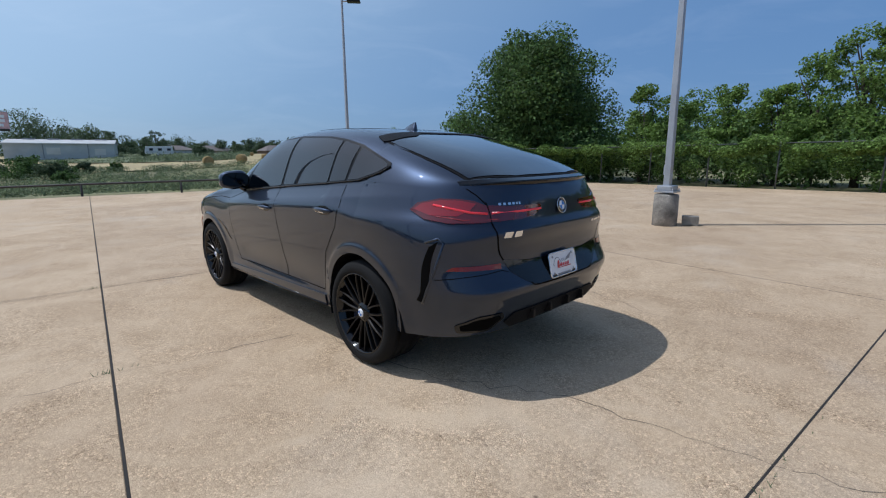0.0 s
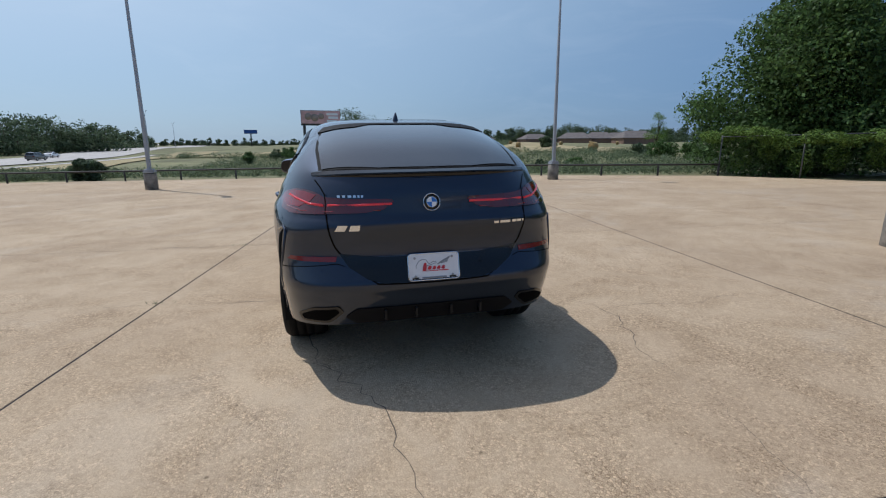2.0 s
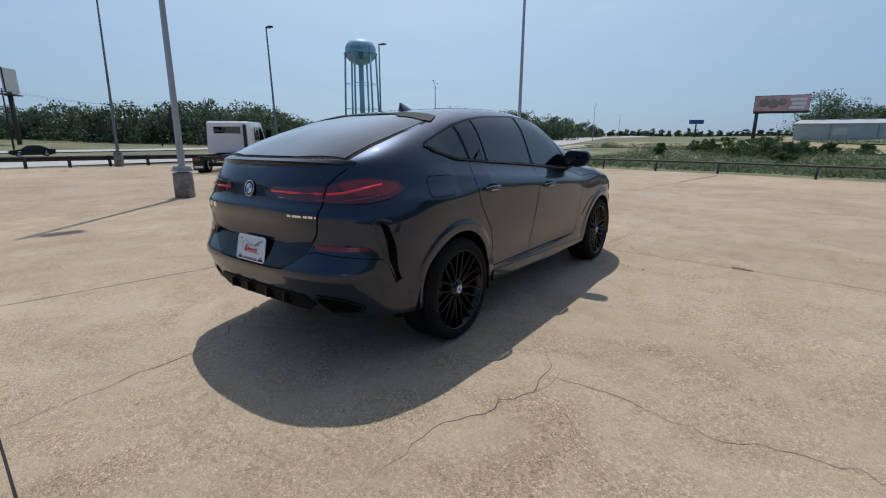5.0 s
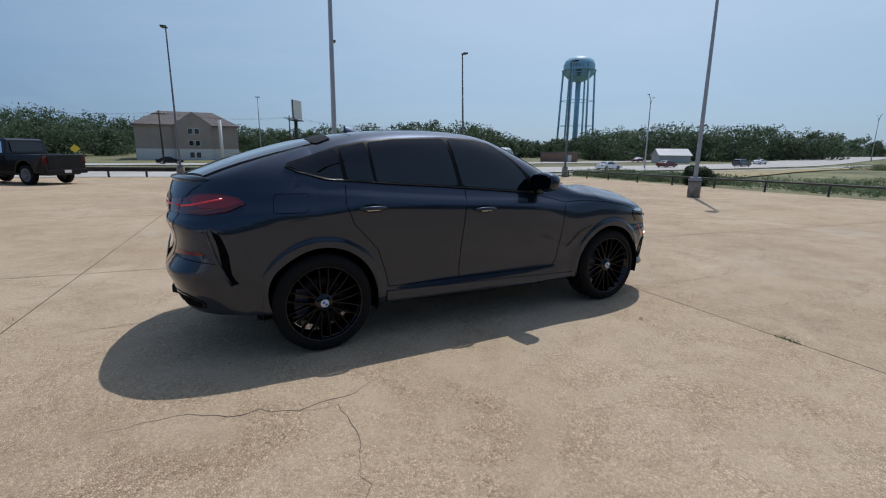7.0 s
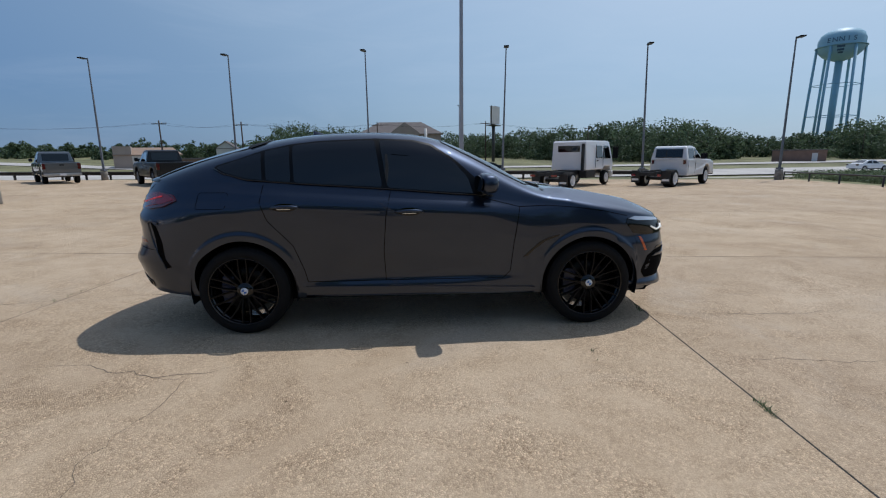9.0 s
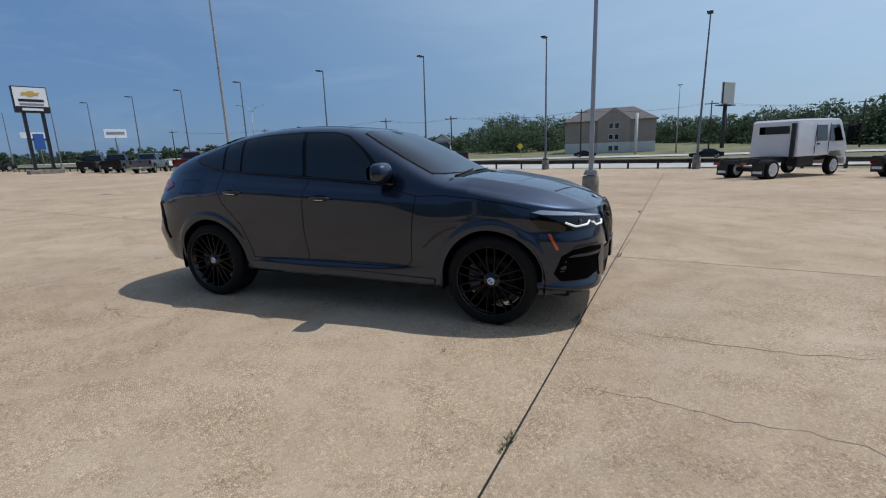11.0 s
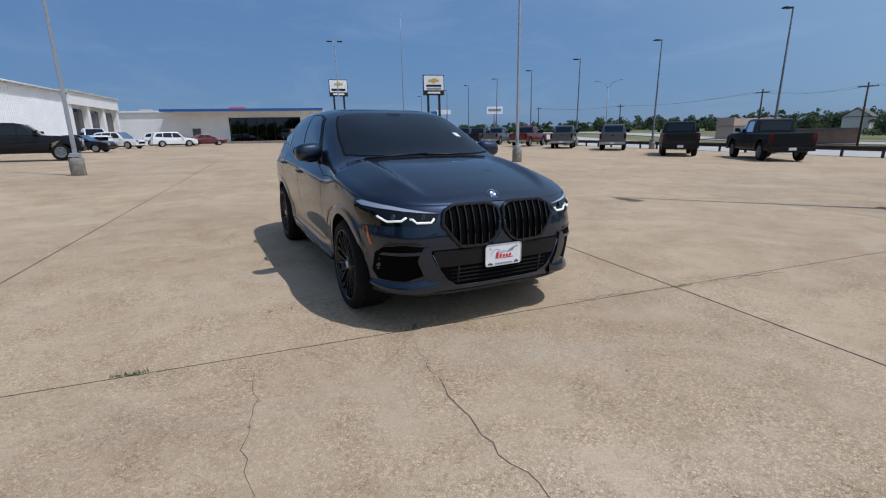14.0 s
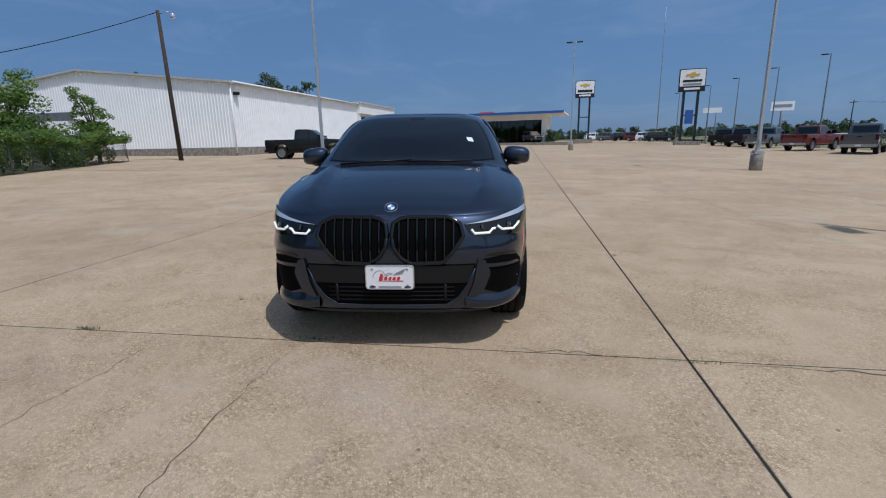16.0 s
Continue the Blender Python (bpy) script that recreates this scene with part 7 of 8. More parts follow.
def family_car(x, y, az, paint, kind, label, lift=0.0):
    """A passenger car or SUV seen from afar, with body, cabin, panes, lamps and wheels."""
    t = thing("suv" if kind == "suv" else "sedan", label, "car", Matrix.Translation((0, 0, lift)) @ at_lot(x, y, az))
    tall = 1.72 if kind == "suv" else 1.45
    belt = 1.02 if kind == "suv" else 0.92
    r, fr, re_ = (0.37, 1.42, -1.42) if kind == "suv" else (0.33, 1.40, -1.40)
    hood = [(2.36, 0.55), (2.33, belt - 0.22), (2.1, belt - 0.12), (1.1, belt)]
    part("body", hull(arched(fr, re_, r + 0.06, 0.32, belt + 0.02, 2.36, -2.38, hood), 0.93, 0.88, 0.7, 0.06), M[paint], t)
    if kind == "suv":
        cp = [(1.05, belt - 0.02), (0.35, tall - 0.06), (-0.1, tall), (-1.7, tall - 0.03), (-2.05, tall - 0.12), (-2.34, belt - 0.02)]
        wins = [[(0.75, belt + 0.06), (0.28, tall - 0.14), (-0.25, tall - 0.12), (-0.25, belt + 0.06)], [(-0.33, belt + 0.06), (-0.33, tall - 0.12), (-1.2, tall - 0.12), (-1.25, belt + 0.08)], [(-1.33, belt + 0.10), (-1.28, tall - 0.13), (-1.85, tall - 0.18), (-2.05, belt + 0.16)]]
    else:
        cp = [(1.05, belt - 0.02), (0.25, tall - 0.05), (-0.3, tall), (-0.9, tall - 0.05), (-1.85, belt + 0.02)]
        wins = [[(0.75, belt + 0.05), (0.20, tall - 0.12), (-0.25, tall - 0.10), (-0.25, belt + 0.05)], [(-0.33, belt + 0.05), (-0.33, tall - 0.10), (-0.85, tall - 0.14), (-1.25, belt + 0.07)]]
    cab = part("cabin", hull(cp, 0.88, 0.66, belt, 0.05), M[paint], t)
    for sg in (1, -1):
        for q in wins:
            bm = prism(cornered(q, 0.1), -0.006, 0.010)
            bm.transform(SIDE)
            for v in bm.verts:
                off = -v.co.y
                v.co.y = sg * (0.88 + (0.66 - 0.88) * (v.co.z - belt) / (tall - belt) + off)
            part("side_window", bm, M["glass_dark"], cab)
        part("headlamp", box((2.12, sg * 0.52, belt - 0.32), (2.37, sg * 0.86, belt - 0.18), 0.03), M["lens"], t)
        part("tail_lamp", box((-2.40, sg * 0.55, belt - 0.20), (-2.30, sg * 0.88, belt - 0.02), 0.02), M["tail_dark"], t)
        part("mirror", box((0.75, sg * 0.92, belt + 0.02), (0.90, sg * 1.08, belt + 0.14), 0.03), M[paint], t)
        for xx in (fr, re_):
            road_wheel(t, xx, sg * 0.92, r, 0.22, M["steel"])
    a, b = cp[0], cp[1]
    part("windscreen", prism([(0, -0.80), (1, -0.62), (1, 0.62), (0, 0.80)], 0, 0.012, Matrix(((b[0] - a[0] + 0.06, 0, 0, a[0] - 0.02), (0, 1, 0, 0), ((b[1] - a[1]) * 0.94, 0, 1, a[1] + 0.03), (0, 0, 0, 1)))), M["glass_dark"], cab)
    a, b = cp[-1], cp[-2]
    part("rear_glass", prism([(0.3, -0.74), (0.95, -0.60), (0.95, 0.60), (0.3, 0.74)], 0, 0.012, Matrix(((b[0] - a[0], 0, 0, a[0] - 0.01), (0, 1, 0, 0), ((b[1] - a[1]), 0, 1, a[1] + 0.012), (0, 0, 0, 1)))), M["glass_dark"], cab)
    part("grille", box((2.30, -0.5, 0.48), (2.375, 0.5, belt - 0.32), 0.02), M["gloss_black"], t)
    part("underbody", box((-2.1, -0.7, 0.2), (2.1, 0.7, 0.45)), M["frame_steel"], t)
    return t


def cabover(x, y, az):
    """A white crew-cab cabover truck with a bare frame."""
    t = thing("cabover_truck", "white crew-cab cabover truck with a bare black frame", "truck", at_lot(x, y, az))
    poly = [(2.55, 0.75), (2.62, 1.15), (2.45, 1.55), (2.15, 2.28), (1.95, 2.36), (-0.65, 2.36), (-0.75, 2.28), (-0.75, 0.85), (1.35, 0.85), (1.45, 1.0), (2.2, 1.0), (2.3, 0.75)]
    cab = part("cab", hull(poly, 1.0, 0.92, 1.5, 0.06), M["v_white"], t)
    for sg in (1, -1):
        for q in ([(2.25, 1.42), (1.98, 2.1), (1.35, 2.1), (1.35, 1.42)], [(1.15, 1.45), (1.15, 2.1), (0.45, 2.1), (0.45, 1.45)]):
            bm = prism(cornered(q, 0.1), -0.006, 0.012)
            bm.transform(SIDE)
            for v in bm.verts:
                off = -v.co.y
                v.co.y = sg * (1.0 - 0.08 * max(0, v.co.z - 1.5) / 0.86 + off)
            part("side_window", bm, M["glass_dark"], cab)
        for x0 in (1.27, 0.35):
            part("door_gap", box((x0, sg * 0.99, 0.95), (x0 + 0.015, sg * 1.004, 2.15)), M["seam"], cab)
        part("door_handle", box((0.5, sg * 1.0, 1.3), (0.62, sg * 1.03, 1.36)), M["satin_black"], cab)
        part("mirror", box((2.3, sg * 1.12, 1.45), (2.42, sg * 1.32, 2.0), 0.03), M["satin_black"], t)
        part("mirror_arm", tube([(2.25, sg * 0.98, 2.05), (2.36, sg * 1.22, 2.05), (2.36, sg * 1.22, 1.95)], 0.015, 6), M["satin_black"], t)
        road_wheel(t, 1.85, sg * 0.98, 0.40, 0.24, M["v_white"])
        road_wheel(t, -2.1, sg * 0.98, 0.40, 0.48, M["v_white"])
        part("mud_flap", box((-2.72, sg * 0.52, 0.16), (-2.69, sg * 1.0, 0.72)), M["frame_steel"], t)
        part("flap_panel", box((-2.735, sg * 0.58, 0.26), (-2.72, sg * 0.94, 0.36)), M["white"], t)
        part("tail_lamp", box((-3.32, sg * 0.45, 0.62), (-3.28, sg * 0.72, 0.72)), M["tail_red"], t)
        part("headlamp", box((2.52, sg * 0.6, 0.82), (2.64, sg * 0.92, 1.0), 0.02), M["lens"], t)
    part("rear_window", box((-0.765, -0.62, 1.78), (-0.745, 0.62, 2.1), 0.008), M["glass_dark"], cab)
    part("exhaust_pipe", box((-0.94, -0.92, 0.8), (-0.81, -0.78, 2.2), 0.03), M["frame_steel"], t)
    part("windscreen", prism([(0, -0.88), (1, -0.82), (1, 0.82), (0, 0.88)], 0, 0.012, Matrix(((-0.26, 0, 0, 2.44), (0, 1, 0, 0), (0.62, 0, 1, 1.60), (0, 0, 0, 1)))), M["glass_dark"], cab)
    part("bumper", box((2.5, -1.0, 0.42), (2.68, 1.0, 0.72), 0.04), M["v_white"], t)
    bm = bmesh.new()
    for sg in (1, -1):
        add_box(bm, (-3.3, sg * 0.42 - 0.05, 0.62), (2.3, sg * 0.42 + 0.05, 0.86), 0.01)
    for xx in (-3.25, -2.6, -1.4, -0.6, 0.4):
        add_box(bm, (xx, -0.42, 0.66), (xx + 0.1, 0.42, 0.80))
    part("chassis_frame", bm, M["frame_steel"], t)
    part("fuel_tank", box((-0.6, -0.95, 0.45), (0.5, -0.5, 0.85), 0.06), M["frame_steel"], t)
    part("axle", tube([(-2.1, -0.9, 0.40), (-2.1, 0.9, 0.40)], 0.1, 10), M["frame_steel"], t)
    return t


def build_vehicles():
    cabover(8.8, 20.0, 44)
    pickup(14.4, 20.1, 38, "v_white", "white crew-cab truck with a bare chassis frame", "", True, True)
    row = "trucks parked along the guardrail"
    pickup(-9.6, 25.0, 140, "v_black", "black crew-cab pickup truck parked nose to the guardrail", row)
    pickup(-15.2, 25.4, 130, "v_black", "black pickup truck parked nose to the guardrail", row)
    pickup(-24.2, 29.3, 132, "v_silver", "silver-grey pickup truck parked nose to the guardrail", row)
    pickup(-30.2, 29.2, 134, "v_silver", "silver pickup truck parked nose to the guardrail", row)
    pickup(-37.3, 30.4, 120, "v_red", "dark red pickup truck parked near the guardrail", row)
    pickup(-45.6, 32.0, 125, "v_silver", "silver pickup truck parked near the guardrail", row)
    pickup(-52.5, 33.4, 128, "v_black", "black pickup truck parked near the guardrail", row)
    pickup(-58.5, 34.6, 128, "v_black", "black pickup truck parked near the pylon sign", row)
    pickup(-29.4, -10.9, 95, "v_black", "black crew-cab pickup parked beside the white building")
    x, y = bearing(5.27, -1.37, -170.6, 62)
    pickup(x, y, 20, "v_white", "white pickup truck parked by the service bays")
    x, y = bearing(5.27, -1.37, -169.4, 50)
    family_car(x, y, 75, "v_black", "sedan", "black sedan parked by the service bays")
    x, y = bearing(5.27, -1.37, -172.6, 60)
    family_car(x, y, 60, "v_white", "suv", "white SUV parked by the service bays")
    x, y = bearing(5.27, -1.37, -176.6, 74)
    family_car(x, y, 70, "v_white", "suv", "white SUV parked behind another by the showroom")
    x, y = bearing(5.27, -1.37, 179.6, 71)
    family_car(x, y, 100, "v_red", "sedan", "dark red car parked by the showroom wall")
    x, y = bearing(5.27, -1.37, -177.4, 66)
    family_car(x, y, 100, "v_white", "suv", "pale silver SUV parked before the showroom")
    x, y = bearing(4.55, -3.0, 169.4, 82)
    family_car(x, y, 20, "v_grey", "suv", "grey SUV parked before the showroom glass", 0.55)
    for k, (az, d, p, h) in enumerate(((163.5, 105, "v_grey", 80), (161.8, 100, "v_black", 95), (160.4, 98, "v_red", 60), (159.2, 96, "v_white", 70), (158.2, 92, "v_black", 85), (164.8, 110, "v_white", 90))):
        x, y = bearing(5.27, 0.48, az, d)
        family_car(x, y, h, p, "suv", {"v_grey": "grey", "v_black": "black", "v_red": "red", "v_white": "white"}[p] + " SUV parked at the far end of the lot", 0.3)
    # cars on the roads, standing
    for x, y, az, p, kd, lb in ((14, 79, 172, "v_black", "sedan", "dark car on the far side of the highway"), (-6, 104, 5, "v_black", "sedan", "dark car by the far buildings"), (62, 55, 0, "v_white", "sedan", "white car on the near highway lanes"),
                                (112, 61, 0, "v_grey", "suv", "grey SUV on the near highway lanes"), (140, 104, 184, "v_white", "suv", "white SUV on the far highway lanes"),
                                (86, 61.5, 2, "v_red", "sedan", "dark red car on the near highway lanes"), (138, 71, 4, "v_white", "sedan", "white car farther along the near highway lanes"), (126, 102, 184, "v_red", "sedan", "red car on the far highway lanes")):
        c = family_car(x, y, az, p, kd, lb)
        c.matrix_world = at_land(x, y, az, 0.11)


build_vehicles()


# ---- buildings and landmarks ----
def gable(name, label, category, m, L, W, eave, ridge, wall, roof, over=0.4, hip=0.0, base_z=-1.5):
    """A plain house body and pitched roof; its length runs along x."""
    h = thing(name, label, category, m)
    poly = [(-W / 2, base_z), (W / 2, base_z), (W / 2, eave), (0, eave + (ridge - eave) * (0 if hip else 1)), (-W / 2, eave)]
    bm = prism(poly, -L / 2, L / 2, Matrix(((0, 0, 1, 0), (1, 0, 0, 0), (0, 1, 0, 0), (0, 0, 0, 1))))
    part("wall", bm, M[wall], h)
    bm = bmesh.new()
    o = over
    a = [(-L / 2 - o, -W / 2 - o, eave - 0.12), (L / 2 + o, -W / 2 - o, eave - 0.12), (L / 2 + o, W / 2 + o, eave - 0.12), (-L / 2 - o, W / 2 + o, eave - 0.12)]
    b = [(-L / 2 - o + hip, 0, ridge + 0.1), (L / 2 + o - hip, 0, ridge + 0.1)]
    v = [bm.verts.new(p) for p in a + b]
    u = [bm.verts.new((p[0], p[1], p[2] - 0.2)) for p in a + b]
    for q in ((0, 1, 5, 4), (2, 3, 4, 5), (1, 2, 5), (3, 0, 4)):
        if hip or len(q) == 4:
            bm.faces.new([v[k] for k in q])
            bm.faces.new([u[k] for k in q[::-1]])
    for i in range(4):
        bm.faces.new((v[i], u[i], u[(i + 1) % 4], v[(i + 1) % 4]))
    bmesh.ops.recalc_face_normals(bm, faces=bm.faces)
    part("roof", bm, M[roof], h)
    return h


def add_window(h, x, z, w, t, y, frame="white"):
    """A window in the wall that faces -y of a house."""
    e = part("window", box((x - w / 2 - 0.08, y - 0.05, z - 0.08), (x + w / 2 + 0.08, y + 0.1, z + t + 0.08), 0.0), M[frame], h)
    part("pane", box((x - w / 2, y - 0.075, z), (x + w / 2, y - 0.045, z + t)), M["win"], e)
    return e


def ribbed_wall(name, a, b, z0, za, zb, material, parent, pitch=0.32, depth=0.04):
    """Upright ribbed metal siding between two places, its top running from za to zb (or a list of (share, z))."""
    a, b = Vector(a), Vector(b)
    L = (b - a).length
    d = (b - a) / L
    n = Vector((d.y, -d.x))
    prof = []
    s = 0.0
    while s < L:
        prof += [(s, 0), (s + pitch * 0.62, 0), (s + pitch * 0.72, depth), (s + pitch * 0.9, depth)]
        s += pitch
    prof = [p for p in prof if p[0] <= L] + [(L, 0)]
    top = za if isinstance(za, list) else [(0, za), (1, zb)]
    bm = bmesh.new()
    rows = []
    for s, o in prof:
        p = a + d * s + n * o
        zt = float(np.interp(s / L, [q[0] for q in top], [q[1] for q in top]))
        zb_ = z0 if not isinstance(z0, tuple) else z0[0] + (z0[1] - z0[0]) * s / L
        rows.append((bm.verts.new((p.x, p.y, zb_)), bm.verts.new((p.x, p.y, zt))))
    for q, r in zip(rows, rows[1:]):
        bm.faces.new((q[0], r[0], r[1], q[1]))
    bmesh.ops.recalc_face_normals(bm, faces=bm.faces)
    return part(name, bm, M[material], parent)


def letters(text, size, material, parent, m, depth=0.01):
    c = bpy.data.curves.new("lettering", "FONT")
    c.body, c.size, c.align_x, c.align_y, c.extrude = text, size, "CENTER", "CENTER", depth
    o = bpy.data.objects.new("lettering_source", c)
    scene.collection.objects.link(o)
    me = bpy.data.meshes.new_from_object(o.evaluated_get(bpy.context.evaluated_depsgraph_get()))
    bpy.data.objects.remove(o)
    me.materials.clear()
    me.materials.append(M[material])
    ob = new("lettering", me)
    ob.parent = parent
    ob.matrix_local = m
    return ob


def pylon_sign(x, y, az, top, w, face_h, foot_z, label, rows):
    """A dealer's pylon sign: a white face with a gold cross shape over a black band, on two legs."""
    s = thing("pylon_sign", label, "sign", pose(x, y, foot_z, 0, 0, az))
    T = top - foot_z
    for sg in (1, -1):
        part("leg", box((sg * w * 0.27 - 0.16, -0.18, -0.3), (sg * w * 0.27 + 0.16, 0.18, T - face_h + 0.2), 0.02), M["sign_black"], s)
    part("cross_bar", box((-w * 0.27, -0.1, (T - face_h) * 0.55), (w * 0.27, 0.1, (T - face_h) * 0.55 + 0.16)), M["sign_black"], s)
    if len(rows) > 2:
        part("hours_panel", box((-w * 0.15, -0.14, (T - face_h) * 0.40), (w * 0.15, 0.14, (T - face_h) * 0.66)), M["blue_sign"], s, "small blue panel")
    part("footing", box((-w * 0.5, -0.8, -0.3), (w * 0.5, 0.8, 0.45), 0.05), M["pier"], s)
    band = face_h * 0.24
    part("cabinet", box((-w / 2, -0.28, T - face_h), (w / 2, 0.28, T), 0.04), M["sign_black"], s)
    for sg in (1, -1):
        part("face", box((-w / 2 + 0.1, sg * 0.285 - 0.01, T - face_h + band), (w / 2 - 0.1, sg * 0.285 + 0.01, T - 0.12)), M["sign_white"], s, "white sign face")
        zc = T - face_h * 0.28
        cw = w * 0.27
        part("emblem", prism([(-cw, -0.16), (-cw * 0.30, -0.16), (-cw * 0.36, -0.32), (cw * 0.24, -0.32), (cw * 0.30, -0.16), (cw * 0.85, -0.16), (cw, 0.16), (cw * 0.36, 0.16), (cw * 0.42, 0.32), (-cw * 0.24, 0.32), (-cw * 0.30, 0.16), (-cw * 0.85, 0.16)],
                             0.30, 0.33, pose(0, 0, zc, 90, 0, 0 if sg > 0 else 180)), M["gold"], s, "gold cross emblem")
        for hw, zz, hh, mm in rows:
            part("name_bar", box((-hw * w, sg * 0.31 - 0.012, T - face_h + zz * face_h), (hw * w, sg * 0.31 + 0.012, T - face_h + (zz + hh) * face_h)), M[mm], s)
    return s


def build_white_building():
    b = thing("metal_building", "white ribbed metal service building on a concrete base", "building", pose(0, 0, 0))
    c0, c1 = Vector((-36.4, -19.8)), Vector((-63.2, -14.7))
    d = (c1 - c0).normalized()
    n = Vector((d.y, -d.x))
    g1 = c0 + Vector((-0.187, -0.982)) * 32
    z = lot_z(*c0) + 0.15
    ribbed_wall("gable_wall", g1, c0, z + 0.55, [(0, 6.9), (0.5, 8.6), (1, 6.9)], 0, "siding", b)
    ribbed_wall("long_wall", c0, c1, z + 0.55, 6.9, 6.9, "siding", b)
    mid = c0.lerp(g1, 0.5)
    far, fmid = c1 + (g1 - c0), c1 + (mid - c0)
    bm = bmesh.new()
    o = 0.35
    q = [c0 - d * o, c1, mid - d * o, fmid, g1 - d * o, far]
    zz = [6.95, 6.95, 8.68, 8.68, 6.95, 6.95]
    out = (c0 - mid).normalized() * o
    pts = [(q[0] + out, zz[0] - 0.06), (q[1] + out, zz[1] - 0.06), (q[2], zz[2]), (q[3], zz[3]), (q[4] - out, zz[4] - 0.06), (q[5] - out, zz[5] - 0.06)]
    v = [bm.verts.new((p.x, p.y, h)) for p, h in pts]
    u = [bm.verts.new((p.x, p.y, h - 0.16)) for p, h in pts]
    for f in ((0, 1, 3, 2), (2, 3, 5, 4)):
        bm.faces.new([v[k] for k in f])
        bm.faces.new([u[k] for k in f[::-1]])
    for a, e in ((0, 1), (0, 2), (2, 4), (4, 5), (1, 3), (3, 5)):
        bm.faces.new((v[a], v[e], u[e], u[a]))
    bmesh.ops.recalc_face_normals(bm, faces=bm.faces)
    part("roof", bm, M["roofing"], b)
    bm = bmesh.new()
    for p, e in ((g1, c0), (c0, c1)):
        dd = (e - p).normalized()
        nn = Vector((dd.y, -dd.x))
        k = [p - nn * 0.3, p + nn * 0.10, e + nn * 0.10 + dd * 0.1, e - nn * 0.3]
        lo = [bm.verts.new((w.x, w.y, z - 1)) for w in k]
        hi = [bm.verts.new((w.x, w.y, z + 0.6)) for w in k]
        bm.faces.new(hi)
        for i in range(4):
            bm.faces.new((lo[i], lo[(i + 1) % 4], hi[(i + 1) % 4], hi[i]))
    bmesh.ops.recalc_face_normals(bm, faces=bm.faces)
    part("foundation", bm, M["pier"], b)
    p = c0 + n * 0.12 - d * 0.05
    part("downspout", tube([(p.x, p.y, 6.8), (p.x, p.y, z + 0.1)], 0.06, 6), M["siding"], b)
    part("gutter", tube([(c0.x + n.x * 0.4, c0.y + n.y * 0.4, 6.84), (c1.x + n.x * 0.4, c1.y + n.y * 0.4, 6.84)], 0.09, 6), M["siding"], b)
    lamp = c0 + n * 0.15 + d * 0.5
    part("wall_lamp", box((-0.25, -0.15, -0.12), (0.25, 0.35, 0.12), 0.04, pose(lamp.x, lamp.y, 5.9, 0, 0, 40)), M["satin_black"], b)
    gn = Vector((0.982, -0.187))
    gd = Vector((-0.187, -0.982))
    for s0, s1, z0, z1, nm, mm in ((17.5, 27.5, 4.1, 4.9, "canopy_band", "pole_dark"), (18.2, 26.8, 0.75, 4.1, "roller_door", "siding")):
        a, e = c0 + gd * s0 + gn * 0.06, c0 + gd * s1 + gn * 0.06
        bm = bmesh.new()
        k = [a, e, e + gn * 0.06, a + gn * 0.06]
        lo = [bm.verts.new((w.x, w.y, z0)) for w in k]
        hi = [bm.verts.new((w.x, w.y, z1)) for w in k]
        bm.faces.new(hi)
        bm.faces.new(lo[::-1])
        for i in range(4):
            bm.faces.new((lo[i], lo[(i + 1) % 4], hi[(i + 1) % 4], hi[i]))
        bmesh.ops.recalc_face_normals(bm, faces=bm.faces)
        part(nm, bm, M[mm], b)
    return b


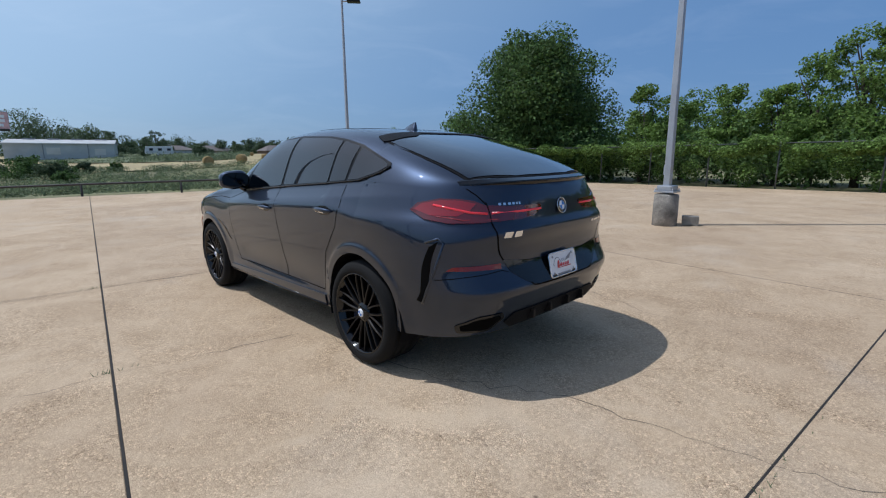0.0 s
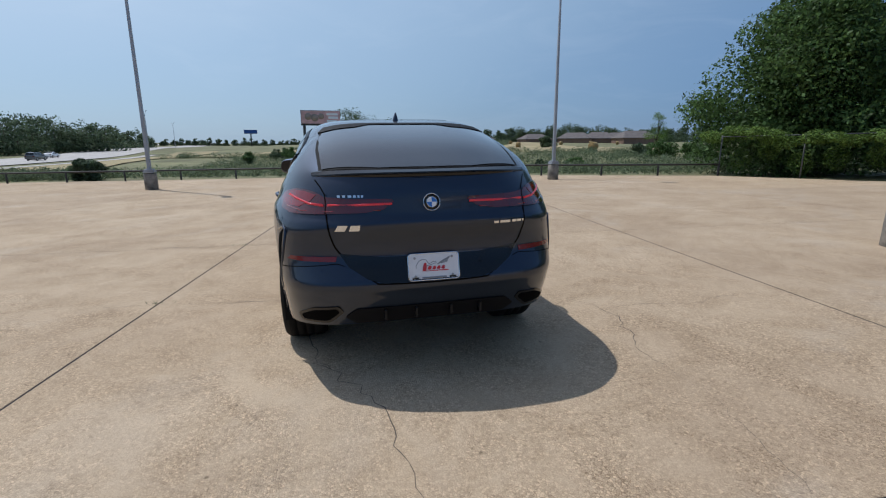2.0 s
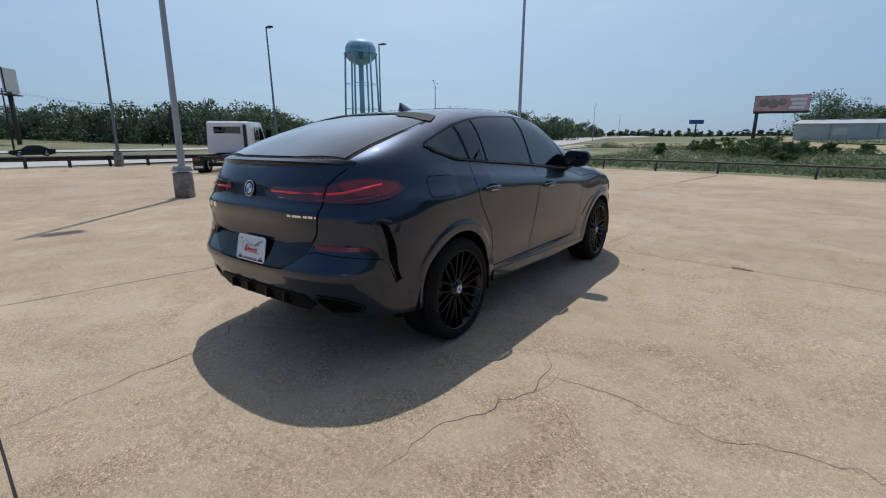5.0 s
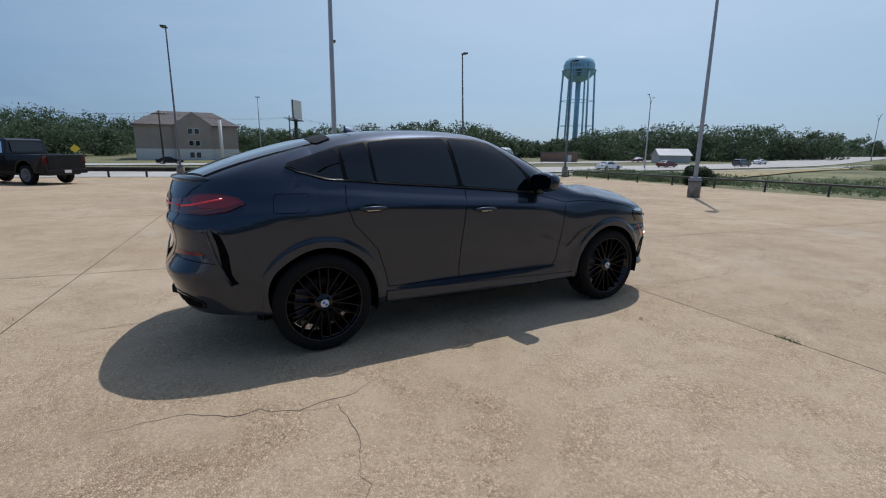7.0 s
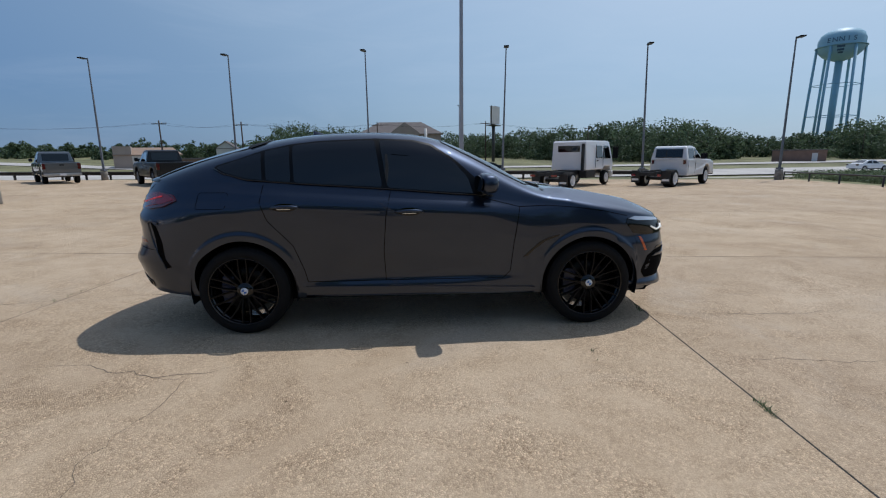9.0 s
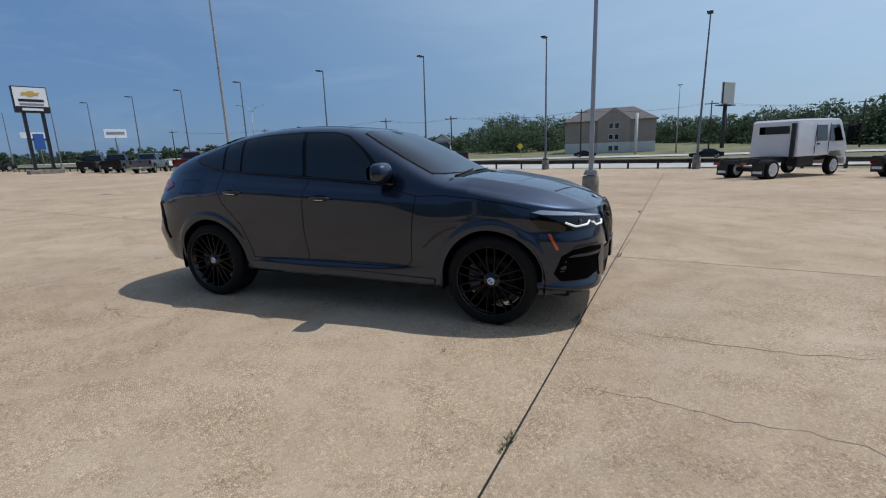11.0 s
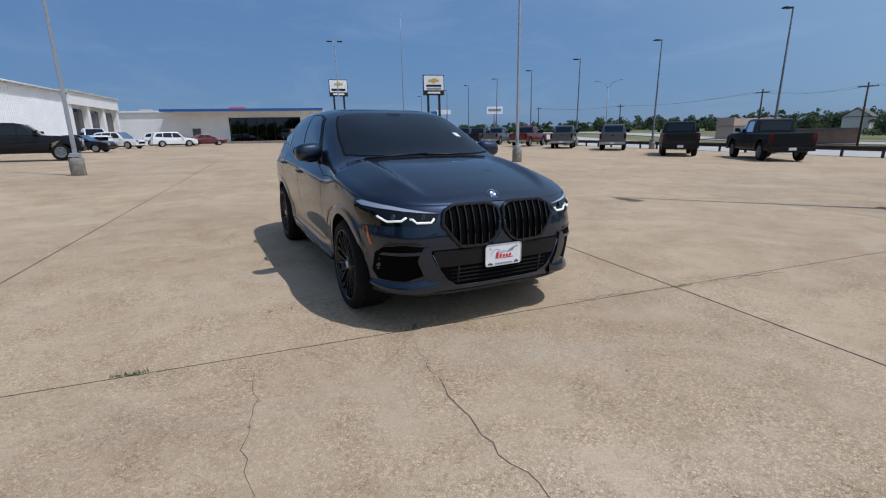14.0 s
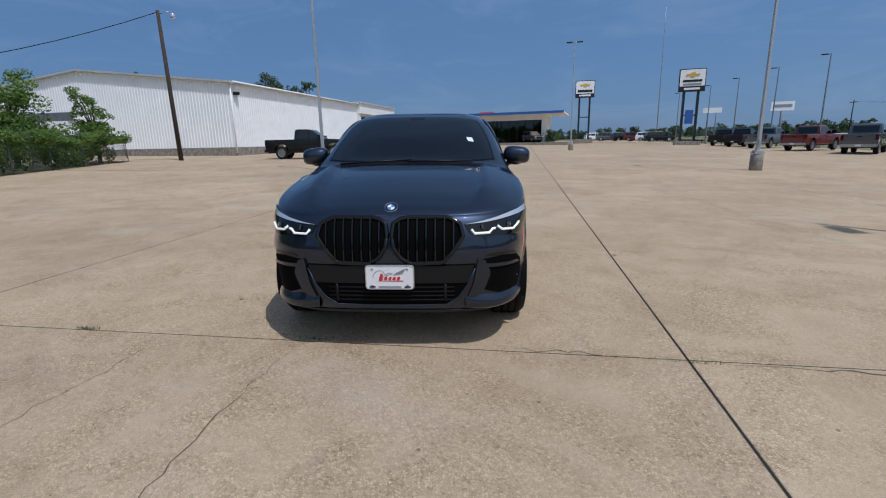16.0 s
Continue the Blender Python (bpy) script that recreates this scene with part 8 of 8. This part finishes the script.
def build_showroom():
    s = thing("showroom", "low white showroom with dark glass front and blue roof edge", "building", pose(0, 0, 0))
    # the front runs between two bearings
    A, B = Vector((-80.5, 0.5)), Vector((-76.4, 15.2))
    d = (B - A).normalized()
    n = Vector((d.y, -d.x))   # towards the lot
    z0, z1 = 1.15, 5.6

    def slab(name, s0, s1, o0, o1, za, zb, mm, par=None, label=""):
        bm = bmesh.new()
        k = [A + d * s0 + n * o0, A + d * s1 + n * o0, A + d * s1 + n * o1, A + d * s0 + n * o1]
        lo = [bm.verts.new((w.x, w.y, za)) for w in k]
        hi = [bm.verts.new((w.x, w.y, zb)) for w in k]
        bm.faces.new(hi)
        bm.faces.new(lo[::-1])
        for i in range(4):
            bm.faces.new((lo[i], lo[(i + 1) % 4], hi[(i + 1) % 4], hi[i]))
        bmesh.ops.recalc_face_normals(bm, faces=bm.faces)
        return part(name, bm, M[mm], par or s, label)
    L = (B - A).length
    slab("wall", -21.0, 2.6, -9, 0, -0.5, z1, "stucco")
    slab("wall", L - 1.6, L - 0.9, -9, 0.1, -0.5, z1, "stucco")
    slab("back_wall", 2.6, L - 1.6, -9, -8, -0.5, z1, "stucco")
    slab("interior_floor", 2.6, L - 1.6, -8, -0.2, -0.5, 1.0, "pier")
    slab("ceiling_panel", 2.6, L - 1.6, -8, 0, z1 - 0.9, z1, "stucco")
    g = slab("glass_front", 2.6, L - 1.6, -0.08, -0.02, 0.9, z1 - 0.9, "glass_dark", None, "dark glass shop front")
    for k in range(9):
        x = 2.6 + (L - 4.2) * k / 8
        slab("mullion", x - 0.04, x + 0.04, -0.1, 0.05, 0.9, z1 - 0.9, "satin_black", g)
    slab("roof", -21.5, -6.5, -10, 0.3, z1, z1 + 0.26, "stucco")
    slab("canopy_roof", -6.5, L + 2.2, -10, 2.9, z1, z1 + 0.22, "stucco")
    slab("roof_edge", -6.5, L + 2.25, 2.9, 2.98, z1 - 0.05, z1 + 0.34, "roof_trim", None, "blue roof edge")
    slab("side_door", -3.0, -1.8, 0.0, 0.06, 0.9, 3.1, "win")
    slab("step", -14.0, L + 3.0, 0.0, 3.2, -0.5, 1.0, "pier")
    slab("rooftop_sign", 2.0, 4.6, -4, -3.8, z1 + 0.3, z1 + 0.95, "bill_red", None, "small red rooftop sign")
    for x in (-12, -7, 0.5):
        slab("roof_unit", x, x + 1.6, -6, -4.5, z1 + 0.2, z1 + 0.75, "roofing")


def build_landmarks():
    # service bays at the far end of the white building
    b = thing("service_bays", "white service bays with dark open doors", "building", pose(0, 0, 0))
    c1, e1 = Vector((-63.2, -14.7)), Vector((-78.0, -11.9))
    d = (e1 - c1).normalized()
    rot = math.degrees(math.atan2(d.y, d.x))
    m = pose(c1.x, c1.y, 0.3, 0, 0, rot)
    part("wall", box((0.1, 0.4, -1), (15, 9, 6.5), 0, m), M["stucco"], b)
    part("fascia", box((0.0, -0.5, 5.3), (15, 0.4, 6.7), 0, m), M["stucco"], b)
    part("roof_edge", box((-0.1, -0.7, 6.7), (15.1, 0.5, 6.9), 0, m), M["roofing"], b)
    # solid dark panels stand in for the shade inside the open bays
    for k in range(3):
        part("bay_door", box((0.9 + k * 4.8, 0.2, -0.6), (4.5 + k * 4.8, 0.42, 4.9), 0, m), M["win"], b, "dark panel for the shade inside an open bay")
    for k in range(4):
        part("bay_pier", box((0.05 + k * 4.8, -0.3, -0.8), (0.75 + k * 4.8, 0.5, 5.3), 0, m), M["stucco"], b)
    build_showroom()
    # wood pole with a lamp and wire
    x, y = bearing(5.27, 0.48, -148.6, 39.0)
    p = thing("utility_pole", "leaning dark wooden utility pole with a small lamp", "utility pole", at_lot(x, y))
    top = Vector((0.10, -0.12, 9.9))
    part("shaft", tube([(0, 0, -0.4), top], [0.16, 0.11], 10), M["wood"], p)
    part("lamp_arm", tube([top + Vector((0, 0, -0.25)), top + Vector((-0.3, 0.5, 0.0)), top + Vector((-0.45, 0.75, -0.05))], 0.025, 6), M["steel"], p)
    bm = lathe([(0.05, 0.0), (0.10, -0.05), (0.18, -0.22), (0.12, -0.38), (0.0, -0.40)], 14)
    bm.transform(Matrix.Translation(top + Vector((-0.45, 0.75, -0.05))))
    part("lamp", bm, M["lens"], p)
    a = top + Vector((0, 0, -0.1))
    bm = bmesh.new()
    add_tube(bm, [a + Vector((12.0 * t, -22.0 * t, -5.0 * t * (1 - t) - 5.6 * t)) for t in np.linspace(0, 1, 14)], 0.025, 5, False)
    part("wire", bm, M["satin_black"], p)
    # pylon signs
    x, y = bearing(5.27, 0.48, 155.5, 76)
    pylon_sign(x, y, 75, 10.45, 3.3, 3.0, 0.3, "tall white pylon sign with a gold cross and black band", [(0.36, 0.42, 0.10, "sign_black"), (0.34, 0.28, 0.08, "plate_grey"), (0.30, 0.08, 0.09, "plate_white")])
    x, y = bearing(5.27, 0.48, 166.2, 94)
    pylon_sign(x, y, 80, 11.8, 3.4, 3.0, 0.9, "white pylon sign with a gold cross and black band", [(0.38, 0.32, 0.14, "sign_black"), (0.30, 0.08, 0.10, "plate_white")])
    # water tower
    x, y = bearing(-2.3, -4.34, 46.65, 252)
    w = thing("water_tower", "pale blue water tower on tall legs with town lettering", "water tower", pose(x, y, land_z(x, y)))
    zb = land_z(x, y)
    topz, R = 1.42 + 252 * math.tan(radians(10.3)) - zb, 7.55
    zc = topz - 5.4
    prof = [(0.0, topz), (2.6, topz - 0.25), (5.2, topz - 1.15), (6.8, topz - 2.4), (R, zc + 1.0), (R, zc - 1.6), (7.0, zc - 3.4), (5.6, zc - 4.9), (3.2, zc - 6.2), (1.4, zc - 6.8), (0.0, zc - 6.8)]
    part("tank", lathe(prof, 40), M["tank"], w, "pale blue tank")
    part("riser", tube([(0, 0, -1), (0, 0, zc - 6.5)], 1.25, 16), M["tank"], w)
    part("balcony", lathe([(R + 0.05, zc - 1.6), (R + 0.75, zc - 1.6), (R + 0.75, zc - 1.45), (R + 0.05, zc - 1.45)], 36, "z", True), M["tank"], w)
    for k in range(6):
        a = 2 * math.pi * k / 6 + 0.4
        part("leg", tube([(8.9 * math.cos(a), 8.9 * math.sin(a), -1), (R * math.cos(a), R * math.sin(a), zc - 1.4)], 0.5, 10), M["tank"], w)
    for zz in (zc * 0.33, zc * 0.62):
        rr = 8.9 + (R - 8.9) * zz / zc
        bm = bmesh.new()
        for k in range(6):
            a, a2 = 2 * math.pi * k / 6 + 0.4, 2 * math.pi * (k + 1) / 6 + 0.4
            add_tube(bm, [(rr * math.cos(a), rr * math.sin(a), zz), (rr * math.cos(a2), rr * math.sin(a2), zz)], 0.12, 5)
        part("brace", bm, M["tank"], w)
    # lettering on the side towards the lot
    for a0, zz, sz in ((226.6 - 0, zc + 0.9, 2.5),):
        word = "ENNIS"
        for i, ch in enumerate(word):
            a = radians(a0 + (i - 2) * 15.5)
            letters(ch, sz, "tank_dark", w, Matrix.Translation(((R + 0.05) * math.cos(a), (R + 0.05) * math.sin(a), zz - 0.6)) @ pose(0, 0, 0, 90, 0, math.degrees(a) + 90), 0.03)
    for k, (hw, zz) in enumerate(((1.2, zc - 2.2), (1.0, zc - 3.4), (0.8, zc - 4.3))):
        a = radians(226.6)
        rr = float(np.interp(zz, [zc - 4.9, zc - 3.4, zc - 1.6], [5.6, 7.0, R])) + 0.12
        part("emblem_bar", box((-hw, -0.05, -0.4), (hw, 0.05, 0.35), 0, Matrix.Translation((rr * math.cos(a), rr * math.sin(a), zz)) @ pose(0, 0, 0, 20 + 12 * k, 0, math.degrees(a) + 90)), M["tank_dark"], w)
    # pump house below it
    x, y = bearing(-2.3, -4.34, 48.3, 150)
    h = thing("pump_house", "low brown brick pump house", "building", pose(x, y, land_z(x, y), 0, 0, -42))
    part("wall", box((-5.4, -3, -1), (5.4, 3, 2.7)), M["brick"], h)
    part("roof", box((-5.6, -3.2, 2.7), (5.6, 3.2, 2.95)), M["shingle"], h)
    part("door", box((2.6, -3.06, 0), (3.7, -3.0, 2.1)), M["pale"], h)
    # barn beyond the highway
    x, y = bearing(-2.3, -4.34, 36.4, 165)
    gable("barn", "low grey metal barn beyond the highway", "building", pose(x, y, land_z(x, y), 0, 0, -35), 9, 8, 2.4, 4.2, "grey_metal", "roofing")
    # hotel
    h = gable("hotel", "three-storey tan hotel with a pale ground floor and brown roof", "building", pose(-2.4, 143, -1.7, 0, 0, 1), 23.6, 14, 9.1, 12.6, "tan", "shingle", 0.6, 6.0)
    part("ground_floor", box((-11.83, -7.06, -1.5), (11.83, -6.9, 3.0)), M["pale"], h)
    part("gable_front", prism([(-4.2, 0), (4.2, 0), (4.2, 9.3), (0, 12.3), (-4.2, 9.3)], -0.5, 0.5, pose(1.2, -7.3, 0, 90, 0, 0)), M["tan"], h)
    part("gable_base", box((-3.0, -7.86, -1.5), (5.4, -7.82, 3.0)), M["pale"], h)
    for fl in range(3):
        for x0 in (0.5, 2.0):
            add_window(h, x0, 0.8 + fl * 3.0, 1.0, 1.3, -7.86)
    part("sign_post", tube([(6.4, -24, -1), (6.4, -24, 9.6)], 0.35, 8), M["pale"], h)
    # billboards
    x, y = bearing(-4.75, -1.76, 1.6, 190)
    z = land_z(x, y)
    bb = thing("billboard", "wide pink and white roadside billboard on a dark post", "billboard", pose(x, y, z, 0, 0, -87))
    zc = 1.42 + 190 * math.tan(radians(3.05)) - z
    part("panel", box((-7.3, -0.3, zc - 2.55), (7.3, 0.3, zc + 2.65)), M["bill_dark"], bb)
    part("poster", box((-7.2, -0.36, zc - 2.2), (7.2, -0.31, zc + 2.5)), M["bill_pink"], bb, "pink poster face")
    for (x0, x1, z0, z1) in ((2.2, 6.4, 0.9, 1.7), (2.8, 6.4, -0.4, 0.5), (2.2, 6.0, -1.6, -0.8)):
        part("text_bar", box((x0, -0.42, zc + z0), (x1, -0.37, zc + z1)), M["sign_white"], bb)
    for cx, cz, r in ((-4.6, 0.4, 1.3), (-2.2, 0.0, 1.4), (0.2, 0.5, 1.1)):
        bm = lathe([(0.0, 0.03), (r, 0.03), (r, 0.0), (0.0, 0.0)], 20)
        bm.transform(pose(cx, -0.37, zc + cz, 90, 0, 0))
        part("picture_spot", bm, M["tan"], bb)
    part("post", tube([(-6.2, 0.2, -2), (-6.2, 0.2, zc - 2.4)], 0.55, 12), M["bill_dark"], bb)
    part("beam", box((-7.3, 0.0, zc - 2.9), (7.3, 0.4, zc - 2.5)), M["bill_dark"], bb)
    for k in range(5):
        part("prop", tube([(-1.0 + 2 * k, 0.2, zc - 2.9), (-1.0 + 2 * k, 0.2, zc - 3.6)], 0.06, 5), M["pale"], bb)
    x, y = bearing(-2.3, -4.34, 79.0, 152)
    z = land_z(x, y)
    bb = thing("billboard", "tall double-sided billboard seen edge on", "billboard", pose(x, y, z, 0, 0, 62))
    zc = 1.42 + 152 * math.tan(radians(4.35)) - z
    for sg in (1, -1):
        m = pose(0, 0, 0, 0, 0, sg * 14)
        part("panel", box((-2.6, sg * 0.5 - 0.12, zc - 2.7), (2.6, sg * 0.5 + 0.12, zc + 2.7), 0, m), M["bill_dark"] if sg > 0 else M["pale"], bb)
    part("catwalk", box((-3.4, -1.4, zc - 3.2), (3.4, 1.4, zc - 2.95)), M["bill_dark"], bb)
    part("post", tube([(0, 0, -2), (0, 0, zc - 2.6)], 0.5, 12), M["bill_dark"], bb)
    x, y = bearing(-5.2, 0.0, 8.6, 420)
    bb = thing("billboard", "small far billboard beside the highway", "billboard", pose(x, y, land_z(x, y), 0, 0, -80))
    part("panel", box((-5, -0.3, 10), (5, 0.3, 13)), M["bill_dark"], bb)
    part("poster", box((-4.8, -0.36, 10.2), (4.8, -0.31, 12.8)), M["blue_sign"], bb)
    part("post", tube([(0, 0, -2), (0, 0, 10)], 0.5, 8), M["bill_dark"], bb)
    # long shed behind the billboard, trailer and houses beyond the field
    ax, ay = bearing(-4.75, -1.76, -0.2, 182)
    bx, by = bearing(-4.75, -1.76, -8.05, 178)
    cx, cy = (ax + bx) / 2, (ay + by) / 2
    L = math.hypot(ax - bx, ay - by)
    h = gable("storage_shed", "long low pale grey metal shed beyond the field", "building", pose(cx, cy, 0.95, 0, 0, math.degrees(math.atan2(ay - by, ax - bx))), L, 12, 4.2, 5.2, "grey_metal", "roofing", 0.3)
    for x0, x1, z0, z1 in ((0.2, 3.3, 1.0, 2.9), (-10.3, -7.7, 0.8, 2.6)):
        part("window", box((x0, 6.0, z0), (x1, 6.08, z1)), M["pale"], h)
    for x0 in (4.0, -6.2):
        part("downpipe", box((x0 - 0.1, 6.0, 0.0), (x0 + 0.1, 6.12, 4.1)), M["plate_grey"], h)
    for x0 in (7.8, 2.2, -3.2, -9.0):
        part("roof_vent", box((x0 - 1.4, -0.5, 5.0), (x0 + 1.4, 0.5, 5.55), 0.05), M["plate_grey"], h)
    x, y = bearing(-4.75, -1.76, -11.6, 165)
    h = thing("travel_trailer", "white travel trailer parked beyond the field", "trailer", pose(x, y, land_z(x, y) + 0.6, 0, 0, 78))
    part("body", hull([(-3.6, 0.5), (3.6, 0.5), (3.7, 1.2), (3.4, 2.7), (-3.5, 2.8), (-3.7, 1.2)], 1.2, 1.15, 1.5, 0.1), M["pvc"], h)
    for x0 in (-2.5, -0.2, 2.0):
        part("window", box((x0 - 0.5, 1.19, 1.5), (x0 + 0.5, 1.23, 2.2)), M["win"], h)
    part("stripe", box((-3.5, 1.2, 1.05), (3.5, 1.225, 1.2)), M["plate_grey"], h)
    for x0 in (-0.6, 0.4):
        road_wheel(h, x0, 1.15, 0.35, 0.2, M["white"])
    for k, (az, d, L, W, rid, wl) in enumerate(((-28.6, 236, 15, 11, 5.2, "brick"), (-31.2, 240, 14, 11, 5.4, "brick"), (-33.0, 244, 12, 11, 5.2, "tan"), (-35.0, 230, 16, 12, 5.6, "brick"), (-24.0, 262, 15, 11, 5.2, "brick"), (-17.5, 268, 16, 11, 5.0, "tan"), (-13.8, 240, 14, 9, 4.4, "pale"))):
        x, y = bearing(-5.2, 0.0, az, d)
        h = gable("house", "low brick house with a brown hipped roof beyond the field", "house", pose(x, y, 1.5, 0, 0, 55 + 9 * k), L, W, 2.7, rid, wl, "shingle", 0.5, 4.0)
        for x0 in (-4, 0, 4):
            add_window(h, x0, 0.9, 1.4, 1.2, -W / 2 - 0.02)
    # hay bales
    rs = random.Random(4)
    first = None
    for az, d in ((-15.4, 76), (-18.8, 77), (-22.0, 125), (-21.2, 196), (-30.4, 79), (-30.3, 205), (-33.2, 205), (-27, 190), (-38.5, 150)):
        x, y = bearing(-5.2, 0.0, az, d)
        m = at_land(x, y, rs.uniform(0, 360), 0.06)
        if first is None:
            first = thing("hay_bale", "round straw-coloured hay bale on mown field", "hay bale", m, "hay bales")
            bm = lathe([(0.0, -0.62), (0.70, -0.62), (0.78, -0.55), (0.80, 0.0), (0.78, 0.55), (0.70, 0.62), (0.0, 0.62)], 24, "y")
            bm.transform(Matrix.Scale(0.85, 4) @ Matrix.Translation((0, 0, 0.78)))
            part("bale", bm, M["bale"], first, "", False)
        else:
            copy_thing(first, m)
    # highway lamps, utility poles, small far buildings and signs
    for x, y in ((78, 60.5), (186, 64), (300, 88), (-85, 91)):
        p = thing("highway_lamp", "grey double-arm highway lamp post", "street lamp", at_land(x, y), "highway lamps")
        part("shaft", tube([(0, 0, -0.5), (0, 0, 12.3)], [0.16, 0.08], 8), M["pole"], p)
        for sg in (1, -1):
            part("arm", tube([(0, 0, 12.0), (sg * 0.8, sg * 0.5, 13.3), (sg * 2.4, sg * 1.4, 13.9)], 0.06, 6), M["pole"], p)
            part("lamp_head", box((-0.4, -0.15, -0.08), (0.4, 0.15, 0.08), 0.03, pose(sg * 2.6, sg * 1.5, 13.9, 0, 0, 30)), M["pole"], p)
    ups = []
    for x0, y0, az, d in ((4, -3.5, 141, 175), (4, -3.5, 132, 150), (-0.43, -4.85, 116.2, 105), (-0.43, -4.85, 108.4, 103), (2.5, -4.5, 95, 108), (2.5, -4.5, 82, 118), (2.5, -4.5, 70, 135)):
        x, y = bearing(x0, y0, az, d)
        hgt = 1.42 + d * math.tan(radians(3.75 if d < 130 else 2.9)) - land_z(x, y)
        p = thing("utility_pole", "wooden utility pole with a cross-arm", "utility pole", at_land(x, y, 5), "roadside utility poles")
        part("shaft", tube([(0, 0, -0.5), (0, 0, hgt)], [0.18, 0.12], 8), M["wood"], p)
        part("cross_arm", box((-1.3, -0.06, hgt - 0.7), (1.3, 0.06, hgt - 0.55)), M["wood"], p)
        for q in (-1.2, -0.5, 0.5, 1.2):
            part("insulator", tube([(q, 0, hgt - 0.55), (q, 0, hgt - 0.35)], 0.05, 6), M["pale"], p)
        ups.append((x, y, land_z(x, y) + hgt - 0.4))
    w = thing("power_lines", "thin black power lines between utility poles", "wires", pose(0, 0, 0))
    for a, b in zip(ups, ups[1:]):
        for o in (-1.1, 1.1):
            bm = bmesh.new()
            add_tube(bm, [(a[0] + (b[0] - a[0]) * t + o, a[1] + (b[1] - a[1]) * t, a[2] + (b[2] - a[2]) * t - 3.2 * t * (1 - t)) for t in np.linspace(0, 1, 9)], 0.016, 4, False)
            part("wire", bm, M["satin_black"], w)
    x, y = bearing(4.55, -3.0, 119.6, 138)
    h = gable("restaurant", "cream building with an orange tiled roof", "building", pose(x, y, land_z(x, y), 0, 0, 25), 13, 10, 3.4, 4.9, "pale", "tile_roof", 0.6, 2.0)
    part("tower", box((-7.0, -5.4, -1), (-3.4, -2.0, 5.2)), M["tan"], h)
    for x0 in (-1.5, 1.5, 4.5):
        add_window(h, x0, 0.8, 1.8, 1.6, -5.02)
    x, y = bearing(4.55, -3.0, 114.3, 120)
    h = thing("low_shop", "low brown brick shop", "building", pose(x, y, land_z(x, y), 0, 0, 20))
    part("wall", box((-6, -4, -1), (6, 4, 2.6)), M["brick"], h)
    part("roof", box((-6.2, -4.2, 2.6), (6.2, 4.2, 2.9)), M["shingle"], h)
    x, y = bearing(4.55, -3.0, 111.8, 178)
    gable("house", "pale gabled house among trees", "house", pose(x, y, land_z(x, y) + 0.2, 0, 0, 100), 6, 6, 4.4, 6.6, "pale", "shingle")
    x, y = bearing(5.27, 0.48, 147.5, 150)
    h = thing("road_sign", "white roadside sign on a post", "sign", pose(x, y, land_z(x, y), 0, 0, 70))
    part("face", box((-2.5, -0.2, 6.4), (2.5, 0.2, 8.6)), M["sign_white"], h)
    part("name_bar", box((-2.0, -0.25, 7.2), (2.0, -0.2, 7.9)), M["plate_grey"], h)
    part("post", tube([(0, 0, -1), (0, 0, 6.4)], 0.3, 8), M["pole_dark"], h)
    x, y = bearing(5.27, 0.48, 153.4, 180)
    h = thing("road_sign", "low wide white roadside sign on two posts", "sign", pose(x, y, land_z(x, y), 0, 0, 70))
    part("face", box((-2.7, -0.2, 7.6), (2.7, 0.2, 9.2)), M["sign_white"], h)
    for q in (-1.2, 1.2):
        part("post", tube([(q, 0, -1), (q, 0, 7.6)], 0.18, 8), M["pole_dark"], h)
    # tall thin mast
    x, y = bearing(5.27, 0.48, 158.5, 120)
    p = thing("flag_mast", "tall thin pale mast at the lot's far end", "mast", pose(x, y, land_z(x, y)))
    part("shaft", tube([(0, 0, -0.5), (0, 0, 24.5), (0, 0, 28.5)], [0.12, 0.06, 0.03], 8), M["pole"], p)
    part("finial", lathe([(0.0, 28.4), (0.12, 28.5), (0.16, 28.62), (0.12, 28.74), (0.0, 28.8)], 12), M["chrome"], p)
    x, y = bearing(-2.3, -4.34, 82.9, 128)
    p = thing("tall_lamp_post", "tall thin pale pole near the hotel", "light pole", at_land(x, y))
    part("shaft", tube([(0, 0, -0.5), (0, 0, 15.5)], [0.18, 0.07], 8), M["pole"], p)
    part("lamp_head", box((-0.5, -0.2, 15.4), (0.5, 0.2, 15.6)), M["pole"], p)
    x, y = bearing(4.55, -3.0, 103.0, 120)
    p = thing("warning_sign", "yellow diamond road sign on a post", "sign", at_land(x, y, 15))
    part("post", tube([(0, 0, -0.4), (0, 0, 3.4)], 0.05, 6), M["steel"], p)
    part("face", box((-0.6, -0.03, -0.6), (0.6, 0.03, 0.6), 0.01, pose(0, -0.06, 2.9) @ Matrix.Rotation(radians(45), 4, "Y")), M["yellow"], p)
    # clipped shrub by the showroom
    x, y = bearing(4.55, -3.0, 167.6, 84)
    b = thing("shrub", "clipped round green shrub by the showroom", "bush", pose(x, y, 1.2))
    v, f = leaf_cloud([(0, 0, 0.8, 1.5, 1.3, 1.0), (1.6, 0.5, 0.7, 1.2, 1.1, 0.8)], 1500, 0.12, 77)
    raw("foliage", v, f, M["leaf"], b)


build_white_building()
build_landmarks()
